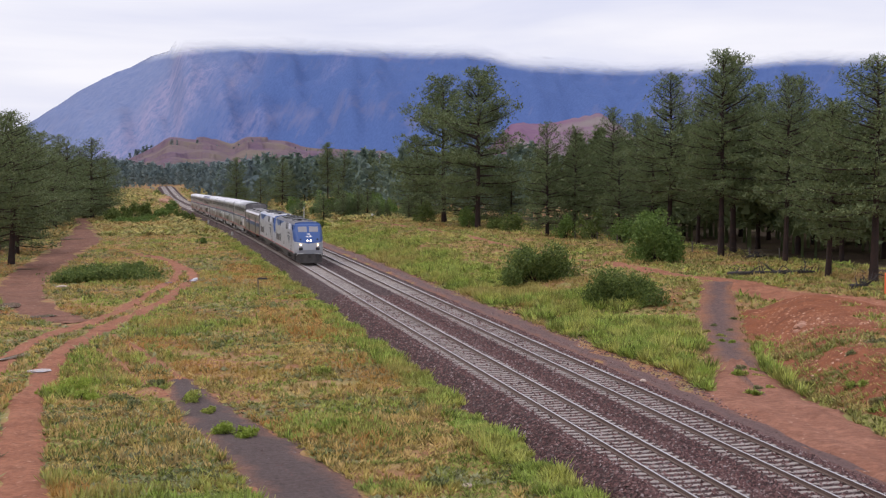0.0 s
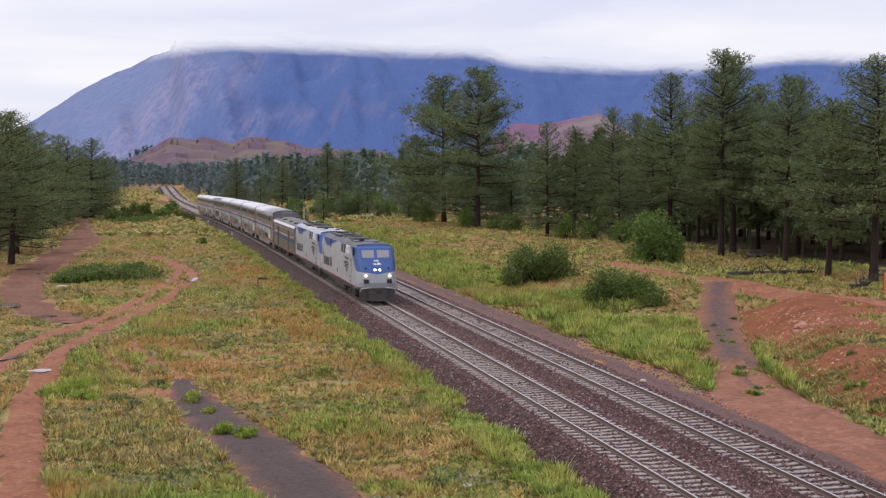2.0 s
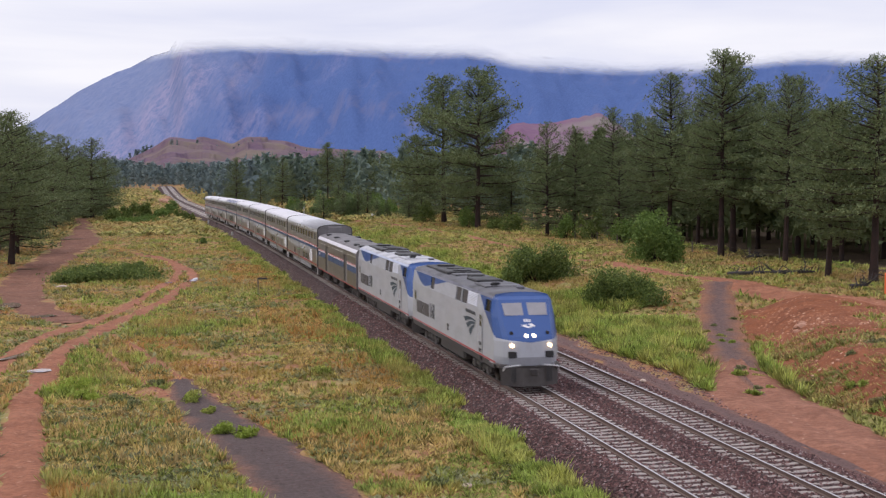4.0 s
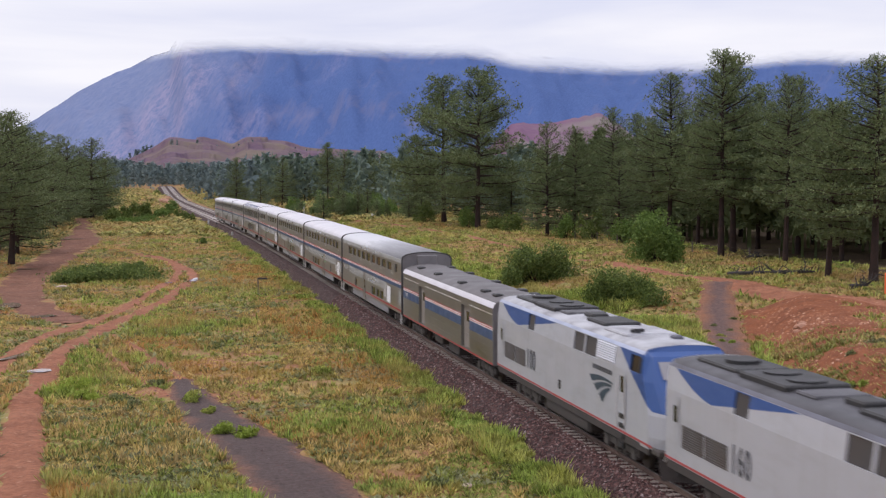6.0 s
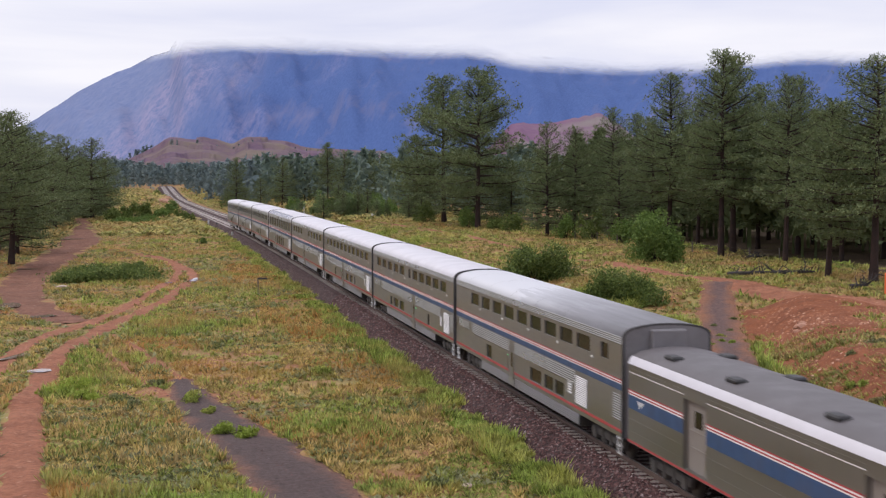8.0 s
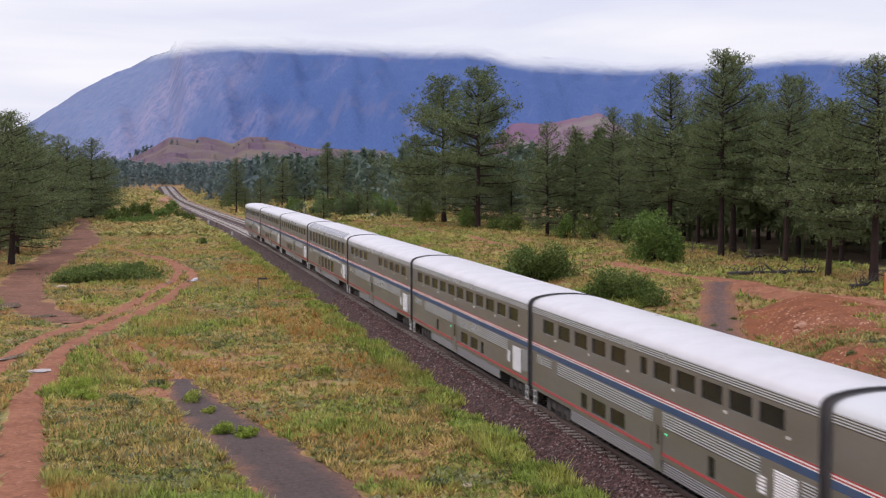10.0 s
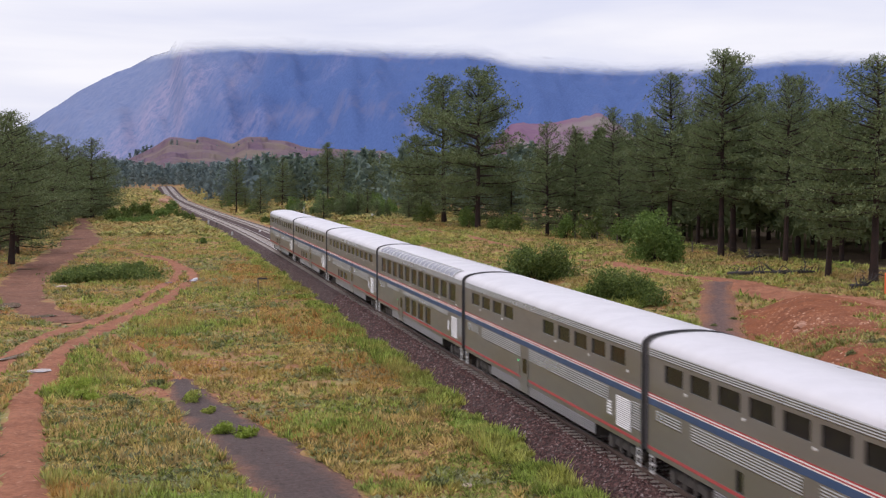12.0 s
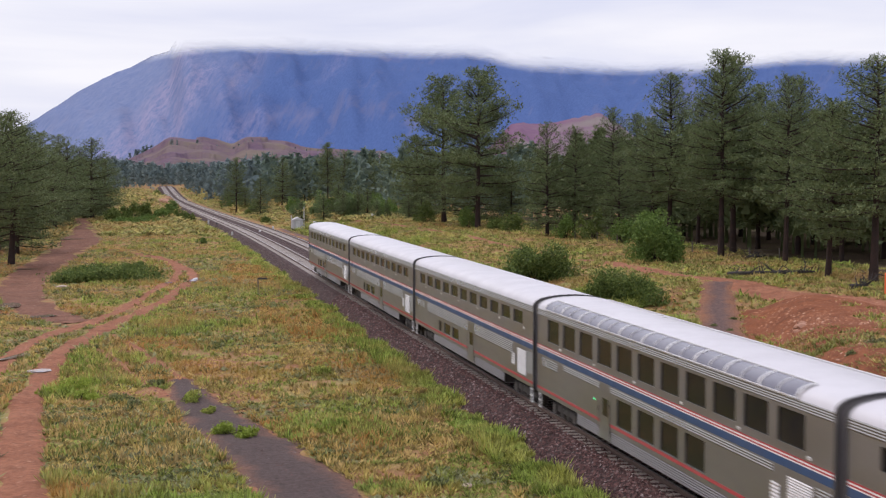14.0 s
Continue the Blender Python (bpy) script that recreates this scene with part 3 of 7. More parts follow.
    return tagged(ob, label, "mountain" if cloud else "hill", kind="structure")


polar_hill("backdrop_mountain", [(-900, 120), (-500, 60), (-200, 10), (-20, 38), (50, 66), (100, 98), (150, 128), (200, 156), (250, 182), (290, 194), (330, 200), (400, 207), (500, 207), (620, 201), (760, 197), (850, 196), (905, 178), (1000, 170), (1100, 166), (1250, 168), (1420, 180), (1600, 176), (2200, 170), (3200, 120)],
           2300, 4700, M["mountain"], "forested mountain painted in haze blue with its top in low cloud", [(-900, 0.2), (230, 0.0), (275, 0.35), (330, 1.0), (3200, 1.0)], rough=0.16, na=420, nd=90)
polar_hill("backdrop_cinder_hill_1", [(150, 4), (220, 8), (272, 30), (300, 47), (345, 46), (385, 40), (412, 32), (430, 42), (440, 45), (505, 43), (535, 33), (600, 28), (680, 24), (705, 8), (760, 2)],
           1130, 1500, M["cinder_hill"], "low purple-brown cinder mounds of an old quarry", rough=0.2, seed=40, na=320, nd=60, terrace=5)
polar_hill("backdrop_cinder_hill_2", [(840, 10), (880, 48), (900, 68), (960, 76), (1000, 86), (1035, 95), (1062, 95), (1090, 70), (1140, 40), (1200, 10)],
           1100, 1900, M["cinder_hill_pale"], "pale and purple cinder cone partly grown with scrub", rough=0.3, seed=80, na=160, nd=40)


# ---------------------------------------------------------------- trees
M["bark"] = worn("pine_bark", (0.035, 0.026, 0.024), 0.95, dirt=(0.085, 0.045, 0.033), amount=0.6, scale=1.5, bump=0.8, spec=0.1)
M["needles"] = foliage("pine_needles", (0.074, 0.102, 0.047), (0.140, 0.174, 0.070), (0.210, 0.240, 0.095))
# two paler, bluer needle copies carry the haze of distance in their colour
M["needles_far"] = foliage("pine_needles_far_haze", (0.10, 0.142, 0.125), (0.15, 0.205, 0.16), (0.21, 0.26, 0.175))
M["needles_haze_tint"] = foliage("pine_needles_haze_tint", (0.12, 0.165, 0.18), (0.16, 0.21, 0.205), (0.21, 0.255, 0.22))
M["leaves"] = foliage("shrub_leaves", (0.07, 0.12, 0.03), (0.14, 0.22, 0.045), (0.25, 0.34, 0.08))
M["leaves_dark"] = foliage("dark_shrub_leaves", (0.055, 0.085, 0.022), (0.135, 0.188, 0.042), (0.26, 0.30, 0.075))


def tufts(centers, size, per, rs, width=0.13, up=0.45):
    """Loose narrow triangles round each centre, like sprays of needles."""
    c = np.repeat(np.asarray(centers, float), per, axis=0)
    s = np.repeat(np.asarray(size, float), per)
    k = len(c)
    d = rs.normal(size=(k, 3))
    d[:, 2] += up
    d /= np.linalg.norm(d, axis=1)[:, None]
    side = np.cross(d, rs.normal(size=(k, 3)))
    side /= np.linalg.norm(side, axis=1)[:, None] + 1e-9
    ln = s * (0.6 + 0.7 * rs.rand(k))
    o = c + d * (s * 0.15 * rs.rand(k))[:, None]
    w = (ln * width)[:, None] * side
    tip = o + d * ln[:, None]
    mid = o + d * (ln * 0.55)[:, None]
    return np.stack([o, mid + w, tip], 1), np.stack([o, tip, mid - w], 1)


def pine_meshes(seed, h, crown_r, bare=0.25, limbs=58, per=15, top_open=0.0, clump=0.34, lean=0.0, mat="needles", old=0.0):
    """Trunk with limbs, and crown, of one ponderosa."""
    rs = np.random.RandomState(seed)
    bm = bmesh.new()
    seg = 8
    kx, ky = rs.uniform(-0.25, 0.25, 2)
    trunk = lambda t: Vector((kx * math.sin(t * 3) + lean * t * h, ky * math.sin(t * 2.3), h * t))
    r0 = 0.0125 * h + 0.05
    n = 9
    for i in range(n):
        t0, t1 = i / n, (i + 1) / n
        ra, rb = r0 * (1 - t0) ** 0.8 + 0.02, r0 * (1 - t1) ** 0.8 + 0.02
        if i == 0:
            ra *= 1.25
        cyl(bm, trunk(t0) - Vector((0, 0, 0.3 if i == 0 else 0.02)), trunk(t1), ra, rb, seg, caps=False)
    centers, sizes = [], []
    for i in range(limbs):
        t = bare + (1 - bare) * ((i + rs.rand()) / limbs) ** 0.92
        u = (t - bare) / (1 - bare)
        cone = (1 - u) ** 0.6 * min(1.0, 0.62 + u * 2.2)
        dome = (0.62 + 0.38 * math.sin(math.pi * min(1, u * 1.15 + 0.1))) * (1 - u ** 5.0) ** 0.7
        prof = cone * (1 - old) + dome * old + 0.09
        ln = crown_r * prof * rs.uniform(0.62, 1.12)
        if rs.rand() < top_open:
            continue
        a = i * 2.4 + rs.uniform(-0.5, 0.5)
        rise = -0.18 + 0.75 * u + rs.uniform(-0.12, 0.15)
        p0 = trunk(t)
        p1 = p0 + Vector((math.cos(a), math.sin(a), rise)) * ln * 0.6
        p2 = p1 + Vector((math.cos(a), math.sin(a), rise + 0.25)) * ln * 0.4
        cyl(bm, p0, p1, 0.022 * ln + 0.02, 0.012 * ln + 0.012, 4, caps=False)
        cyl(bm, p1, p2, 0.012 * ln + 0.012, 0.01, 4, caps=False)
        m = max(5, int(ln * 8.0))
        for j in range(m):
            q = 0.28 + 0.74 * (j + rs.rand()) / m
            b = p0.lerp(p1, q / 0.6) if q < 0.6 else p1.lerp(p2, (q - 0.6) / 0.4)
            sp = ln * 0.24 * (0.4 + q)
            centers.append((b.x + rs.normal() * sp * 0.6, b.y + rs.normal() * sp * 0.6, b.z + abs(rs.normal()) * sp * 0.25))
            sizes.append(clump * rs.uniform(0.7, 1.25) * (1.02 - 0.42 * u * (1 - old)))
    for j in range(8):
        b = trunk(1 - 0.012 * j)
        centers.append((b.x + rs.normal() * 0.1, b.y + rs.normal() * 0.1, b.z))
        sizes.append(clump * 0.6)
    a, b = tufts(centers, sizes, per, rs, 0.15)
    tm = bpy.data.meshes.new("trunk")
    for f in bm.faces:
        f.smooth = True
    bm.to_mesh(tm)
    bm.free()
    tm.materials.append(M["bark"])
    spray = np.stack([a[:, 1], a[:, 2] * 0.75 + a[:, 0] * 0.25, b[:, 2]], 1)
    spray[:, 1] += (a[:, 2] - a[:, 0]) * 0.35
    cm = tri_mesh("crown", spray, M[mat])
    return tm, cm, h


PINES = [
    pine_meshes(11, 15.0, 4.3, 0.21, 80, old=0.2),
    pine_meshes(12, 16.5, 4.2, 0.27, 84, old=0.35),
    pine_meshes(13, 13.0, 4.2, 0.06, 72),
    pine_meshes(14, 18.0, 4.5, 0.30, 84, top_open=0.04, old=0.5),
    pine_meshes(15, 11.0, 3.7, 0.04, 66),
    pine_meshes(16, 20.0, 6.6, 0.20, 64, top_open=0.22, clump=0.5, old=0.85),
    pine_meshes(17, 8.0, 2.5, 0.03, 52),
]


def pine(kind, x, y, height, turn, label, wide=1.0, group="pines at the forest edge"):
    tm, cm, h = PINES[kind]
    t = new("pine_tree")
    k = height / h
    t.matrix_world = Matrix.LocRotScale((x, y, gz(x, y) - 0.05), Euler((0, 0, turn)), (k * wide, k * wide, k))
    tagged(t, label, "tree", group)
    part("trunk", tm, None, t)
    part("crown", cm, None, t)
    return t


# (x, y, height, variant, width)
EDGE_PINES = [(37.6, 107.6, 14.2, 0, 1.0), (39.0, 102.8, 17.4, 3, 1.2), (41.6, 123.9, 17.0, 1, 0.9), (40.2, 135.6, 20.2, 3, 0.95), (43.2, 139.5, 20.1, 1, 1.0), (48.6, 135.6, 17.7, 1, 0.9),
              (39.7, 165.4, 10.7, 2, 1.0), (39.8, 149.2, 18.7, 1, 1.0), (47.7, 143.4, 17.2, 0, 0.9), (45.4, 154.6, 16.1, 0, 0.9), (48.2, 125.6, 15.0, 3, 1.0), (54.2, 128.4, 17.4, 1, 1.1)]
TALL_PINES = [(31.4, 203.9, 22.4, 5, 1.05), (30.8, 224.3, 22.4, 5, 1.1), (34.2, 177.3, 14.4, 2, 0.9), (37.5, 176.6, 13.7, 0, 0.85), (33.3, 213.2, 15.2, 2, 1.45), (30.9, 248.8, 14.2, 4, 1.1), (44.3, 181.1, 16.4, 0, 0.9), (45.3, 175.0, 15.5, 1, 0.85)]
INNER_PINES = [(58.4, 151.9, 15.2, 0, 1.0), (57.4, 161.7, 16.5, 1, 0.9), (44.4, 167.0, 14.9, 2, 1.0), (50.8, 172.5, 14.0, 2, 1.0), (57.9, 171.0, 16.2, 0, 1.1), (63.5, 150.9, 13.6, 2, 1.2), (46.8, 197.2, 12.9, 2, 1.0), (38.2, 210.2, 8.9, 4, 1.2), (33.3, 248.3, 11.7, 2, 1.0), (52.0, 118.0, 14.5, 0, 1.0)]
FAR_PINES = [(43.0, 324.4, 15.0, 4, 1.0), (31.3, 369.1, 15.5, 3, 0.9), (41.3, 367.0, 14.0, 2, 1.0), (38.4, 387.6, 13.8, 2, 1.0), (46.9, 365.9, 13.0, 4, 1.0), (10.6, 408.7, 15.3, 0, 0.8), (19.8, 371.2, 12.3, 2, 1.1), (12.2, 349.0, 9.1, 4, 1.1), (29.1, 400.3, 11.6, 2, 1.2), (23.3, 392.8, 10.6, 6, 1.3)]
YOUNG_PINES = [(16.4, 262.0, 4.6, 6, 1.5), (19.9, 262.2, 5.0, 4, 1.4), (22.9, 262.6, 5.6, 6, 1.4), (24.1, 248.6, 3.2, 6, 1.2), (25.6, 247.3, 3.0, 6, 1.0), (28.2, 240.4, 4.4, 4, 1.3), (22.2, 283.1, 6.0, 4, 1.4), (25.7, 269.7, 5.0, 6, 1.4), (30.5, 241.1, 5.2, 6, 1.4), (26.8, 290.0, 3.4, 6, 1.3), (13.0, 268.0, 4.2, 6, 1.5), (14.4, 425.0, 6.0, 6, 1.6), (12.2, 470.0, 6.5, 6, 1.7)]
LEFT_PINES = [(-34.3, 279.5, 17.1, 2, 1.35), (-30.8, 165.4, 16.5, 0, 1.3), (-25.9, 303.7, 16.2, 4, 1.35), (-32.4, 157.0, 16.8, 3, 1.3), (-30.2, 292.5, 15.2, 2, 1.35), (-33.8, 229.7, 16.7, 0, 1.35), (-23.9, 338.5, 12.4, 4, 1.4), (-32.9, 315.0, 17.3, 2, 1.3), (-36.2, 213.8, 18.5, 1, 1.3), (-28.9, 331.9, 14.9, 2, 1.4), (-31.8, 186.0, 15.0, 2, 1.2), (-36.5, 255.0, 17.0, 2, 1.4), (-24.3, 316.0, 5.5, 6, 1.5), (-31.0, 262.0, 12.5, 4, 1.4), (-27.6, 318.0, 11.0, 4, 1.5), (-35.0, 196.0, 14.0, 4, 1.4)]
rsT = random.Random(21)
for rows, label, group in (
        (EDGE_PINES, "tall dark green ponderosa pine with a dark straight trunk", "pines at the forest edge"),
        (TALL_PINES, "old ponderosa pine standing high over the meadow edge", "pines at the meadow edge"),
        (INNER_PINES, "ponderosa pine standing in the shade of the forest", "pines inside the forest"),
        (FAR_PINES, "distant pine tree beyond the railway tracks", "pines beyond the tracks"),
        (YOUNG_PINES, "young bushy green pine on the open meadow", "young pines on the meadow"),
        (LEFT_PINES, "bushy dark green pine beside the dirt road", "pines beside the dirt road")):
    for x, y, h, kind, wide in rows:
        pine(kind, x, y, h, rsT.uniform(0, 6.28), label, wide, group)


def forest(name, spots, seed, mat, label, tris=70, fine=0.075, low=0.1):
    """Many far pines in one mesh: a stem and layered sprays each."""
    rs = np.random.RandomState(seed)
    out = []
    for x, y, z, h in spots:
        k = tris
        t = rs.rand(k) ** 0.8
        r = h * 0.2 * (1 - t ** 2.0) * np.sqrt(rs.rand(k)) * rs.uniform(0.8, 1.25)
        a = rs.rand(k) * 6.283
        c = np.stack([x + np.cos(a) * r, y + np.sin(a) * r, z + h * (low + (1 - low) * t)], 1)
        d = rs.normal(size=(k, 3)) * (h * fine)
        e = rs.normal(size=(k, 3)) * (h * fine * 0.5)
        d[:, 2] = np.abs(d[:, 2]) * 0.8
        out.append(np.stack([c - d * 0.4 - e, c + d, c - d * 0.4 + e], 1))
        w = 0.014 * h
        out.append(np.array([[(x - w, y, z - 0.3), (x + w, y, z - 0.3), (x, y, z + h * 0.9)]]))
    ob = new(name, tri_mesh(name, np.concatenate(out), M[mat]))
    return tagged(ob, label, "forest", kind="stuff")


def forest_floor():
    """Needle litter under the closed forest, painted dark in place of tree shade."""
    n = N("shade_dark_litter", 0.95, 0, 0.1)
    fine = n.noise(6.0, 5, 0.7)
    c = n.ramp(fine, [(0.3, (0.045, 0.03, 0.02)), (0.7, (0.11, 0.078, 0.05))])
    c = n.mix(n.ramp(n.noise(0.5, 4, 0.6), [(0.52, (0, 0, 0)), (0.66, (0.6, 0.6, 0.6))]), c, (0.13, 0.12, 0.045))
    n.color(c).bump(fine, 0.6, 0.05)
    xs, ys = np.arange(41, 150, 1.5), np.arange(108, 250, 1.5)
    X, Y = np.meshgrid(xs, ys, indexing="ij")
    X = X + np.where(X < 42, (vnoise(Y, Y * 0, 4.0) - 0.5) * 5.0, 0)
    v = np.stack([X, Y, ground_z(X, Y) + 0.05], -1).reshape(-1, 3)
    ny = len(ys)
    i = (np.arange(len(xs) - 1)[:, None] * ny + np.arange(ny - 1)[None, :]).reshape(-1)
    ob = new("forest_floor", index_mesh("forest_floor", v, np.stack([i, i + ny, i + ny + 1, i + 1], 1), n.m, True))
    tagged(ob, "brown needle litter under the pines, painted dark for the trees' shade", "forest floor", kind="structure")


forest_floor()


def scatter(n, x0, x1, y0, y1, lo, hi, seed, ok):
    rs = np.random.RandomState(seed)
    s = []
    while len(s) < n:
        x, y = rs.uniform(x0, x1), rs.uniform(y0, y1)
        if ok(x, y):
            s.append((x, y, gz(x, y), rs.uniform(lo, hi)))
    return s


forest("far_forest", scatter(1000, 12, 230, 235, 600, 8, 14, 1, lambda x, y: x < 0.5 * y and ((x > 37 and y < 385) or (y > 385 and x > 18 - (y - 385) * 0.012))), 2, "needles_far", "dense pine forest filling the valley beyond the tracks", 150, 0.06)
forest("deep_forest", scatter(1600, -140, 460, 430, 1060, 8, 14, 3, lambda x, y: (x > 16 or x < -34 - (y < 620) * 8 or (y > 700 and x < -9) or y > 965) and abs(x) < y), 4, "needles_haze_tint", "distant pine forest at the foot of the hills", 55, 0.085)
forest("valley_forest", scatter(620, -150, 330, 955, 1090, 10, 16, 41, lambda x, y: True), 42, "needles_haze_tint", "hazy pine forest closing the valley", 70, 0.10)
forest("slope_forest", scatter(330, -75, -13, 560, 955, 8, 13, 43, lambda x, y: x < -14 - (y < 700) * 10) + scatter(460, 12, 150, 430, 955, 8, 14, 44, lambda x, y: True), 45, "needles_haze_tint", "hazy pines on both sides of the falling line", 80, 0.085)
forest("right_forest", scatter(380, 42, 150, 108, 240, 10, 14.5, 5, lambda x, y: x > 46 + max(0, (y - 150)) * 0.02 and x < 0.62 * y + 5), 6, "needles", "shaded pine forest behind the nearest pines", 520, 0.042, 0.2)
forest("left_forest", scatter(160, -170, -33, 180, 560, 9, 13, 7, lambda x, y: x < -36 - max(0, y - 300) * 0.03), 8, "needles", "dark pine wood beside the dirt road", 420, 0.045)
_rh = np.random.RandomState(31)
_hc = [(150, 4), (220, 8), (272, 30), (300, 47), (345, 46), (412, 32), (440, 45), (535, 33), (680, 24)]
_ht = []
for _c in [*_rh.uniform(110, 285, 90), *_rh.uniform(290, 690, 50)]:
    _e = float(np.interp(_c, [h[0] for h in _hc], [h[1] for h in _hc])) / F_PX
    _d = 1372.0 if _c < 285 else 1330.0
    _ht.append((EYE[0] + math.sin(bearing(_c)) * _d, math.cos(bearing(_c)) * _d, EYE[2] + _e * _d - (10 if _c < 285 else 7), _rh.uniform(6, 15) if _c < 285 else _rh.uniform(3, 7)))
forest("hill_trees", _ht, 33, "needles_haze_tint", "scattered distant trees on the quarry hills", 90, 0.07)


# ---------------------------------------------------------------- train materials
def stainless(name, c, rough):
    n = N(name, rough, 0.82, 0.5)
    v = n.coords()
    big = n.noise(0.5, 4, 0.6, v, (1, 0.35, 1.5))
    streak = n.noise(5.0, 4, 0.65, v, (1, 2.2, 0.12))
    a = n.mix(n.math("MULTIPLY", streak, 0.5), c, tuple(x * 0.72 for x in c))
    n.color(n.mix(n.ramp(big, [(0.4, (0, 0, 0)), (0.8, (0.45, 0.45, 0.45))]), a, (0.27, 0.26, 0.25)))
    n.roughness(big, rough - 0.06, rough + 0.12)
    return n.m


M["steel"] = stainless("stainless_side", (0.335, 0.325, 0.318), 0.36)
M["bag_steel"] = stainless("dull_stainless_side", (0.235, 0.225, 0.205), 0.40)
M["flute"] = stainless("fluted_stainless", (0.335, 0.325, 0.305), 0.28)
M["skirt"] = stainless("grey_fluted_skirt", (0.225, 0.212, 0.22), 0.42)
M["car_roof"] = worn("silver_roof", (0.585, 0.56, 0.585), 0.34, 0.35, dirt=(0.40, 0.39, 0.41), amount=0.45, scale=0.35)
M["door_tan"] = worn("baggage_door", (0.23, 0.205, 0.185), 0.6, 0.2, dirt=(0.2, 0.17, 0.15), amount=0.5, scale=1.5)
M["bag_roof"] = worn("sooty_roof", (0.085, 0.075, 0.078), 0.55, 0.0, dirt=(0.08, 0.075, 0.075), amount=0.7, scale=0.7)


def sooted_roof():
    """Silver roof blackened towards the engines in drifting streaks."""
    n = N("sooty_silver_roof", 0.42, 0.3)
    v = n.coords()
    sep = n.nt.nodes.new("ShaderNodeSeparateXYZ")
    n.nt.links.new(v, sep.inputs[0])
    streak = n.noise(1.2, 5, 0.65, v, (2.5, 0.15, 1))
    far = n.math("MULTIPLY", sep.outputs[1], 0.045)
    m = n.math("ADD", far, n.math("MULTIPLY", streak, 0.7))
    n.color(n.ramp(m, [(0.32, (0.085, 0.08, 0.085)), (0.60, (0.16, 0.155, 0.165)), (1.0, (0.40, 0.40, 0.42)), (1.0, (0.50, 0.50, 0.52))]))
    return n.m


M["sooty_car_roof"] = sooted_roof()
M["car_end"] = worn("grey_end_paint", (0.17, 0.16, 0.165), 0.6, dirt=(0.09, 0.08, 0.08), amount=0.6, scale=1.0)
M["rubber"] = worn("black_rubber", (0.045, 0.043, 0.045), 0.75, dirt=(0.09, 0.08, 0.075), amount=0.5, scale=2)
M["under"] = worn("grimy_undergear", (0.034, 0.03, 0.029), 0.85, 0.0, dirt=(0.085, 0.065, 0.055), amount=0.7, scale=3)
M["bogie"] = worn("dusty_bogie_frame", (0.075, 0.066, 0.062), 0.75, 0.1, dirt=(0.05, 0.04, 0.036), amount=0.7, scale=2.5)
M["wheel"] = worn("wheel_steel", (0.07, 0.06, 0.057), 0.55, 0.6, dirt=(0.16, 0.11, 0.09), amount=0.6, scale=4)
M["glass"] = worn("tinted_glass", (0.012, 0.012, 0.011), 0.12, 0.0, dirt=(0.03, 0.027, 0.024), amount=0.4, scale=1.5, spec=0.22)
M["dome_glass"] = worn("skylight_glass", (0.13, 0.125, 0.16), 0.05, 0.25, dirt=(0.3, 0.3, 0.33), amount=0.5, scale=0.8)
M["red"] = worn("red_stripe", (0.37, 0.042, 0.05), 0.5, amount=0.3)
M["white"] = worn("white_stripe", (0.72, 0.70, 0.69), 0.5, dirt=(0.4, 0.36, 0.34), amount=0.35)
M["navy"] = worn("blue_stripe", (0.022, 0.06, 0.15), 0.45, amount=0.25)
M["louvre"] = worn("pale_grille", (0.62, 0.61, 0.62), 0.5, 0.3, dirt=(0.35, 0.33, 0.32), amount=0.4)
M["intake"] = worn("intake_mesh", (0.035, 0.032, 0.032), 0.6, amount=0.3)
M["dark_grille"] = worn("dark_grille", (0.055, 0.047, 0.044), 0.6, 0.2, amount=0.4)
M["black"] = worn("black_paint", (0.014, 0.0135, 0.015), 0.62, dirt=(0.04, 0.036, 0.034), amount=0.5)
M["teal"] = worn("emblem_teal", (0.02, 0.045, 0.07), 0.5, amount=0.2)
M["grey_txt"] = worn("grey_lettering", (0.05, 0.055, 0.068), 0.5, amount=0.2)
M["loco_roof"] = worn("locomotive_roof", (0.40, 0.40, 0.43), 0.42, 0.3, dirt=(0.09, 0.085, 0.088), amount=0.85, scale=0.7)
M["loco_edge"] = worn("roof_edge_paint", (0.30, 0.335, 0.45), 0.4, 0.2, dirt=(0.18, 0.18, 0.2), amount=0.5, scale=0.8)
M["soot_roof"] = worn("sooty_locomotive_roof", (0.052, 0.049, 0.057), 0.5, 0.2, dirt=(0.022, 0.021, 0.023), amount=0.9, scale=0.5)
M["soot_edge"] = worn("sooty_roof_edge", (0.10, 0.10, 0.13), 0.7, 0.0, dirt=(0.06, 0.058, 0.06), amount=0.7, scale=0.6)
M["slat"] = worn("pale_slats", (0.52, 0.54, 0.60), 0.5, 0.1, dirt=(0.36, 0.35, 0.36), amount=0.3)
# pale base colour stands in for the sky reflected in the windshield
M["windshield"] = worn("windshield_sky_tint", (0.27, 0.26, 0.275), 0.06, 0.0, dirt=(0.1, 0.1, 0.11), amount=0.3)


def glow(name, c, s):
    n = N(name, 0.3)
    n.color(c)
    n.b.inputs["Emission Color"].default_value = (*c, 1)
    n.b.inputs["Emission Strength"].default_value = s
    return n.m


M["lamp"] = glow("headlight_glow", (1.0, 0.82, 0.60), 4.5)
M["ditch"] = glow("ditch_light_glow", (1.0, 0.70, 0.42), 3.5)
M["green_lamp"] = glow("green_door_lamp", (0.1, 0.9, 0.35), 1.1)


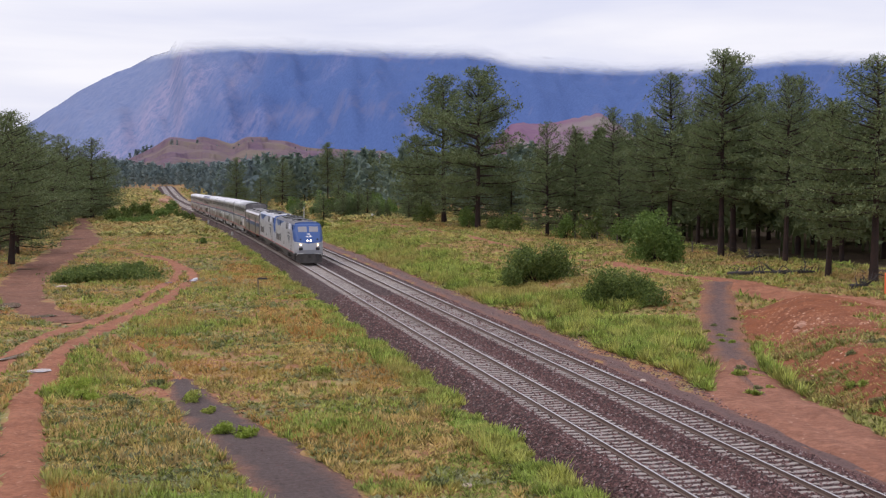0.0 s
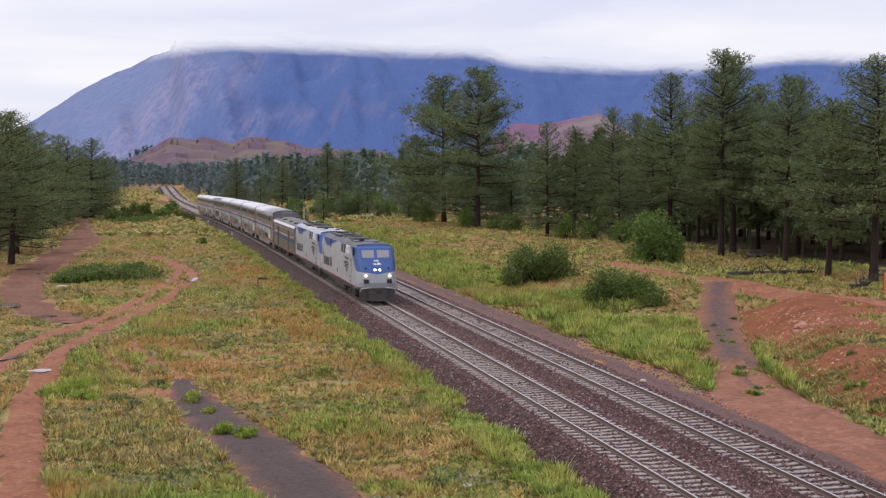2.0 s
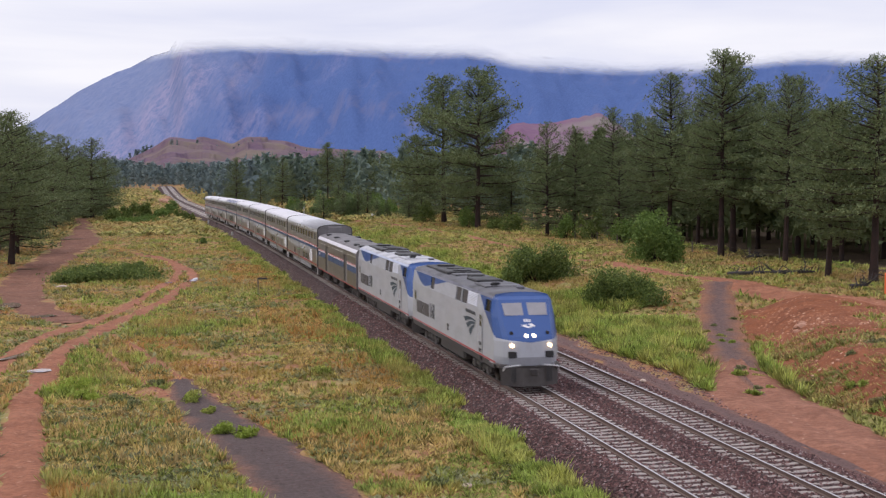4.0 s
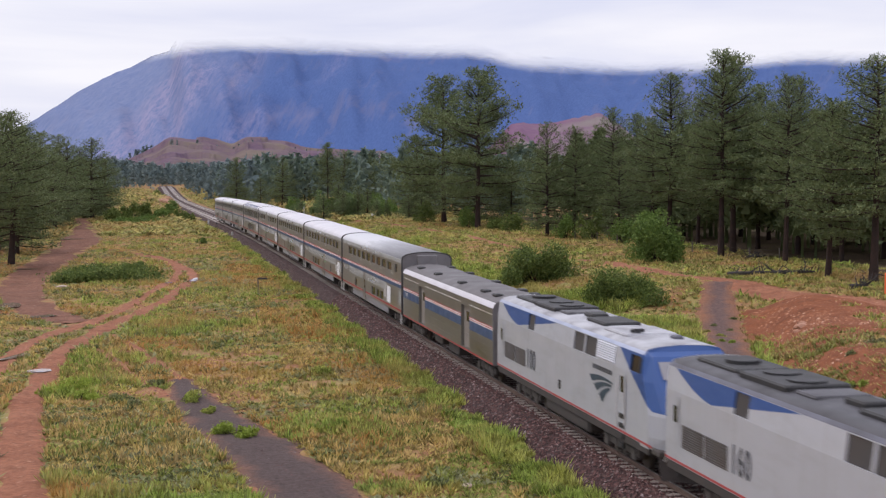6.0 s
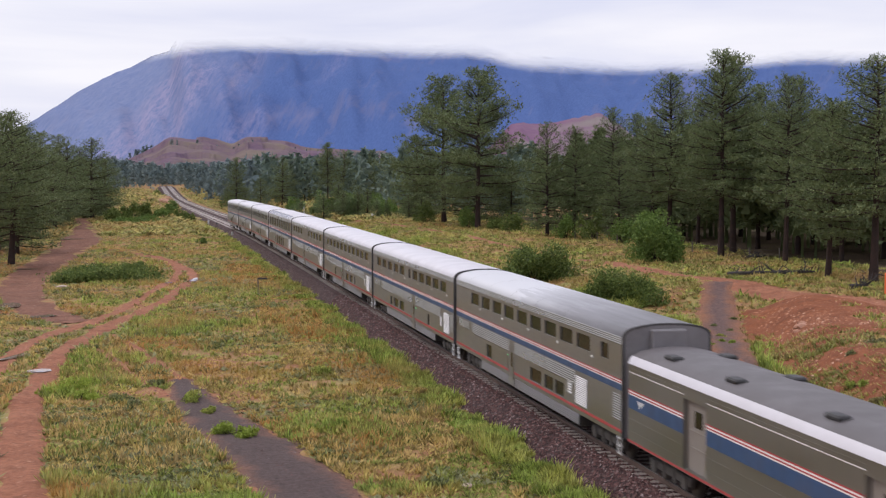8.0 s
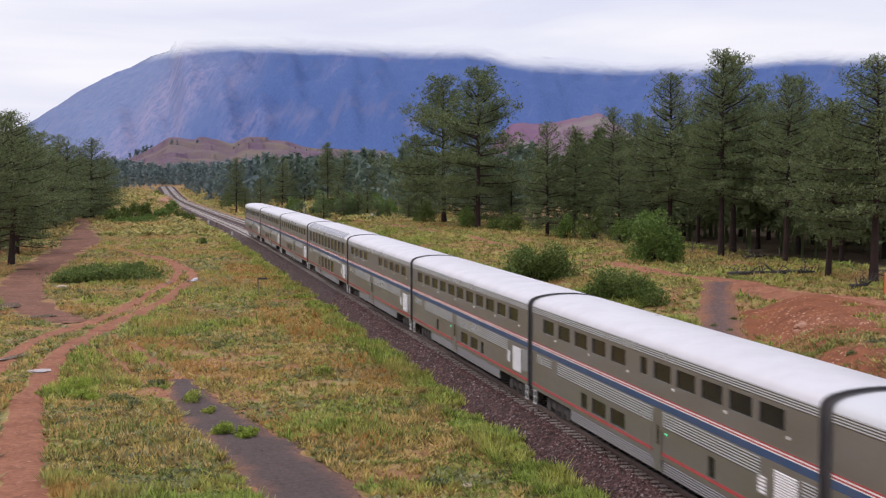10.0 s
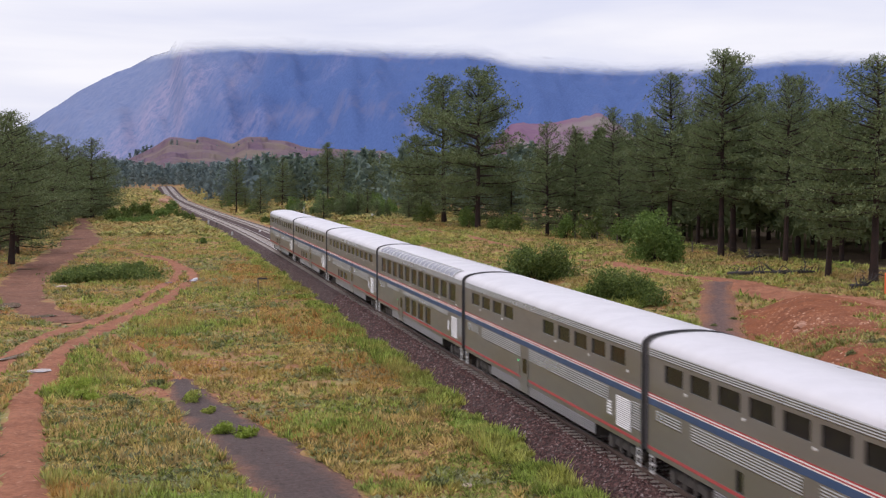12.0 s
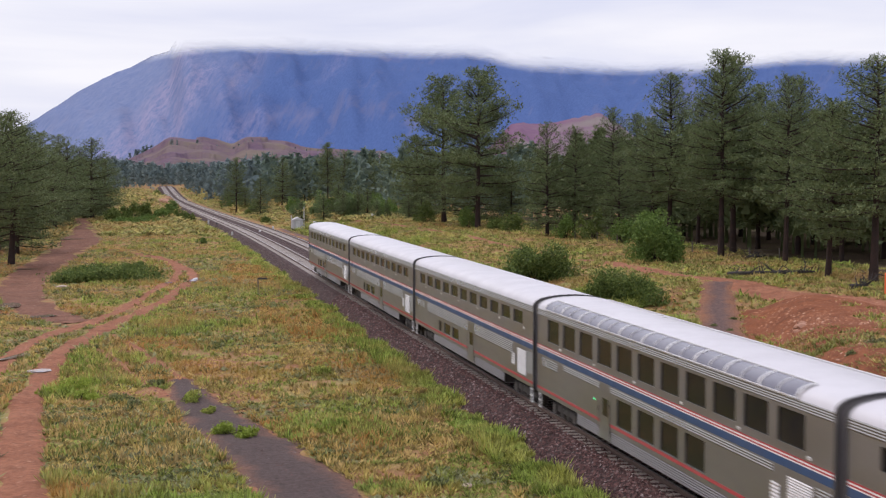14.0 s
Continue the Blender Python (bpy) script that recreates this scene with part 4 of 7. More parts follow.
def loco_paint():
    n = N("locomotive_livery", 0.34, 0.06, 0.5)
    v = n.coords()
    sep = n.nt.nodes.new("ShaderNodeSeparateXYZ")
    n.nt.links.new(v, sep.inputs[0])
    y, z = sep.outputs[1], sep.outputs[2]
    # front swoop
    vee = n.math("MULTIPLY", n.math("ABSOLUTE", sep.outputs[0]), 0.12)
    front = n.math("GREATER_THAN", n.math("SUBTRACT", z, vee), n.math("ADD", 2.10, n.math("MULTIPLY", n.math("MAXIMUM", n.math("SUBTRACT", y, 1.1), 0.0), 0.535)))
    cab = n.math("MULTIPLY", front, n.math("LESS_THAN", y, 5.2))
    # rear wedge
    fwd = n.math("MULTIPLY", n.math("MAXIMUM", n.math("SUBTRACT", 17.2, y), 0.0), 0.122)
    aft = n.math("MULTIPLY", n.math("POWER", n.math("MULTIPLY", n.math("MAXIMUM", n.math("SUBTRACT", y, 17.2), 0.0), 0.34), 1.6), 0.68)
    low = n.math("ADD", 3.29, n.math("ADD", fwd, aft))
    wedge = n.math("MULTIPLY", n.math("GREATER_THAN", z, low), n.math("MULTIPLY", n.math("LESS_THAN", z, 3.96), n.math("MULTIPLY", n.math("GREATER_THAN", y, 11.5), n.math("LESS_THAN", y, 20.3))))
    blue = n.math("MAXIMUM", cab, wedge)
    dirt_ = n.noise(0.8, 5, 0.65, v, (1, 0.5, 1.6))
    fine = n.noise(14, 3, 0.6, v)
    silver = n.mix(n.math("MULTIPLY", fine, 0.25), (0.375, 0.39, 0.43), (0.305, 0.315, 0.35))
    silver = n.mix(n.ramp(dirt_, [(0.5, (0, 0, 0)), (0.8, (0.35, 0.35, 0.35))]), silver, (0.27, 0.25, 0.23))
    run = n.noise(3.0, 5, 0.7, v, (1, 2.2, 0.12))
    silver = n.mix(n.ramp(run, [(0.5, (0, 0, 0)), (0.75, (0.4, 0.4, 0.4))]), silver, (0.24, 0.22, 0.21))
    bl = n.mix(n.math("MULTIPLY", dirt_, 0.5), (0.02, 0.07, 0.24), (0.014, 0.045, 0.165))
    n.color(n.mix(blue, silver, bl))
    n.roughness(dirt_, 0.28, 0.48)
    return n.m


M["livery"] = loco_paint()


# ---------------------------------------------------------------- train parts
def side_wall(bm, x, y0, y1, z0, z1, holes, depth=0.045):
    """A wall in the plane x with reveals behind each hole (ya, yb, za, zb)."""
    s = 1 if x < 0 else -1
    ys = sorted({y0, y1, *[h[0] for h in holes], *[h[1] for h in holes]})
    zs = sorted({z0, z1, *[h[2] for h in holes], *[h[3] for h in holes]})
    vs = {}

    def vert(px, py, pz):
        key = (round(px, 4), round(py, 4), round(pz, 4))
        if key not in vs:
            vs[key] = bm.verts.new((px, py, pz))
        return vs[key]

    for a, b in zip(ys, ys[1:]):
        for c, d in zip(zs, zs[1:]):
            my, mz = (a + b) / 2, (c + d) / 2
            if any(h[0] < my < h[1] and h[2] < mz < h[3] for h in holes):
                continue
            bm.faces.new((vert(x, a, c), vert(x, b, c), vert(x, b, d), vert(x, a, d)))
    xi = x + s * depth
    for a, b, c, d in holes:
        p = [(a, c), (b, c), (b, d), (a, d)]
        for (ya, za), (yb, zb) in zip(p, p[1:] + p[:1]):
            bm.faces.new((vert(x, ya, za), vert(x, yb, zb), vert(xi, yb, zb), vert(xi, ya, za)))


def loft(bm, prof, ys, closed=False):
    """Extrudes an open profile of (x, z) along the ys."""
    rows = [[bm.verts.new((x, y, z)) for x, z in prof] for y in ys]
    for a, b in zip(rows, rows[1:]):
        for i in range(len(prof) - 1):
            bm.faces.new((a[i], a[i + 1], b[i + 1], b[i]))
    return rows


def plate(x, y0, y1, z0, z1, t=0.02):
    """A thin bevelled panel on the side x."""
    bm = bmesh.new()
    s = -1 if x < 0 else 1
    box(bm, min(x, x + s * t), max(x, x + s * t), y0, y1, z0, z1)
    return bm


def fluting(x, y0, y1, z0, z1, pitch=0.085, depth=0.02):
    """Horizontal ridges on a side."""
    bm = bmesh.new()
    s = -1 if x < 0 else 1
    k = max(2, int(round((z1 - z0) / pitch)))
    h = (z1 - z0) / k
    prof = [(x, z0)]
    for i in range(k):
        z = z0 + i * h
        prof += [(x + s * depth * 0.35, z + h * 0.12), (x + s * depth, z + h * 0.35), (x + s * depth, z + h * 0.6), (x + s * depth * 0.35, z + h * 0.88), (x + s * 0.003, z + h)]
    rows = loft(bm, prof, (y0, y1))
    for r in rows:
        bm.faces.new(r)
    return bm


WHEELS = []


def truck(parent, yc, base, r, name="truck", frame_mat="bogie", half=1.08):
    """A two-axle bogie with its wheels."""
    bm = bmesh.new()
    for s in (-1, 1):
        box(bm, s * half - 0.09, s * half + 0.09, yc - base / 2 - 0.45, yc + base / 2 + 0.45, r * 0.85, r * 0.85 + 0.28, 0.03)
        for q in (-1, 1):
            box(bm, s * half - 0.16, s * half + 0.16, yc + q * base / 2 - 0.22, yc + q * base / 2 + 0.22, r - 0.2, r + 0.2, 0.04)
            cyl(bm, (s * (half + 0.02), yc + q * 0.42, r * 0.6), (s * (half + 0.02), yc + q * 0.42, r * 1.75), 0.13, seg=8)
    box(bm, -half, half, yc - 0.3, yc + 0.3, r * 0.8, r * 1.5, 0.03)
    t = part(name, bm, M[frame_mat], parent, "grimy steel bogie")
    for q in (-1, 1):
        bm = bmesh.new()
        for s in (-1, 1):
            cyl(bm, (s * 0.69, 0, 0), (s * 0.83, 0, 0), r, seg=20)
            cyl(bm, (s * 0.67, 0, 0), (s * 0.70, 0, 0), r + 0.028, seg=20)
            for k in range(6):
                a = k * math.pi / 3
                cyl(bm, (s * 0.82, 0.2 * math.cos(a), 0.2 * math.sin(a)), (s * 0.85, 0.2 * math.cos(a), 0.2 * math.sin(a)), 0.03, seg=6)
        cyl(bm, (-0.7, 0, 0), (0.7, 0, 0), 0.09, seg=8)
        w = part("wheelset", bm, M["wheel"], t)
        w.location = (0, yc + q * base / 2, r)
        WHEELS.append((w, yc + q * base / 2, r))
    return t


def coupler(parent, y, s):
    bm = bmesh.new()
    box(bm, -0.09, 0.09, min(y, y + s * 0.42), max(y, y + s * 0.42), 0.72, 0.92, 0.02)
    box(bm, -0.17, 0.17, min(y + s * 0.3, y + s * 0.5), max(y + s * 0.3, y + s * 0.5), 0.68, 0.98, 0.03)
    part("coupler", bm, M["under"], parent, "cast steel coupler")


X0 = 1.55


def coach(label, upper, lower, doors, grille=(1.4, 2.72), small=(), dome=False, win_z=(3.42, 3.97), lower_z=(1.27, 1.82), lamps=(), flutes=((2.0, 2.5),), roof="car_roof"):
    """A two-level stainless passenger car; y runs from its front to its rear."""
    L, e = 25.91, 0.24
    c = new("passenger_car")
    tagged(c, label, "train car", "two-level cars of the train")
    holes = [(a, b, *win_z) for a, b in upper] + [(a, b, *lower_z) for a, b in lower] + [(a, b, 1.25, 1.85) for a, b in small]
    dh = [(a + 0.22, b - 0.32, 1.42, 2.02) for a, b in doors]
    for s in (-1, 1):
        bm = bmesh.new()
        side_wall(bm, s * X0, e, L - e, 0.98, 4.36, holes)
        part("side_wall", bm, M["steel"], c)
        for a, b, z0, z1 in holes:
            bm = bmesh.new()
            box(bm, s * (X0 - 0.06) - 0.012, s * (X0 - 0.06) + 0.012, a - 0.01, b + 0.01, z0 - 0.01, z1 + 0.01)
            part("window", bm, M["glass"], c, "dark tinted window")
        # stripes
        for nm, z0, z1, m in (("red_stripe", 2.885, 2.93, "red"), ("white_stripe", 2.845, 2.885, "white"), ("red_stripe", 2.80, 2.845, "red"), ("white_stripe", 2.765, 2.80, "white"), ("blue_stripe", 2.55, 2.765, "navy"), ("red_stripe", 1.13, 1.235, "red")):
            part(nm, plate(s * X0, e + 0.01, L - e - 0.01, z0, z1, 0.006), M[m], c)
        part("fluted_panel", fluting(s * X0, e + 0.02, L - e - 0.02, 4.08 if not dome else 4.1, 4.36, 0.068), M["flute"], c)
        # fluting over the lower level, between the doors and grilles
        cuts = sorted([(a - 0.05, b + 0.05) for a, b in doors] + [(grille[0] - 0.1, grille[1] + 0.1)])
        y = 3.6
        for a, b in cuts + [(22.0, 22.0)]:
            if a - y > 0.8:
                for z0, z1 in flutes:
                    part("fluted_panel", fluting(s * X0, y, min(a, 22.0), z0, z1), M["flute"], c)
            y = max(y, b)
        part("fluted_panel", fluting(s * X0, 22.8, 24.9, 2.1, 2.45), M["flute"], c)
        part("fluted_panel", fluting(s * X0, 0.4, 1.2, 1.5, 2.4), M["flute"], c)
        # skirt between the bogies
        y = 5.1
        for a, b in sorted(doors) + [(20.3, 20.3)]:
            if a - y > 0.3:
                part("skirt", fluting(s * (X0 - 0.03), y, a, 0.56, 1.1, 0.075), M["skirt"], c, "grey fluted skirt")
            y = b
        for (a, b), h in zip(doors, dh):
            bm = bmesh.new()
            side_wall(bm, s * (X0 + 0.012), a, b, 0.6, 2.26, [h], 0.03)
            d = part("door", bm, M["steel"], c, "stainless side door with a narrow window")
            bm = bmesh.new()
            box(bm, s * X0 - 0.016, s * X0 + 0.004, h[0], h[1], h[2], h[3])
            part("door_window", bm, M["glass"], d)
            for q in (a - 0.05, b + 0.05):
                bm = bmesh.new()
                cyl(bm, (s * (X0 + 0.05), q, 0.9), (s * (X0 + 0.05), q, 1.9), 0.016, seg=6)
                part("handrail", bm, M["flute"], d)
        part("grille", fluting(s * (X0 + 0.004), grille[0], grille[1], 1.32, 2.36, 0.07, 0.03), M["louvre"], c, "pale louvred equipment grille")
        for q in (grille[1] + 0.5,):
            part("grille", fluting(s * (X0 + 0.002), q, q + 0.5, 1.55, 2.05, 0.1, 0.02), M["louvre"], c)
        for q in lamps:
            bm = bmesh.new()
            box(bm, s * X0 - 0.02, s * X0 + 0.03, q - 0.035, q + 0.035, 1.80, 1.87, 0.008)
            part("door_lamp", bm, M["green_lamp"], c, "small lit green lamp")
        for a, b in upper[::2]:
            bm = bmesh.new()
            box(bm, s * X0 - 0.03, s * X0 + 0.03, a - 0.3, a - 0.17, win_z[0] - 0.16, win_z[0] - 0.08, 0.01)
            part("marker_reflector", bm, M["white"], c)
    # roof
    arc = [(X0, 4.36), (1.51, 4.47), (1.42, 4.57), (1.24, 4.66), (0.9, 4.735), (0.45, 4.785), (0, 4.80)]
    prof = arc + [(-x, z) for x, z in arc[-2::-1]]
    bm = bmesh.new()
    loft(bm, prof, [e, *np.linspace(0.7, L - 0.7, 14), L - e])
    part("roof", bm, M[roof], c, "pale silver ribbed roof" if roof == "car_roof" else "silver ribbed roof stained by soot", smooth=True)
    # faint cross seams
    bm = bmesh.new()
    loft(bm, [(x * 1.001, z + 0.003) for x, z in prof], (-0.012, 0.012))
    seam = part("roof_seam", bm, M[roof], c)
    seam.location.y = 3.1
    for y in np.linspace(3.1, L - 3.1, 6)[1:]:
        part("roof_seam", seam.data, None, c).location.y = y
    for y, nm in ((e, "front_wall"), (L - e, "rear_wall")):
        bm = bmesh.new()
        lo = [(-X0, 0.98), (-X0, 4.36)] + [(x, z) for x, z in prof[::-1]][1:-1] + [(X0, 4.36), (X0, 0.98)]
        f = bm.faces.new([bm.verts.new((x, y, z)) for x, z in lo])
        ext = bmesh.ops.extrude_face_region(bm, geom=[f])
        dy = 0.05 if y < 1 else -0.05
        for v in ext["geom"]:
            if isinstance(v, bmesh.types.BMVert):
                v.co.y += dy
        bmesh.ops.recalc_face_normals(bm, faces=bm.faces)
        w = part(nm, bm, M["car_end"], c, "plain grey end wall")
        # dark rim and gangway bellows
        bm = bmesh.new()
        sgn = -1 if y < 1 else 1
        rim = [(x * 1.012, z + 0.012) for x, z in lo]
        inn = [(x * 0.96, 4.0 + (z - 4.0) * 0.94 if z > 4 else z) for x, z in lo]
        ys = (y - sgn * 0.10, y + sgn * 0.015)
        a = [bm.verts.new((x, ys[0], z)) for x, z in rim]
        b = [bm.verts.new((x, ys[1], z)) for x, z in rim]
        d = [bm.verts.new((x, ys[1], z)) for x, z in inn]
        for i in range(len(rim) - 1):
            bm.faces.new((a[i], a[i + 1], b[i + 1], b[i]))
            bm.faces.new((b[i], b[i + 1], d[i + 1], d[i]))
        part("end_rim", bm, M["rubber"], c, "dark rim round the car end")
        bm = bmesh.new()
        box(bm, -0.62, 0.62, min(y, y + sgn * 0.23), max(y, y + sgn * 0.23), 2.7, 4.62, 0.05)
        part("gangway_bellows", bm, M["car_end"] if y < 1 else M["rubber"], c)
    bm = bmesh.new()
    box(bm, -1.45, 1.45, 5.15, 20.25, 0.5, 1.0, 0.04)
    box(bm, -1.3, 1.3, e, 5.15, 0.94, 1.02)
    box(bm, -1.3, 1.3, 20.25, L - e, 0.94, 1.02)
    part("underframe", bm, M["under"], c)
    if dome:
        arc_in = ((1.562, 4.39), (1.53, 4.48), (1.44, 4.59), (1.26, 4.68), (1.05, 4.725))
        arc_out = ((1.572, 4.385), (1.542, 4.49), (1.447, 4.60), (1.263, 4.69), (1.04, 4.735))
        for s in (-1, 1):
            for i in range(20):
                y0 = 2.3 + i * 1.11
                bm = bmesh.new()
                loft(bm, [(s * x, z) for x, z in arc_in], (y0 + 0.03, y0 + 1.08))
                part("skylight", bm, M["dome_glass"], c, "curved roof-edge skylight", smooth=True)
            for i in range(21):
                y0, w = 2.3 + i * 1.11, 0.07 if i % 2 == 0 else 0.03
                bm = bmesh.new()
                loft(bm, [(s * x, z + 0.006) for x, z in arc_out], (y0 - w, y0 + w))
                part("skylight_rib", bm, M["louvre"], c)
            for k in (0, 4):
                x, z = arc_out[k]
                bm = bmesh.new()
                box(bm, s * x - 0.022, s * x + 0.022, 2.3, 24.5, z - 0.018, z + 0.018)
                part("skylight_rail", bm, M["louvre"], c)
    # corner ladders below the body
    for s in (-1, 1):
        for y in (0.62, L - 0.62):
            bm = bmesh.new()
            for q in (-0.17, 0.17):
                cyl(bm, (s * (X0 - 0.04), y + q, 0.36), (s * (X0 - 0.04), y + q, 1.05), 0.024, seg=6)
            for z in (0.4, 0.66, 0.92):
                box(bm, s * (X0 - 0.04) - 0.05, s * (X0 - 0.04) + 0.05, y - 0.17, y + 0.17, z - 0.015, z + 0.015)
            part("corner_ladder", bm, M["louvre"], c, "pale metal corner ladder")
    truck(c, 2.95, 2.6, 0.47)
    truck(c, L - 2.95, 2.6, 0.47)
    coupler(c, e, -1)
    coupler(c, L - e, 1)
    return c


def even(a, b, k, w):
    """k openings of width w from a to b."""
    p = (b - a - w) / (k - 1)
    return [(a + i * p, a + i * p + w) for i in range(k)]


def baggage():
    L, e, H = 22.93, 0.3, 3.62
    c = new("baggage_car")
    tagged(c, "single-level silver baggage car with red, white and blue stripes", "train car")
    doors = [(5.05, 6.85), (16.0, 17.75)]
    for s in (-1, 1):
        bm = bmesh.new()
        side_wall(bm, s * X0, e, L - e, 0.98, H, [(a, b, 1.1, 3.2) for a, b in doors], 0.17)
        part("side_wall", bm, M["bag_steel"], c)
        for a, b in doors:
            bm = bmesh.new()
            box(bm, s * (X0 - 0.17) - 0.02, s * (X0 - 0.17) + 0.02, a, b, 1.1, 3.2)
            d = part("sliding_door", bm, M["door_tan"], c, "recessed sliding baggage door")
            bm = bmesh.new()
            box(bm, s * (X0 - 0.15) - 0.014, s * (X0 - 0.15) + 0.014, a + 0.62, a + 1.2, 2.4, 2.9, 0.01)
            part("door_window", bm, M["glass"], d)
            bm = bmesh.new()
            for q in (1.75, 2.25):
                box(bm, s * (X0 - 0.145) - 0.012, s * (X0 - 0.145) + 0.012, a + 0.05, b - 0.05, q, q + 0.05)
            part("door_rib", bm, M["door_tan"], d)
        y = e + 0.01
        for a, b in doors + [(L - e - 0.01, 0)]:
            for nm, z0, z1, m in (("red_stripe", 2.70, 2.745, "red"), ("white_stripe", 2.655, 2.70, "white"), ("red_stripe", 2.61, 2.655, "red"), ("white_stripe", 2.57, 2.61, "white"), ("blue_stripe", 2.12, 2.57, "navy"), ("white_line", 3.30, 3.325, "white")):
                part(nm, plate(s * X0, y, a - 0.02, z0, z1, 0.006), M[m], c)
            for zz in (1.35, 1.75, 3.42):
                bm = bmesh.new()
                box(bm, s * X0 - 0.008, s * X0 + 0.008, y, a - 0.02, zz, zz + 0.03)
                part("side_bead", bm, M["bag_steel"], c)
            y = b + 0.02
        part("red_stripe", plate(s * X0, e + 0.01, L - e - 0.01, 1.0, 1.07, 0.007), M["red"], c)
        bm = bmesh.new()
        for k in range(3):
            v = [bm.verts.new((s * (X0 + 0.008), 21.45 + q, z)) for q, z in ((-0.32 + 0.2 * k, 2.46), (-0.16 + 0.2 * k, 2.46), (0.02 + 0.06 * k, 2.2))]
            bm.faces.new(v if s > 0 else v[::-1])
        part("emblem", bm, M["white"], c, "small pale arrow emblem")
    arc = [(X0 + 0.02, H - 0.04), (1.50, H + 0.12), (1.36, H + 0.25), (1.1, H + 0.36), (0.6, H + 0.45), (0, H + 0.48)]
    prof = arc + [(-x, z) for x, z in arc[-2::-1]]
    bm = bmesh.new()
    loft(bm, prof[1:-1], (e, L - e))
    part("roof", bm, M["bag_roof"], c, "sooty dark grey roof", smooth=True)
    for s in (-1, 1):
        bm = bmesh.new()
        loft(bm, [(s * x, z + 0.006) for x, z in (arc[0], arc[1], (1.42, H + 0.205))], (e, L - e))
        part("roof_edge", bm, M["car_roof"], c, "bright silver roof edge", smooth=True)
        for y in (2.0, 4.3, 9.4, 15.4, 20.2):
            bm = bmesh.new()
            box(bm, s * 0.9 - 0.2, s * 0.9 + 0.2, y - 0.38, y + 0.38, H + 0.34, H + 0.50, 0.05)
            part("roof_vent", bm, M["black"], c, "black roof ventilator")
    for y in (e, L - e):
        bm = bmesh.new()
        lo = [(-X0, 0.98)] + [(-x, z) for x, z in arc] + [(x, z) for x, z in arc[-2::-1]] + [(X0, 0.98)]
        f = bm.faces.new([bm.verts.new((x, y, z)) for x, z in lo])
        ext = bmesh.ops.extrude_face_region(bm, geom=[f])
        for v in ext["geom"]:
            if isinstance(v, bmesh.types.BMVert):
                v.co.y += 0.06 if y < 1 else -0.06
        bmesh.ops.recalc_face_normals(bm, faces=bm.faces)
        part("end_wall", bm, M["car_end"], c)
        bm = bmesh.new()
        g = -1 if y < 1 else 1
        box(bm, -0.62, 0.62, min(y, y + g * 0.28), max(y, y + g * 0.28), 1.0, 3.5, 0.05)
        part("gangway_bellows", bm, M["rubber"], c)
    bm = bmesh.new()
    box(bm, -1.3, 1.3, e, L - e, 0.86, 1.02)
    box(bm, -1.35, 1.35, 8.2, 10.6, 0.42, 0.9, 0.04)
    box(bm, -1.35, 1.35, 12.2, 14.2, 0.48, 0.9, 0.04)
    part("underframe", bm, M["under"], c)
    truck(c, 3.1, 2.6, 0.47)
    truck(c, L - 3.1, 2.6, 0.47)
    coupler(c, e, -1)
    coupler(c, L - e, 1)
    return c


def letters(text, size, parent, mat, m, name, label):
    cu = bpy.data.curves.new(name, "FONT")
    cu.body, cu.size, cu.extrude, cu.offset = text, size, 0.004, 0.014
    ob = new(name, cu)
    bpy.context.view_layer.update()
    me = bpy.data.meshes.new_from_object(ob.evaluated_get(bpy.context.evaluated_depsgraph_get()))
    bpy.data.objects.remove(ob)
    me.materials.clear()
    o = part(name, me, mat, parent, label)
    o.matrix_basis = m
    return o


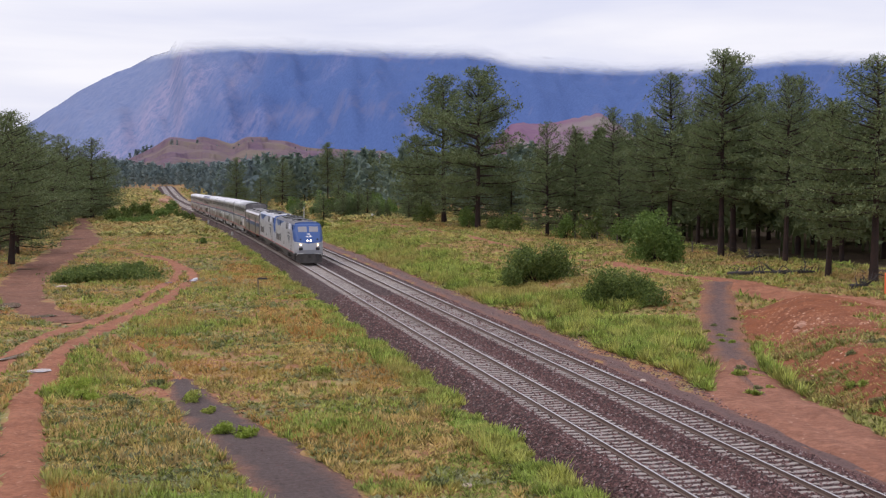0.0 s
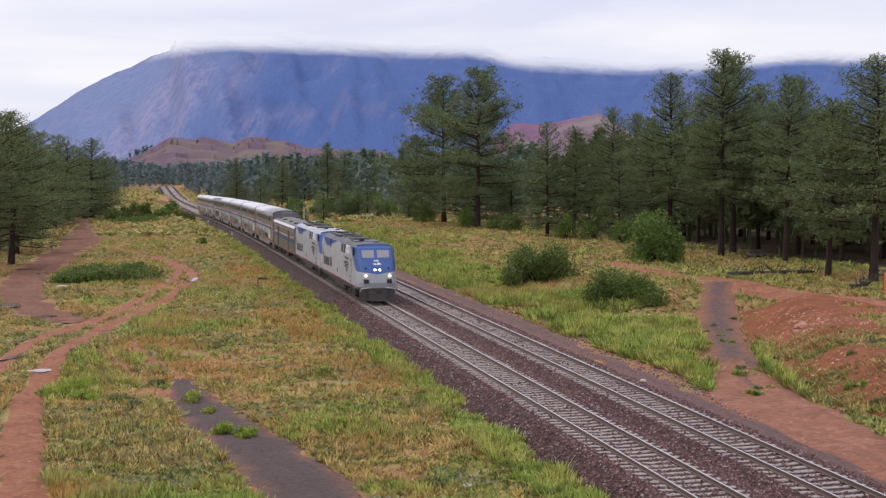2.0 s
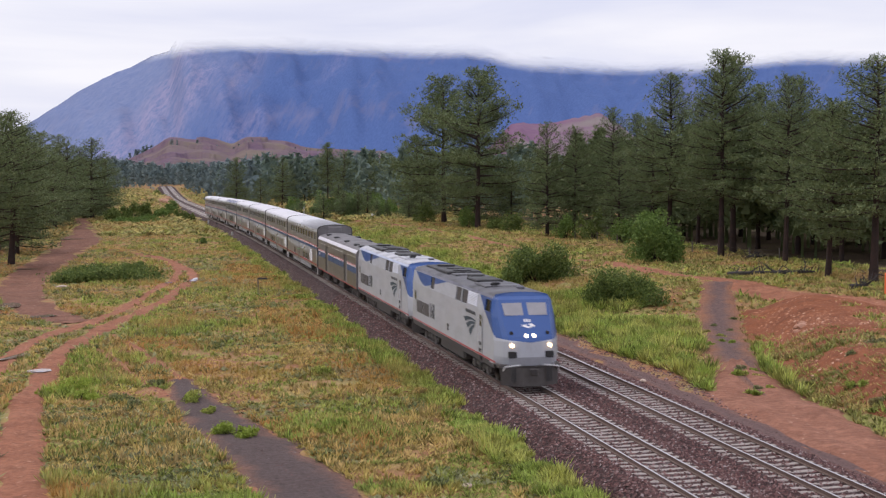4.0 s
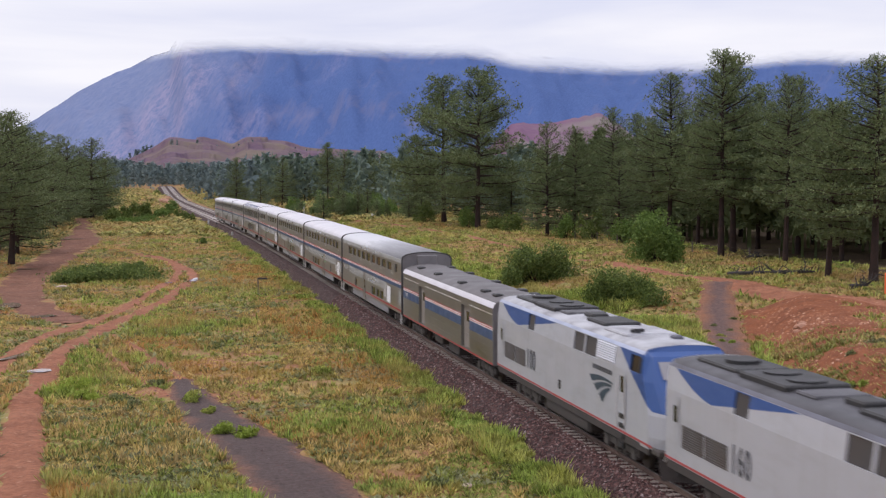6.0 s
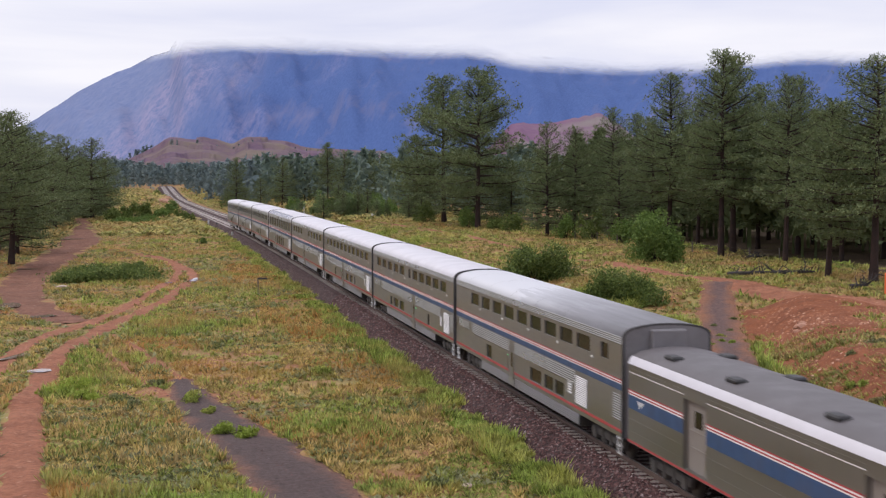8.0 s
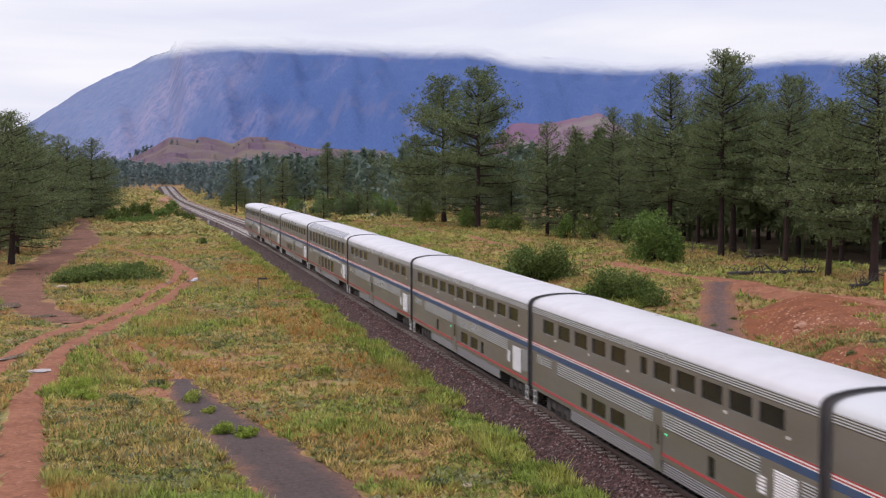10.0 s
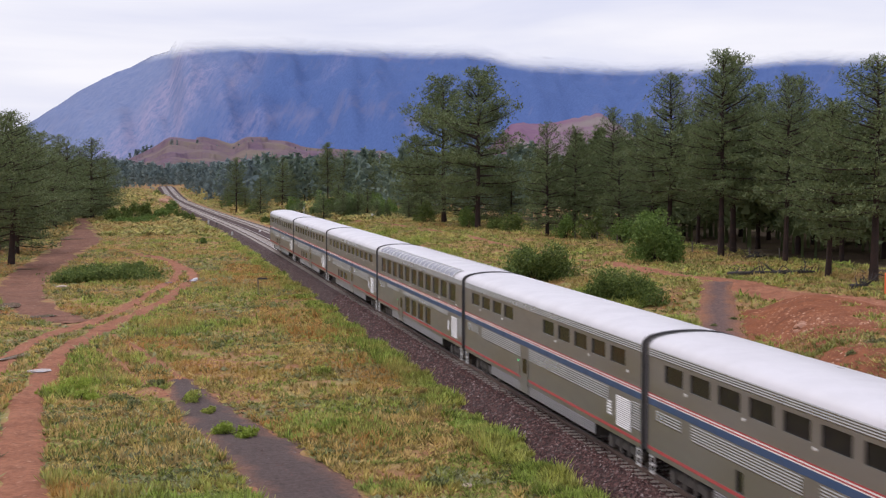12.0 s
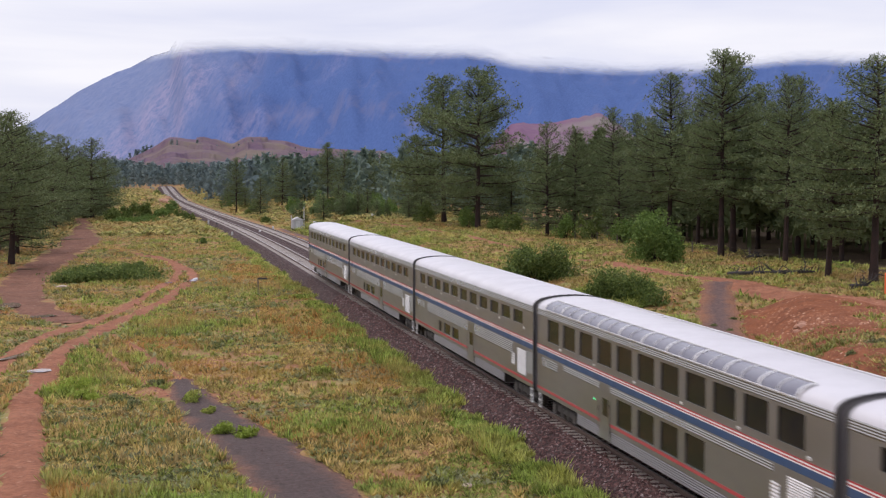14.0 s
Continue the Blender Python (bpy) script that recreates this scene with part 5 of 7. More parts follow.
def locomotive(number, roof, lit):
    L, W_ = 21.03, 1.5
    c = new("locomotive")
    tagged(c, "silver and blue diesel passenger locomotive" + (" with lit headlights" if lit else " with a greyish roof, coupled second"), "locomotive", "locomotives of the train")
    R_ = [(W_, 3.97), (1.42, 4.06), (1.25, 4.14), (0.9, 4.21), (0.45, 4.25), (0, 4.26)]
    prof = R_ + [(-x, z) for x, z in R_[-2::-1]]
    yb = L - 0.3
    wins = [(8.15, 9.36, 3.27, 3.94), (6.70, 8.0, 3.27, 3.94), (14.75, 15.7, 3.30, 3.93)]
    cabwin = (2.15, 3.1, 3.33, 3.88)
    for s in (-1, 1):
        bm = bmesh.new()
        side_wall(bm, s * W_, 2.0, yb, 1.12, 3.97, wins + [cabwin], 0.05)
        part("side_wall", bm, M["livery"], c, "silver side with dark blue swoops")
        for a, b, z0, z1 in wins:
            bm = bmesh.new()
            box(bm, s * (W_ - 0.06) - 0.012, s * (W_ - 0.06) + 0.012, a, b, z0, z1)
            o = part("air_intake", bm, M["intake"], c, "dark square air intake")
        bm = bmesh.new()
        box(bm, s * (W_ - 0.06) - 0.012, s * (W_ - 0.06) + 0.012, *cabwin)
        part("cab_side_window", bm, M["glass"], c, "dark cab side window")
        bm = bmesh.new()
        box(bm, s * (W_ + 0.02) - 0.02, s * (W_ + 0.02) + 0.02, 2.05, 2.2, 3.36, 3.86, 0.01)
        part("window_deflector", bm, M["black"], c)
        part("louvre", fluting(s * (W_ + 0.003), 4.6, 6.6, 3.34, 3.94, 0.075, 0.035), M["slat"], c, "white louvred intake")
        for a, b in ((16.0, 17.6), (17.72, 19.35)):
            part("radiator_grille", fluting(s * (W_ + 0.002), a, b, 1.66, 2.36, 0.07, 0.02), M["dark_grille"], c, "brown-grey grille")
        part("red_stripe", plate(s * W_, 0.9, yb, 1.14, 1.21, 0.007), M["red"], c)
        part("sill", plate(s * (W_ - 0.03), 1.2, yb - 0.1, 0.86, 1.12, 0.02), M["under"], c)
        # cab door and steps
        bm = bmesh.new()
        side_wall(bm, s * (W_ + 0.012), 3.42, 4.1, 1.4, 3.3, [(3.58, 3.94, 2.5, 3.05)], 0.03)
        d = part("cab_door", bm, M["livery"], c, "cab side door")
        bm = bmesh.new()
        box(bm, s * W_ - 0.012, s * W_ + 0.002, 3.58, 3.94, 2.5, 3.05)
        part("door_window", bm, M["glass"], d)
        for q in (3.36, 4.16):
            bm = bmesh.new()
            cyl(bm, (s * (W_ + 0.05), q, 1.3), (s * (W_ + 0.05), q, 2.9), 0.02, seg=6)
            part("handrail", bm, M["louvre"], d)
        for zz in (1.3, 1.62, 0.95, 0.62):
            bm = bmesh.new()
            box(bm, s * W_ - 0.05, s * (W_ + 0.02) + 0.05 * s if s > 0 else s * W_ + 0.05, 3.55, 3.95, zz, zz + 0.16, 0.01)
            part("step", bm, M["black"], c)
        # rear door, small fittings
        bm = bmesh.new()
        side_wall(bm, s * (W_ + 0.012), 19.62, 20.2, 1.4, 3.1, [(19.75, 20.05, 2.35, 2.85)], 0.03)
        d = part("rear_door", bm, M["livery"], c, "rear side door")
        bm = bmesh.new()
        box(bm, s * W_ - 0.012, s * W_ + 0.002, 19.75, 20.05, 2.35, 2.85)
        part("door_window", bm, M["glass"], d)
        bm = bmesh.new()
        box(bm, s * W_ - 0.02, s * W_ + 0.02, 10.9, 11.15, 1.5, 1.85, 0.01)
        part("access_hatch", bm, M["black"], c)
        # emblem: three tapering swept blades
        for a0, a1, b0, b1 in (((7.3, 2.62), (6.98, 2.41), (4.75, 2.66), (4.8, 2.60)), ((6.8, 2.34), (6.42, 2.14), (4.85, 2.56), (4.9, 2.48)), ((6.22, 2.06), (5.8, 1.82), (4.95, 2.44), (5.05, 2.34))):
            bm = bmesh.new()
            va, vb = [], []
            for i in range(9):
                t = i / 8
                arch = 0.09 * math.sin(t * math.pi)
                for row, p, e_ in ((va, a0, b0), (vb, a1, b1)):
                    row.append(bm.verts.new((s * (W_ + 0.006), p[0] + (e_[0] - p[0]) * t, p[1] + (e_[1] - p[1]) * t + arch)))
            for i in range(8):
                bm.faces.new((va[i], va[i + 1], vb[i + 1], vb[i]))
            part("emblem_blade", bm, M["teal"], c, "dark teal swept emblem blade")
        for k in range(6):
            part("lettering_bar", plate(s * W_, 4.85 + k * 0.36, 5.13 + k * 0.36, 2.90, 3.06, 0.005), M["grey_txt"], c)
        if s < 0:
            m = Matrix.Translation((-(W_ + 0.006), 15.72, 1.76)) @ Matrix(((0, 0, -1), (-1, 0, 0), (0, 1, 0))).to_4x4()
        else:
            m = Matrix.Translation(((W_ + 0.006), 14.45, 1.76)) @ Matrix(((0, 0, 1), (1, 0, 0), (0, 1, 0))).to_4x4()
        for k, digit in enumerate(number):
            letters(digit, 1.14, c, M["grey_txt"], m @ Matrix.Diagonal((0.76, 1, 1, 1)) @ Matrix.Translation((k * 0.62 - 0.1, -0.06, 0)), "digit", "grey painted digit")
    # roof with hatches
    bm = bmesh.new()
    loft(bm, prof, [2.0, *np.linspace(3, 20, 12), yb])
    part("roof", bm, M[roof], c, "grey soot-stained roof", smooth=True)
    for s in (-1, 1):
        bm = bmesh.new()
        pr = [(s * x, z + 0.005) for x, z in ((W_ + 0.002, 3.965), (1.425, 4.062), (1.33, 4.105))]
        loft(bm, pr, (2.0, yb))
        part("roof_edge", bm, M["soot_edge"] if lit else M["loco_edge"], c, smooth=True)
    for y0, y1, w, h, m in ((17.0, 19.9, 0.85, 0.10, "black"), (13.6, 16.6, 0.95, 0.16, "black"), (12.2, 13.4, 0.8, 0.08, "soot_roof"), (8.0, 10.2, 0.7, 0.14, "black"), (10.6, 11.6, 0.35, 0.2, "black"), (5.0, 7.4, 0.95, 0.06, roof)):
        bm = bmesh.new()
        box(bm, -w, w, y0, y1, 4.14, 4.24 + h * 0.8, 0.05)
        part("roof_hatch", bm, M[m], c, "roof hatch")
    for y in (14.3, 15.8, 18.4):
        bm = bmesh.new()
        cyl(bm, (0, y, 4.3), (0, y, 4.42), 0.52, seg=20)
        part("radiator_fan", bm, M["black"], c, "round black radiator fan")
    bm = bmesh.new()
    for q in (-0.12, 0.0, 0.12):
        cyl(bm, (q - 0.4, 5.6, 4.37), (q - 0.4, 5.15, 4.39), 0.03, 0.07, seg=8)
    box(bm, -0.56, -0.24, 5.5, 5.62, 4.22, 4.36)
    part("horn", bm, M["black"], c, "air horn cluster")
    bm = bmesh.new()
    box(bm, 0.3, 0.62, 3.6, 4.1, 4.2, 4.36, 0.04)
    part("antenna_dome", bm, M["soot_edge"], c)
    # nose, built in levels: height, front, half width of the front, where the corner meets the side
    lev = [(1.05, 0.42, 0.98, 1.30), (1.45, 0.28, 1.02, 1.20), (2.15, 0.34, 1.02, 1.25), (2.35, 0.46, 1.03, 1.32), (3.15, 1.12, 1.12, 1.72), (3.93, 1.72, 1.18, 1.97), (4.07, 1.95, 1.16, 2.0)]
    bm = bmesh.new()
    rows = []
    for z, yf, wf, ys in lev:
        wz = W_ if z < 4 else 1.4
        half = [(-wz, 2.0), (-wz, min(ys, 1.99)), (-(wz * 0.45 + wf * 0.55), yf + (ys - yf) * 0.34), (-wf, yf + 0.03), (-wf * 0.5, yf - 0.03), (0, yf - 0.05)]
        pts = half + [(-x, y) for x, y in half[-2::-1]]
        rows.append([bm.verts.new((x, y, z)) for x, y in pts])
    for a, b in zip(rows, rows[1:]):
        for i in range(len(a) - 1):
            bm.faces.new((a[i], b[i], b[i + 1], a[i + 1]))
    top = [bm.verts.new((x, 2.02, z)) for x, z in ((-1.4, 4.08), (-1.25, 4.145), (-0.9, 4.215), (-0.6, 4.24), (-0.3, 4.255), (0, 4.265), (0.3, 4.255), (0.6, 4.24), (0.9, 4.215), (1.25, 4.145), (1.4, 4.08))]
    for i in range(len(top) - 1):
        bm.faces.new((rows[-1][i], top[i], top[i + 1], rows[-1][i + 1]))
    bmesh.ops.recalc_face_normals(bm, faces=bm.faces)
    part("nose", bm, M["livery"], c, "blue sloping nose over a silver lower face")

    def on_nose(x, z, off=0.0):
        zs = [l[0] for l in lev]
        yf = float(np.interp(z, zs, [l[1] for l in lev]))
        return Vector((x, yf - 0.045 + 0.035 * min(1, abs(x) / 1.15) - off, z))

    for s in (-1, 1):
        bm = bmesh.new()
        q = [on_nose(s * a, z, 0.012) for a, z in ((0.12, 3.26), (1.0, 3.26), (1.04, 3.78), (0.12, 3.80))]
        f = bm.faces.new([bm.verts.new(v) for v in q])
        ext = bmesh.ops.extrude_face_region(bm, geom=[f])
        for v in ext["geom"]:
            if isinstance(v, bmesh.types.BMVert):
                v.co.y += 0.05
        bmesh.ops.recalc_face_normals(bm, faces=bm.faces)
        part("windshield", bm, M["windshield"], c, "windshield pane with the sky's reflection put into its colour")
        bm = bmesh.new()
        p = on_nose(s * 0.17, 2.40)
        cyl(bm, p + Vector((0, 0.05, 0)), p - Vector((0, 0.06, 0)), 0.085, seg=16)
        part("headlight", bm, M["lamp"] if lit else M["windshield"], c, "round headlight")
        bm = bmesh.new()
        p = on_nose(s * 0.88, 1.98)
        cyl(bm, p + Vector((0, 0.05, 0)), p - Vector((0, 0.07, 0)), 0.095, seg=16)
        part("ditch_light", bm, M["ditch"] if lit else M["windshield"], c, "round ditch light")
        bm = bmesh.new()
        p = on_nose(s * 0.86, 1.58)
        box(bm, p.x - 0.19, p.x + 0.19, p.y - 0.05, p.y + 0.1, 1.42, 1.72, 0.02)
        part("multiple_unit_box", bm, M["black"], c)
        bm = bmesh.new()
        p = on_nose(s * 0.85, 2.52)
        cyl(bm, p + Vector((0, 0.05, 0)), p - Vector((0, 0.05, 0)), 0.08, seg=10)
        part("class_light", bm, M["black"], c)
        bm = bmesh.new()
        cyl(bm, (s * 0.55, 0.1, 1.12), (s * 1.25, 0.12, 1.05), 0.035, seg=6)
        cyl(bm, (s * 1.25, 0.12, 1.05), (s * 1.3, 0.3, 0.85), 0.035, seg=6)
        part("uncoupling_rod", bm, M["louvre"], c)
    bm = bmesh.new()
    bm.faces.new([bm.verts.new(on_nose(x, z, 0.012)) for x, z in ((-0.34, 2.83), (-0.05, 2.72), (0.34, 2.80), (0.2, 2.92))])
    part("nose_emblem", bm, M["white"], c, "white swept emblem on the nose")
    bm = bmesh.new()
    for k in range(3):
        bm.faces.new([bm.verts.new(on_nose(-0.17 + k * 0.12 + a, z, 0.01)) for a, z in ((0, 2.98), (0.09, 2.98), (0.09, 3.1), (0, 3.1))])
    part("number_bars", bm, M["louvre"], c)
    bm = bmesh.new()
    box(bm, -1.42, 1.42, 0.42, 1.2, 0.92, 1.12, 0.04)
    v = [(-1.38, 0.55, 0.95), (-0.4, 0.18, 0.95), (0.4, 0.18, 0.95), (1.38, 0.55, 0.95), (1.3, 0.5, 0.18), (0.4, 0.1, 0.14), (-0.4, 0.1, 0.14), (-1.3, 0.5, 0.18)]
    vv = [bm.verts.new(p) for p in v]
    wv = [bm.verts.new((p[0], p[1] + 0.12, p[2])) for p in v]
    for a, b, d, e_ in ((0, 1, 6, 7), (1, 2, 5, 6), (2, 3, 4, 5)):
        bm.faces.new((vv[a], vv[b], vv[d], vv[e_]))
        bm.faces.new((wv[e_], wv[d], wv[b], wv[a]))
    bmesh.ops.recalc_face_normals(bm, faces=bm.faces)
    part("pilot", bm, M["bogie"], c, "dark pilot plough")
    for s in (-1, 1):
        bm = bmesh.new()
        for i in range(3):
            box(bm, s * 0.75 + s * 0.09 * i - 0.02, s * 0.75 + s * 0.09 * i + 0.02, 0.12, 0.2, 0.35, 1.0)
        part("air_hose", bm, M["rubber"], c)
    bm = bmesh.new()
    f = bm.faces.new([bm.verts.new(p) for p in ((-W_, yb, 1.12), (-W_, yb, 3.97), *[(-x, yb, z) for x, z in R_[1:]], *[(x, yb, z) for x, z in R_[-2::-1]], (W_, yb, 1.12))])
    ext = bmesh.ops.extrude_face_region(bm, geom=[f])
    for v in ext["geom"]:
        if isinstance(v, bmesh.types.BMVert):
            v.co.y -= 0.06
    bmesh.ops.recalc_face_normals(bm, faces=bm.faces)
    part("rear_wall", bm, M["louvre"], c)
    bm = bmesh.new()
    box(bm, -1.38, 1.38, 0.9, yb, 0.9, 1.13)
    part("underframe", bm, M["under"], c)
    bm = bmesh.new()
    box(bm, -1.42, 1.42, 7.6, 13.2, 0.36, 0.95, 0.12)
    part("fuel_tank", bm, M["under"], c, "grey fuel tank slung between the bogies")
    truck(c, 4.6, 2.75, 0.51, half=1.15)
    truck(c, L - 4.6, 2.75, 0.51, half=1.15)
    coupler(c, 0.2, -1)
    coupler(c, yb, 1)
    # the body leans inwards above the waist
    for o in c.children_recursive:
        if o.name.split(".")[0] in ("digit", "wheelset"):
            continue
        for v in o.data.vertices:
            if v.co.z > 3.15 and abs(v.co.x) > 1.3:
                v.co.x -= math.copysign((v.co.z - 3.15) * 0.13, v.co.x)
    return c


LP, LS, LB = 21.03, 25.91, 22.93
CARS = []
y_ = 0.0
for number, roof, lit in (("160", "soot_roof", True), ("100", "loco_roof", False)):
    CARS.append((locomotive(number, roof, lit), y_, LP))
    y_ += LP
CARS.append((baggage(), y_, LB))
y_ += LB
std = even(2.0, 24.2, 11, 1.52)
lower3 = [(14.2, 15.7), (16.2, 17.75), (18.3, 19.0)]
pair5 = even(14.17, 24.05, 5, 1.52)
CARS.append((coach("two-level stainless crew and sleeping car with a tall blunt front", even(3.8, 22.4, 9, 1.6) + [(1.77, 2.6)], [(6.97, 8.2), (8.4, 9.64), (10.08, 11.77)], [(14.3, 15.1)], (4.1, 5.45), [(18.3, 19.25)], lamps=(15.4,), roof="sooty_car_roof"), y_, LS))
y_ += LS
six = [(12.13, 12.76), *even(2.2, 11.57, 5, 1.52)]
CARS.append((coach("two-level stainless sleeping car with paired window groups", pair5 + six, lower3, [(10.75, 11.5)], small=[(6.6, 7.1)], lamps=(10.4,)), y_, LS))
y_ += LS
CARS.append((coach("two-level stainless coach with an even row of windows", std, [(11.4, 12.9), (9.3, 10.8), (8.1, 8.7)], [(13.9, 14.75)], small=[(18.3, 18.8)], lamps=(15.2,)), y_, LS))
y_ += LS
CARS.append((coach("two-level stainless dining car with few upper windows", even(1.9, 11.8, 5, 1.55) + even(16.4, 24.15, 4, 1.55), [], [(13.9, 15.1)], (1.3, 2.75), lamps=(15.5,)), y_, LS))
y_ += LS
CARS.append((coach("two-level stainless lounge car with tall windows and curved skylights", even(1.86, 24.2, 11, 1.56), even(8.13, 15.85, 4, 1.53), [(16.5, 17.6)], dome=True, win_z=(3.14, 4.03), lower_z=(1.27, 2.2), lamps=(18.2,), flutes=((2.28, 2.5),)), y_, LS))
y_ += LS
for lab in ("two-level stainless coach with an even row of windows", "two-level stainless coach with an even row of windows", "last two-level stainless coach of the train"):
    CARS.append((coach(lab, std, lower3, [(10.8, 12.05)] if "last" not in lab else [(13.2, 14.2)], lamps=()), y_, LS))
    y_ += LS


# ---------------------------------------------------------------- grass and plants
def grass_mat(name, g, y, o, patch=0.05):
    n = N(name, 0.7, 0, 0.2)
    r = n.island()
    big = n.noise(patch, 5, 0.6)
    mid = n.noise(patch * 7, 4, 0.6)
    c1 = n.ramp(r, [(0.0, tuple(x * 0.36 for x in g)), (0.55, g), (1.0, tuple(min(1, x * 1.55) for x in g))])
    c2 = n.ramp(r, [(0.0, tuple(x * 0.42 for x in y)), (0.55, y), (1.0, tuple(min(1, x * 1.45) for x in y))])
    c3 = n.ramp(r, [(0.0, tuple(x * 0.7 for x in o)), (1.0, o)])
    c = n.mix(n.ramp(mid, [(0.46, (0, 0, 0)), (0.56, (1, 1, 1))]), c1, c2)
    c = n.mix(n.ramp(big, [(0.52, (0, 0, 0)), (0.60, (0.85, 0.85, 0.85))]), c, c3)
    n.color(c)
    tr = n.nt.nodes.new("ShaderNodeBsdfTranslucent")
    n.nt.links.new(c, tr.inputs[0])
    mx = n.nt.nodes.new("ShaderNodeMixShader")
    mx.inputs[0].default_value = 0.35
    n.nt.links.new(n.b.outputs[0], mx.inputs[1])
    n.nt.links.new(tr.outputs[0], mx.inputs[2])
    n.nt.links.new(mx.outputs[0], n.nt.nodes["Material Output"].inputs[0])
    return n.m


M["meadow"] = grass_mat("meadow_grass", (0.22, 0.25, 0.06), (0.37, 0.285, 0.09), (0.48, 0.265, 0.085))
M["lush"] = grass_mat("lush_grass", (0.245, 0.31, 0.065), (0.345, 0.35, 0.09), (0.41, 0.335, 0.11))
M["weed"] = grass_mat("grey_green_weeds", (0.165, 0.185, 0.075), (0.25, 0.25, 0.13), (0.31, 0.24, 0.11), 0.09)
M["slope"] = grass_mat("slope_grass", (0.235, 0.24, 0.07), (0.35, 0.28, 0.10), (0.40, 0.27, 0.10))
M["rust"] = grass_mat("rust_grass", (0.40, 0.22, 0.07), (0.42, 0.27, 0.09), (0.46, 0.21, 0.06), 0.1)
M["lime"] = foliage("lime_green_weeds", (0.17, 0.24, 0.035), (0.30, 0.38, 0.055), (0.42, 0.46, 0.09))
M["dry"] = grass_mat("dry_grass", (0.38, 0.28, 0.10), (0.47, 0.34, 0.14), (0.50, 0.255, 0.08), 0.09)

# raster of what is kept bare
RX0, RY0, RS = -50.0, 30.0, 0.25
BARE = np.zeros((480, 1100), dtype=bool)
for q_ in ROADS:
    for x_, y_c, w_ in q_[:, :3]:
        i0, i1 = int((x_ - w_ * 0.72 - RX0) / RS), int((x_ + w_ * 0.72 - RX0) / RS)
        j0, j1 = int((y_c - w_ * 0.72 - RY0) / RS), int((y_c + w_ * 0.72 - RY0) / RS)
        for i in range(max(i0, 0), min(i1 + 1, 480)):
            for j in range(max(j0, 0), min(j1 + 1, 1100)):
                if (RX0 + (i + 0.5) * RS - x_) ** 2 + (RY0 + (j + 0.5) * RS - y_c) ** 2 < (w_ * 0.7) ** 2:
                    BARE[i, j] = True


def bare(x, y):
    i = np.clip(((x - RX0) / RS).astype(int), 0, 479)
    j = np.clip(((y - RY0) / RS).astype(int), 0, 1099)
    return BARE[i, j] & (x > RX0) & (x < RX0 + 120) & (y < RY0 + 275)


def in_view(x, y):
    """Roughly what can be seen from the hill, to save blades elsewhere."""
    a = np.arctan2(x - EYE[0], y)
    return (a > radians(-6.5)) & (a < radians(31.5))


def blades(x, y, h, spread, k, rs, width=0.035, lean=0.45):
    """Tufts of k blades at each (x, y): every blade a slim quad, a tuft one island."""
    n = len(x)
    z = ground_z(x, y)
    base = np.stack([x, y, z - 0.02], -1)
    ang = rs.rand(n, k) * 6.283
    ln = h[:, None] * (0.55 + 0.6 * rs.rand(n, k))
    out = spread[:, None] * rs.rand(n, k)
    lx, ly = np.cos(ang), np.sin(ang)
    le = lean * (0.3 + rs.rand(n, k))
    tip = np.stack([base[:, None, 0] + lx * (out + le * ln), base[:, None, 1] + ly * (out + le * ln), base[:, None, 2] + ln], -1)
    root = np.stack([base[:, None, 0] + lx * out * 0.7, base[:, None, 1] + ly * out * 0.7, base[:, None, 2] + 0 * ln], -1)
    mid = root * 0.5 + tip * 0.5
    mid[..., 2] += 0.08 * ln
    sx, sy = -ly * width * (0.6 + 0.8 * rs.rand(n, k)), lx * width
    side = np.stack([sx, sy, 0 * sx], -1)
    v = np.concatenate([base[:, None, :], np.stack([mid - side, tip, mid + side], 2).reshape(n, k * 3, 3)], 1)
    st = k * 3 + 1
    f = []
    for j in range(k):
        f.append(np.stack([np.arange(n) * st, np.arange(n) * st + 1 + j * 3, np.arange(n) * st + 2 + j * 3, np.arange(n) * st + 3 + j * 3], 1))
    return v.reshape(-1, 3), np.concatenate(f)


def field(name, n, xr, yr, hr, mat, label, seed, ok, k=6, spread=0.22, width=0.035, power=1.7, lean=0.45, patch=None):
    rs = np.random.RandomState(seed)
    # more tufts near, fewer far
    u = rs.rand(n)
    a = 1 - power
    y = (yr[0] ** a + u * (yr[1] ** a - yr[0] ** a)) ** (1 / a)
    x = xr[0] + (xr[1] - xr[0]) * rs.rand(n)
    keep = in_view(x, y) & ~bare(x, y) & ok(x, y)
    if patch:
        keep &= vnoise(x + seed * 13, y, patch[0]) * 0.65 + vnoise(x, y + seed * 7, patch[0] / 3) * 0.35 > patch[1]
    x, y = x[keep], y[keep]
    grow = 1 + 0.9 * np.clip((y - 80) / 170, 0, 1)
    h = (hr[0] + (hr[1] - hr[0]) * rs.rand(len(x)) ** 1.6) * (0.45 + 1.1 * vnoise(x, y, 2.2))
    v, f = blades(x, y, h, spread * (0.5 + rs.rand(len(x))) * grow, k, rs, width * 1.0, lean)
    ob = new(name, index_mesh(name, v, f, M[mat]))
    tagged(ob, label, "grass", kind="stuff")


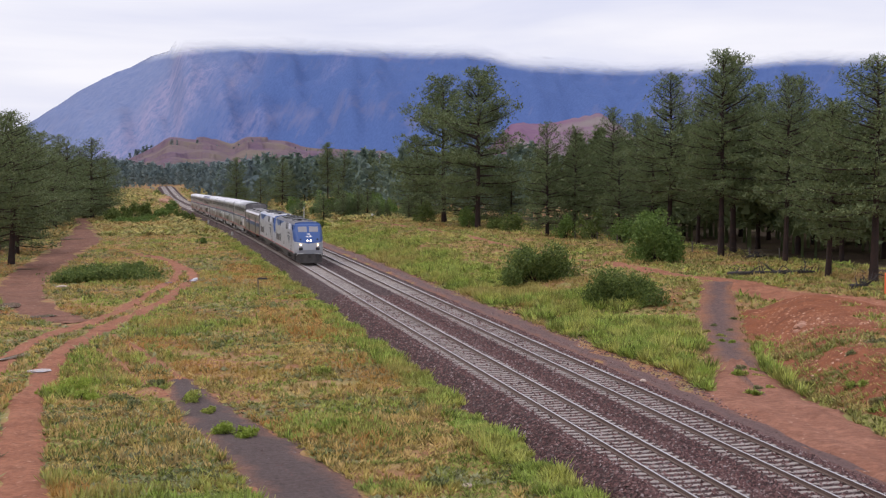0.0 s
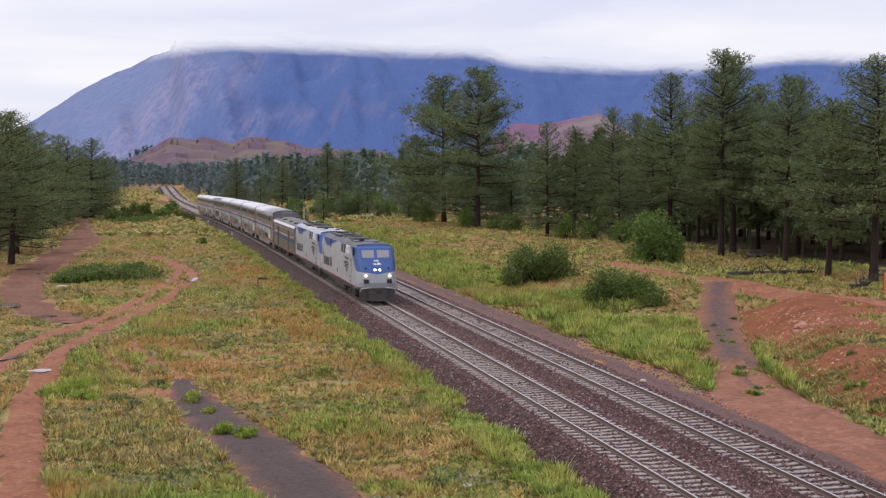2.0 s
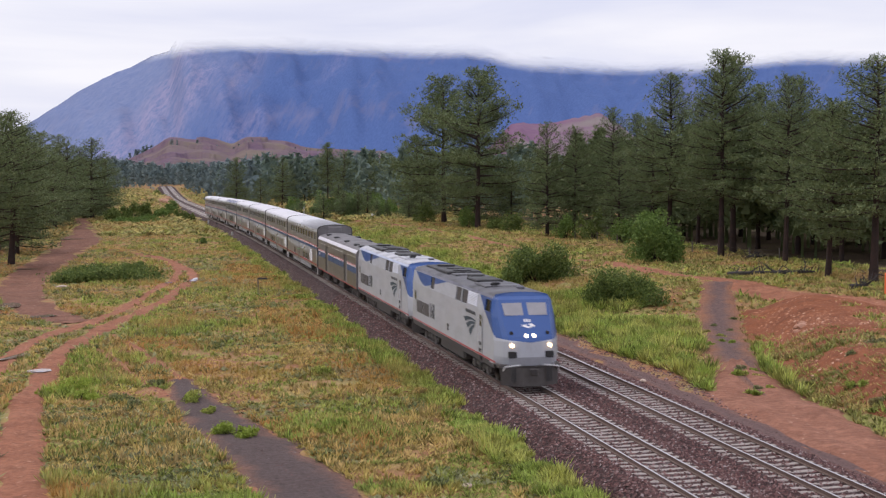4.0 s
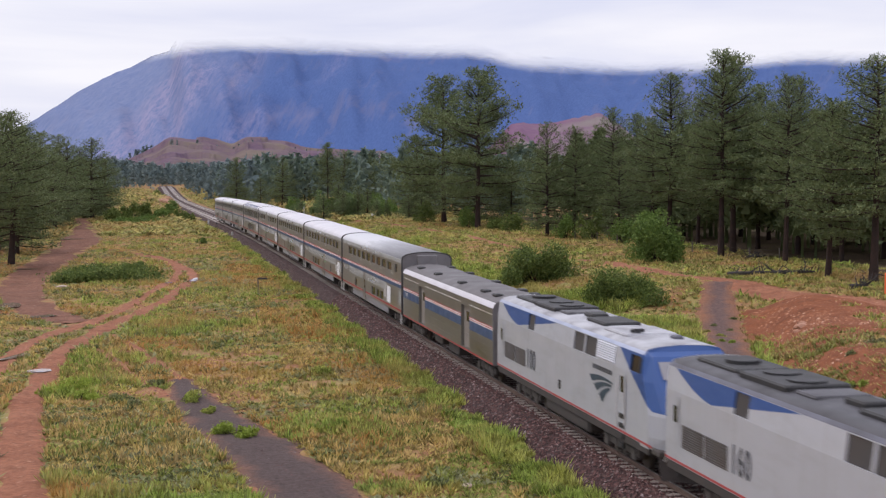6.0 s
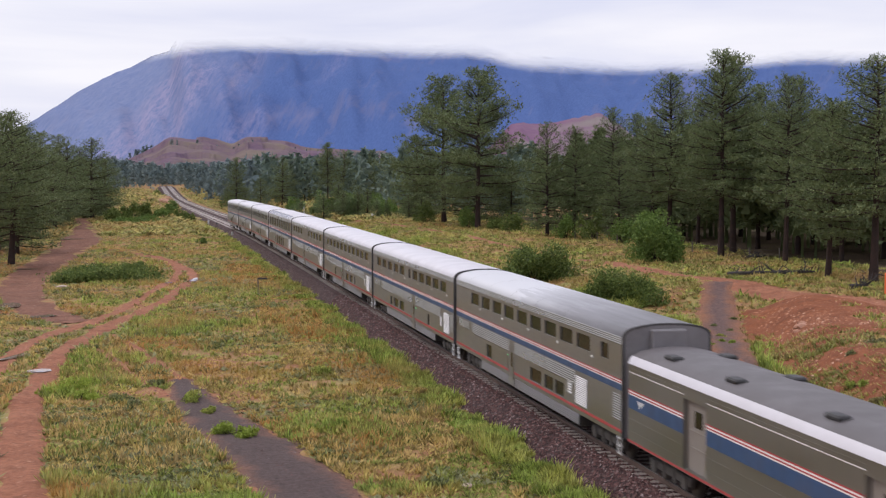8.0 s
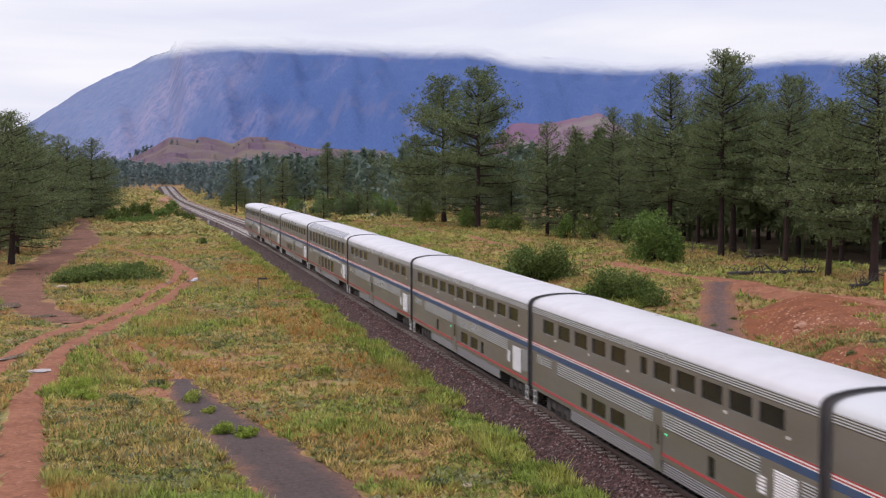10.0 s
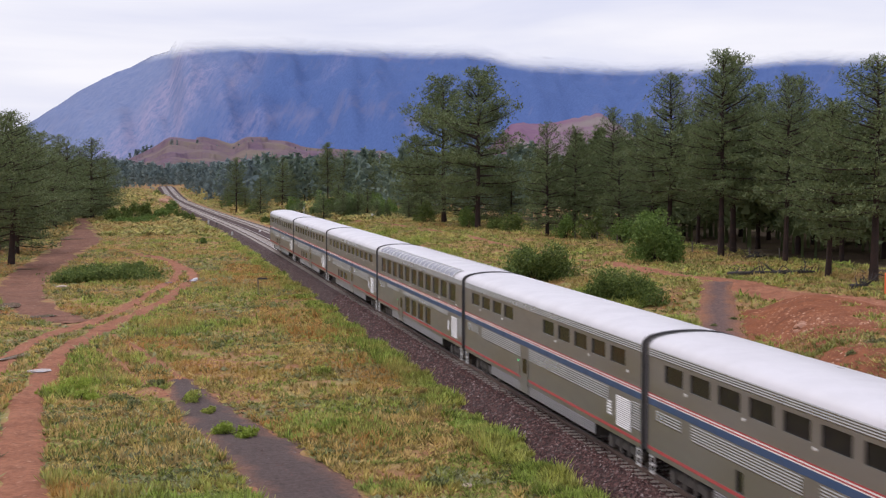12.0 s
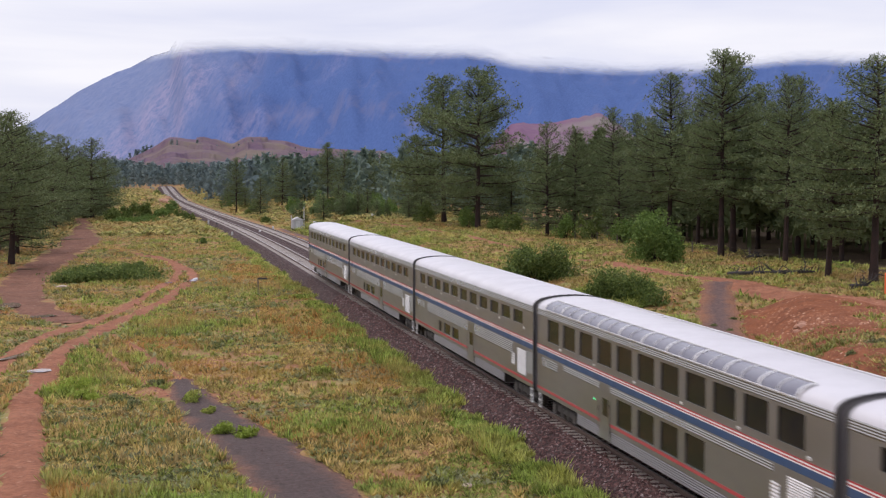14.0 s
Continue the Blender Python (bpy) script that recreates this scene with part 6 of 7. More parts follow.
left = lambda x, y: x < -2.9
right = lambda x, y: x > 9.2 + (vnoise(x * 0, y, 3.0) - 0.5) * 2.0
bank_red = lambda x, y: (x > np.interp(y, _ry, _rx) + 1.7) & (y < 94.5) & (x > 13.2) & (x < 31)
field("meadow_grass", 44000, (-34, -2.9), (41, 330), (0.10, 0.34), "meadow", "short green and yellow meadow grass on red soil", 1, left, k=6, width=0.03, power=1.55, patch=(3.0, 0.22))
field("weeds", 26000, (-34, -3.2), (41, 300), (0.10, 0.26), "weed", "low grey-green weeds scattered through the meadow", 2, left, k=7, spread=0.28, width=0.06, power=1.6, lean=0.9, patch=(5.0, 0.46))
field("dry_grass", 26000, (-32, -3.4), (41, 300), (0.16, 0.40), "dry", "dry yellow and orange grass tufts", 3, left, k=6, width=0.028, power=1.6, patch=(7.0, 0.43))
field("green_grass", 21000, (-22, -3.0), (41, 280), (0.22, 0.55), "lush", "bright green taller grass in patches", 4, left, k=7, width=0.026, power=1.6, patch=(6.0, 0.60))
field("trackside_grass", 8000, (-4.3, -2.6), (42, 330), (0.20, 0.50), "lush", "tall bright green grass along the ballast", 5, lambda x, y: x < -2.55, k=8, spread=0.32, width=0.03, power=1.5, patch=(2.6, 0.42))
field("bank_grass", 22000, (9.3, 19.5), (60, 260), (0.25, 0.75), "lush", "tall bright green grass on the bank beside the tracks", 6, lambda x, y: right(x, y) & ~bank_red(x, y) & (x < 14.5 + 5 * vnoise(x, y, 8)), k=9, spread=0.36, width=0.036, power=1.4, patch=(4.0, 0.36))
field("slope_grass", 56000, (9.0, 66), (48, 330), (0.12, 0.42), "slope", "mixed green and yellow grass beyond the tracks", 7, lambda x, y: right(x, y) & ~bank_red(x, y) & ((x < 41 + 4 * vnoise(x, y, 5.0)) | (y < 110)), k=6, spread=0.3, width=0.045, power=1.3, patch=(4.0, 0.13))
field("slope_dry_grass", 7500, (11, 66), (75, 300), (0.16, 0.42), "dry", "dry yellow grass along the forest edge", 8, lambda x, y: right(x, y) & ~bank_red(x, y) & ((x < 42) | (y < 110)), k=6, spread=0.28, power=1.2, patch=(7.0, 0.46))
field("orange_grass", 4500, (-8.0, -3.2), (88, 160), (0.14, 0.36), "rust", "rust-orange dry grass beside the ballast", 12, left, k=6, power=1.4, patch=(5.0, 0.43))
field("slope_green", 16000, (11, 46), (78, 320), (0.14, 0.36), "lush", "fresh green grass patches beyond the tracks", 13, lambda x, y: right(x, y) & ~bank_red(x, y), k=7, spread=0.3, width=0.05, power=1.3, patch=(9.0, 0.50))
far_ok = lambda x, y: ((x < -3.5) | (x > 9.2)) & (x < 40)
field("far_meadow", 11000, (-36, 36), (230, 690), (0.3, 0.7), "slope", "yellow-green grass of the distant meadow", 11, far_ok, k=6, spread=0.9, width=0.2, power=1.5, lean=0.7)
field("valley_grass", 6000, (8.8, 60), (420, 900), (0.4, 0.9), "slope", "yellow-green grass beside the falling line", 15, far_ok, k=5, spread=1.3, width=0.3, power=1.2, lean=0.7)
field("bank_weeds", 32000, (11, 33), (42, 92), (0.14, 0.38), "slope", "weeds growing on the red earth bank", 9, lambda x, y: bank_red(x, y) & (x < np.interp(y, _ry, _rx) + 3.2 + 6.0 * vnoise(x, y, 3.0) + 3.0 * (y < 72)) & (y < 69 + 14 * vnoise(x + 40, y, 4.0)), k=8, spread=0.25, width=0.045, power=1.3, lean=0.8, patch=(3.0, 0.29))
field("bank_green", 7000, (12, 33), (42, 92), (0.2, 0.45), "lush", "green grass at the foot of the red bank", 10, lambda x, y: bank_red(x, y) & ((x < np.interp(y, _ry, _rx) + 3.4) | (x > np.interp(y, _ry, _rx) + 8.5)), k=8, spread=0.3, width=0.035, power=1.3, patch=(3.0, 0.48))


def red_bank():
    """Bare red earth of the cut bank, a ragged skin over the slope."""
    xs, ys = np.arange(12, 33, 0.4), np.arange(44, 98, 0.4)
    X, Y = np.meshgrid(xs, ys, indexing="ij")
    X = X + (vnoise(X, Y, 0.7) - 0.5) * 0.5
    inside = bank_red(X, Y).astype(float)
    pad = np.pad(inside, 2, mode="edge")
    soft = sum(pad[a:a + X.shape[0], b:b + X.shape[1]] for a in range(5) for b in range(5)) / 25.0
    rough = (vnoise(X, Y, 0.9) - 0.5) * 0.24 + (vnoise(X + 7, Y, 2.6) - 0.5) * 0.18 + (vnoise(X, Y + 3, 0.5) - 0.5) * 0.1
    Z = ground_z(X, Y) + np.clip(soft - 0.45, -0.3, 0.55) * (0.34 + rough)
    v = np.stack([X, Y, Z], -1).reshape(-1, 3)
    nx, ny = X.shape
    i = (np.arange(nx - 1)[:, None] * ny + np.arange(ny - 1)[None, :])
    i = i[(soft > 0.12)[:-1, :-1]]
    ob = new("earth_bank", index_mesh("earth_bank", v, np.stack([i, i + ny, i + ny + 1, i + 1], 1), M["bank_dirt"], True))
    tagged(ob, "bare orange-red earth bank strewn with small stones", "earth bank", kind="structure")
    rs = np.random.RandomState(8)
    k = 19000
    x, y = rs.uniform(13, 32, k), rs.uniform(46, 96, k)
    keep = bank_red(x - 0.9, y) & bank_red(x + 0.9, y) & bank_red(x, y - 0.9) & bank_red(x, y + 0.9)
    pebbles("bank_pebbles", x[keep], y[keep], 0.03, 0.13, "red_stone", "small pale and red stones on the bank", rs, 0.17)
    keep[900:] = False
    pebbles("bank_gravel", x[keep] + 0.3, y[keep], 0.03, 0.15, "bank_stone", "loose pale stones on the earth bank", rs, 0.17)


def pebbles(name, x, y, lo, hi, mat, label, rs, lift=0.0):
    k = len(x)
    r = lo + (hi - lo) * rs.rand(k) ** 3
    b = np.array([(1, 0, 0), (0.3, 0.95, 0), (-0.8, 0.6, 0), (-0.8, -0.6, 0), (0.3, -0.95, 0), (0.1, 0.1, 0.75)])
    v = b[None] * (0.75 + 0.5 * rs.rand(k, 6, 3)) * r[:, None, None] + np.stack([x, y, ground_z(x, y) + lift - 0.01], -1)[:, None, :]
    f = (np.arange(k)[:, None, None] * 6 + np.array([(0, 1, 5), (1, 2, 5), (2, 3, 5), (3, 4, 5), (4, 0, 5)])[None]).reshape(-1, 3)
    tagged(new(name, index_mesh(name, v.reshape(-1, 3), f, M[mat])), label, "stones", kind="stuff")


def stone_mix(name, stops):
    n = N(name, 0.9, 0, 0.2)
    n.color(n.mix(n.math("MULTIPLY", n.noise(9.0, 4, 0.7), 0.5), n.ramp(n.island(), stops), (0.17, 0.075, 0.045)))
    return n.m


M["red_stone"] = stone_mix("red_stone", [(0.0, (0.11, 0.04, 0.025)), (0.5, (0.30, 0.125, 0.065)), (0.9, (0.42, 0.20, 0.115)), (1.0, (0.56, 0.38, 0.28))])
M["bank_stone"] = worn("bank_stone", (0.36, 0.19, 0.125), 0.9, dirt=(0.26, 0.12, 0.07), amount=0.6, scale=2)
M["pale_stone"] = worn("pale_stone", (0.45, 0.36, 0.30), 0.9, dirt=(0.28, 0.16, 0.11), amount=0.6, scale=2)
red_bank()
_rs = np.random.RandomState(12)
_px = np.concatenate([q[_rs.randint(0, len(q), 200), 0] + _rs.uniform(-0.9, 0.9, 200) for q in ROADS[:3]])
_rs = np.random.RandomState(12)
_py = np.concatenate([q[_rs.randint(0, len(q), 200), 1] + 0 * _rs.uniform(-0.9, 0.9, 200) for q in ROADS[:3]])
pebbles("road_pebbles", _px, _py, 0.02, 0.07, "pale_stone", "small pale stones on the dirt tracks", _rs, 0.02)

_rs = np.random.RandomState(14)
pebbles("verge_gravel", _rs.uniform(7.9, 10.4, 10000), 45 + 150 * _rs.rand(10000) ** 1.6, 0.025, 0.10, "stone", "dark gravel and red grit along the ballast edge", _rs, 0.02)
_qa = np.concatenate([ROADS[3], ROADS[5]])
_ri = _rs.randint(0, len(_qa), 6000)
pebbles("cinder_gravel", _qa[_ri, 0] + _rs.normal(size=6000) * 0.9, _qa[_ri, 1] + _rs.normal(size=6000) * 0.4, 0.015, 0.08, "stone", "loose dark cinder gravel on the tracks", _rs, 0.03)


def rock(x, y, r, seed, label, mat="pale_stone", flat=0.6):
    bm = bmesh.new()
    bmesh.ops.create_icosphere(bm, subdivisions=2, radius=r)
    for v in bm.verts:
        k = 1 + 0.45 * (noise.noise(v.co / r * 1.1 + Vector((seed, 0, 0))))
        v.co = Vector((v.co.x * k * 1.2, v.co.y * k, v.co.z * k * flat))
    me = bpy.data.meshes.new("rock")
    bm.to_mesh(me)
    bm.free()
    me.materials.append(M[mat])
    o = new("rock", me)
    o.location = (x, y, gz(x, y) + r * flat * 0.35)
    tagged(o, label, "rock", "rocks on the ground")


for i, (x, y, r) in enumerate([(22.0, 80.2, 0.45), (22.5, 80.9, 0.32), (21.3, 79.2, 0.3), (21.2, 78.0, 0.25), (22.9, 82.0, 0.28), (20.4, 76.4, 0.22), (23.6, 83.5, 0.2), (24.2, 81.0, 0.22), (19.6, 76.0, 0.2)]):
    rock(x, y, r, i * 3.1, "angular reddish rock lying on the earth bank", "bank_stone")
rock(-6.1, 48.6, 0.26, 41, "flat pale pinkish rock in the meadow", flat=0.35)
rock(7.55, 68.4, 0.16, 47, "small white rock on the ballast edge", flat=0.7)
rock(-23.9, 135.0, 0.5, 51, "flat pale boulder beside the low shrubs", flat=0.3)
for i, (x, y, r) in enumerate([(-8.2, 372, 1.6), (-9.4, 384, 1.9), (-8.8, 398, 1.7), (-7.6, 360, 1.2), (-10.2, 366, 1.4), (-7.2, 350, 0.9)]):
    rock(x, y, r, 60 + i, "red-brown boulder on the rocky mound by the tracks", "bank_stone", 0.7)


def shrub(x, y, w, d, h, n, mat, label, seed, leaf=0.16, name="shrub", group="shrubs on the meadow", lobes=9):
    """Stems and a crown of many small leaf sprays in uneven lobes."""
    rs = np.random.RandomState(seed)
    t = new(name)
    t.location = (x, y, gz(x, y))
    tagged(t, label, "shrub", group)
    cent = np.stack([rs.uniform(-0.36, 0.36, lobes) * w, rs.uniform(-0.36, 0.36, lobes) * d, h * rs.uniform(0.35, 0.72, lobes)], 1)
    cent[: lobes // 2, 2] *= 0.5
    cent[: lobes // 2, :2] *= 1.25
    cent[:, 2] *= (1 - 0.6 * ((cent[:, 0] / (w * 0.5)) ** 2)) * rs.uniform(0.75, 1.2, lobes)
    rad = rs.uniform(0.55, 1.2, lobes)
    bm = bmesh.new()
    for c_ in cent:
        cyl(bm, (c_[0] * 0.12, c_[1] * 0.12, -0.1), (c_[0] * 0.6, c_[1] * 0.6, c_[2] * 0.6), 0.03 + 0.012 * h, 0.02, 5, caps=False)
        cyl(bm, (c_[0] * 0.6, c_[1] * 0.6, c_[2] * 0.6), tuple(c_), 0.02, 0.008, 5, caps=False)
    part("woody_stem", bm, M["bark"], t)
    pick = rs.randint(0, lobes, n)
    dirs = rs.normal(size=(n, 3))
    dirs /= np.linalg.norm(dirs, axis=1)[:, None]
    rr = (0.3 + 0.9 * rs.rand(n) ** 0.7) * rad[pick] * np.where(rs.rand(n) < 0.14, 1.4, 1.0)
    p = cent[pick] + dirs * rr[:, None] * np.array([w * 0.2, d * 0.2, h * 0.3])
    p[:, 2] = np.abs(p[:, 2])
    a, b = tufts(p, np.full(n, leaf), 3, rs, 0.28)
    qv = np.stack([a[:, 0], a[:, 1], a[:, 2], b[:, 2]], 1).reshape(-1, 3)
    part("foliage", index_mesh("foliage", qv, np.arange(len(a) * 4).reshape(-1, 4), M[mat]), None, t)
    return t


M["young"] = foliage("young_needles", (0.09, 0.14, 0.06), (0.17, 0.24, 0.09), (0.26, 0.33, 0.13))
shrub(16.2, 118.4, 6.6, 5.4, 3.7, 6500, "leaves_dark", "broad dark green juniper shrub on the grassy bank", 101, 0.2, lobes=14)
shrub(30.0, 127.0, 5.2, 4.6, 5.2, 5600, "leaves", "round leafy light green shrub by the dirt road", 102, 0.2, lobes=14)
shrub(17.2, 99.4, 5.8, 4.6, 2.9, 5200, "leaves_dark", "low dark green shrub on the bank top", 103, 0.18, lobes=12)
shrub(-20.8, 141.0, 9.0, 5.2, 1.7, 5200, "leaves_dark", "wide low dark shrub patch inside the road loop", 104, 0.2, lobes=20)
shrub(-16.8, 146.0, 4.2, 3.6, 1.7, 1800, "leaves_dark", "low dark shrub at the end of the patch", 105, 0.2)
shrub(-8.2, 206.5, 1.2, 1.2, 1.2, 500, "leaves", "small round green bush in the grass", 106, 0.14)
for i, (x, y, w, h, m) in enumerate([(-19.6, 298, 3.6, 3.4, "leaves_dark"), (-17.4, 300, 3.4, 3.8, "leaves_dark"), (-15.0, 302, 3.4, 3.6, "leaves_dark"), (-21.8, 294, 3.2, 3.0, "leaves_dark"), (-19.0, 284, 6.0, 1.6, "leaves"), (-15.0, 282, 6.0, 1.6, "leaves"), (-11.5, 300, 4.0, 1.8, "leaves"), (-10.2, 322, 3.4, 2.6, "leaves"), (-8.6, 345, 3.2, 2.4, "leaves"), (-7.4, 325, 3.2, 2.0, "leaves_dark"), (-6.4, 312, 3.0, 1.8, "leaves_dark"), (-7.8, 378, 3.4, 2.8, "leaves"), (-8.6, 420, 4.0, 3.0, "leaves_dark"), (-10.2, 470, 4.4, 3.6, "leaves_dark")]):
    shrub(x, y, w, w * 0.9, h, 520, m, "bushy green shrub near the rocky mound", 120 + i, 0.34, group="shrubs by the mound")
for i, (x, y, w, h) in enumerate([(11.5, 470, 5, 5.5), (13.0, 450, 5, 6.5), (14.5, 390, 3.6, 3.6), (12.5, 380, 3.0, 2.6), (14.0, 500, 6, 6), (9.8, 300, 3.0, 1.8), (13.4, 245, 1.8, 1.6), (35.0, 172, 3.0, 3.2), (37.2, 168, 3.4, 3.8), (33.0, 190, 3.2, 3.0), (30.5, 206, 3.4, 3.2), (27.8, 226, 3.4, 3.8), (31.8, 196, 2.4, 1.8), (38.6, 160, 3.6, 3.6)]):
    shrub(x, y, w, w * 0.9, h, 650, "leaves" if i % 3 == 1 else "leaves_dark", "leafy green shrub at the foot of the pines", 150 + i, 0.26, group="shrubs under the pines")
for i, (x, y, w, h, m) in enumerate([(-20.4, 72.6, 1.7, 0.85, "lime"), (-19.6, 74.0, 1.5, 0.6, "lime"), (-21.2, 71.0, 1.7, 0.55, "lime"), (-20.0, 69.6, 1.5, 0.45, "lime"), (-13.7, 59.6, 1.4, 0.5, "lime"), (-12.9, 58.6, 1.1, 0.4, "lime"), (-15.0, 68.4, 1.3, 0.6, "lush"), (-14.2, 65.6, 0.6, 0.3, "lush"), (-18.2, 68.6, 1.4, 0.4, "weed"), (-17.6, 67.4, 0.9, 0.35, "weed"), (-4.3, 67.2, 1.0, 0.55, "dry"), (-16.4, 74.0, 0.9, 0.35, "weed"), (-9.0, 60.0, 0.9, 0.35, "lush"), (-7.8, 75.0, 1.2, 0.6, "lush"), (17.6, 66.0, 0.9, 0.5, "weed"), (20.6, 68.6, 1.0, 0.6, "weed"), (15.0, 60.0, 1.0, 0.5, "lush"), (13.8, 56.4, 0.8, 0.4, "weed"), (12.6, 68.0, 0.9, 0.5, "lush"), (11.0, 63.0, 0.7, 0.35, "lush")]):
    shrub(x, y, w, w, h, 420, m, "small rounded clump of weeds on bare soil", 180 + i, 0.11, name="weed_clump", group="weed clumps", lobes=6)

_rq = ROADS[5]
for i in range(14):
    _a = random.Random(500 + i)
    _p = _rq[int(len(_rq) * _a.uniform(0.05, 0.85))]
    shrub(_p[0] + _a.gauss(0.1, 0.35) * _p[2], _p[1], _a.uniform(0.4, 0.8), 0.6, _a.uniform(0.12, 0.3), 160, "lush" if i % 3 else "weed", "small grass tuft growing on the rutted ramp", 510 + i, 0.12, name="grass_tuft", group="grass tufts on the ramp", lobes=5)
for i in range(22):
    _a = random.Random(400 + i)
    shrub(_a.uniform(16.5, 36.0), _a.uniform(262, 330), 2.6 + _a.random(), 2.6, _a.uniform(2.6, 4.8), 420, "leaves" if i % 2 else "young", "young bushy light green pine in the open meadow", 420 + i, 0.36, name="young_pine", group="young pines in the meadow")

# ---------------------------------------------------------------- small things
M["dead_wood"] = worn("weathered_dead_wood", (0.035, 0.03, 0.03), 0.9, dirt=(0.09, 0.08, 0.075), amount=0.5, scale=2, bump=0.5)
M["hut"] = worn("grey_hut_paint", (0.46, 0.45, 0.46), 0.6, dirt=(0.3, 0.27, 0.25), amount=0.4, scale=1)
M["orange"] = worn("orange_marker", (0.65, 0.13, 0.04), 0.5, amount=0.2)
M["post_wood"] = worn("fence_post_wood", (0.11, 0.095, 0.085), 0.9, amount=0.5, scale=3)


def dead_tree(x, y, length, turn, seed, label):
    rs = random.Random(seed)
    t = new("fallen_tree")
    t.matrix_world = pose(x, y, gz(x, y), 0, 0, turn)
    tagged(t, label, "fallen tree", "fallen trees")
    bm = bmesh.new()
    p = Vector((-length / 2, 0, 0.22))
    pts = [p]
    for i in range(6):
        p = p + Vector((length / 6, rs.uniform(-0.15, 0.15), rs.uniform(-0.02, 0.06)))
        pts.append(p)
    for i in range(6):
        cyl(bm, pts[i], pts[i + 1], 0.22 - 0.025 * i, 0.2 - 0.025 * i, 7)
    part("trunk", bm, M["dead_wood"], t)
    for i in range(11):
        bm = bmesh.new()
        q = pts[rs.randint(1, 6)] + Vector((rs.uniform(-0.4, 0.4), 0, 0))
        d = Vector((rs.uniform(-0.7, 0.7), rs.uniform(-0.9, 0.9), rs.uniform(0.1, 0.75)))
        e = q + d * rs.uniform(0.6, 1.3)
        cyl(bm, q, e, 0.055, 0.03, 5)
        for _ in range(2):
            cyl(bm, e, e + Vector((rs.uniform(-0.5, 0.5), rs.uniform(-0.5, 0.5), rs.uniform(-0.1, 0.5))), 0.028, 0.01, 4)
        part("branch", bm, M["dead_wood"], t)


dead_tree(33.0, 111.9, 4.6, 4, 1, "fallen dead pine with bare grey branches")
dead_tree(36.2, 110.6, 3.4, -8, 2, "fallen dead pine with bare grey branches")
dead_tree(34.8, 97.4, 1.8, 20, 3, "short charred log in the grass")
dead_tree(42.0, 131.0, 2.6, 30, 4, "fallen branch under the pines")


def signal_hut():
    t = new("signal_hut")
    x, y = 10.5, 252.0
    t.location = (x, y, gz(x, y))
    tagged(t, "small grey trackside equipment hut with pitched roof", "hut")
    bm = bmesh.new()
    box(bm, -0.9, 0.9, -0.9, 0.9, 0.0, 1.9, 0.03)
    part("body", bm, M["hut"], t)
    bm = bmesh.new()
    v = [bm.verts.new(p) for p in ((-1.0, -1.0, 1.9), (1.0, -1.0, 1.9), (1.0, 1.0, 1.9), (-1.0, 1.0, 1.9), (0, -1.0, 2.35), (0, 1.0, 2.35))]
    for q in ((0, 1, 4), (2, 3, 5), (1, 2, 5, 4), (3, 0, 4, 5), (3, 2, 1, 0)):
        bm.faces.new([v[i] for i in q])
    part("roof", bm, M["louvre"], t, "pale pitched metal roof")
    bm = bmesh.new()
    box(bm, -0.35, 0.35, -0.94, -0.9, 0.1, 1.7, 0.01)
    part("door", bm, M["louvre"], t)
    for a, h in ((-1.05, 2.7), (1.15, 4.1)):
        bm = bmesh.new()
        cyl(bm, (a, 0, 0), (a, 0, h), 0.08, 0.06, 8)
        part("mast", bm, M["louvre"], t, "slim pale antenna mast")


signal_hut()


def small_post(name, x, y, h, w, mat, label, cat, cap=None):
    t = new(name)
    t.location = (x, y, gz(x, y) if not -2.8 < x < 7.5 else float(dip(y)) - 0.6)
    tagged(t, label, cat)
    bm = bmesh.new()
    box(bm, -w / 2, w / 2, -w / 2, w / 2, -0.2, h, w * 0.12)
    part("post", bm, M[mat], t)
    if cap:
        bm = bmesh.new()
        box(bm, cap[0], cap[1], -0.12, 0.12, h - cap[2], h + 0.04, 0.03)
        part("head", bm, M[cap[3]], t)


small_post("marker_post", -7.1, 124.0, 1.35, 0.09, "post_wood", "short wooden post with a dark bent head", "post", (-0.05, 0.8, 0.1, "dead_wood"))
small_post("relay_box", 13.4, 250.0, 1.1, 0.12, "louvre", "small white relay box on a post", "relay box", (-0.35, 0.35, 0.5, "white"))
small_post("relay_box", 24.0, 252.8, 0.7, 0.5, "white", "small white box standing in the meadow", "relay box")
small_post("relay_box", 25.2, 253.6, 0.9, 0.4, "black", "small dark box standing in the meadow", "relay box")
small_post("marker_post", -2.9, 262.0, 1.5, 0.10, "black", "thin dark trackside marker post", "post", (-0.12, 0.12, 0.25, "black"))
small_post("marker_post", -2.5, 300.0, 0.7, 0.35, "louvre", "white trackside marker box", "post")
small_post("marker_post", -2.2, 231.0, 0.5, 0.3, "louvre", "white trackside marker box", "post")
small_post("marker_post", 2.6, 236.0, 0.5, 0.34, "louvre", "white marker box between the tracks", "post")
small_post("marker_post", 6.4, 254.0, 0.6, 0.34, "louvre", "white marker box at the ballast edge", "post")
small_post("orange_marker", 34.7, 93.0, 1.55, 0.3, "orange", "bright orange roadside marker", "marker")
for i in range(9):
    x, y = 35.0 + i * 0.9 + (i % 2) * 0.2, 168.0 - i * 5.2
    small_post("fence_post", x, y, 1.15, 0.09, "post_wood", "thin dark fence post along the forest", "fence post")


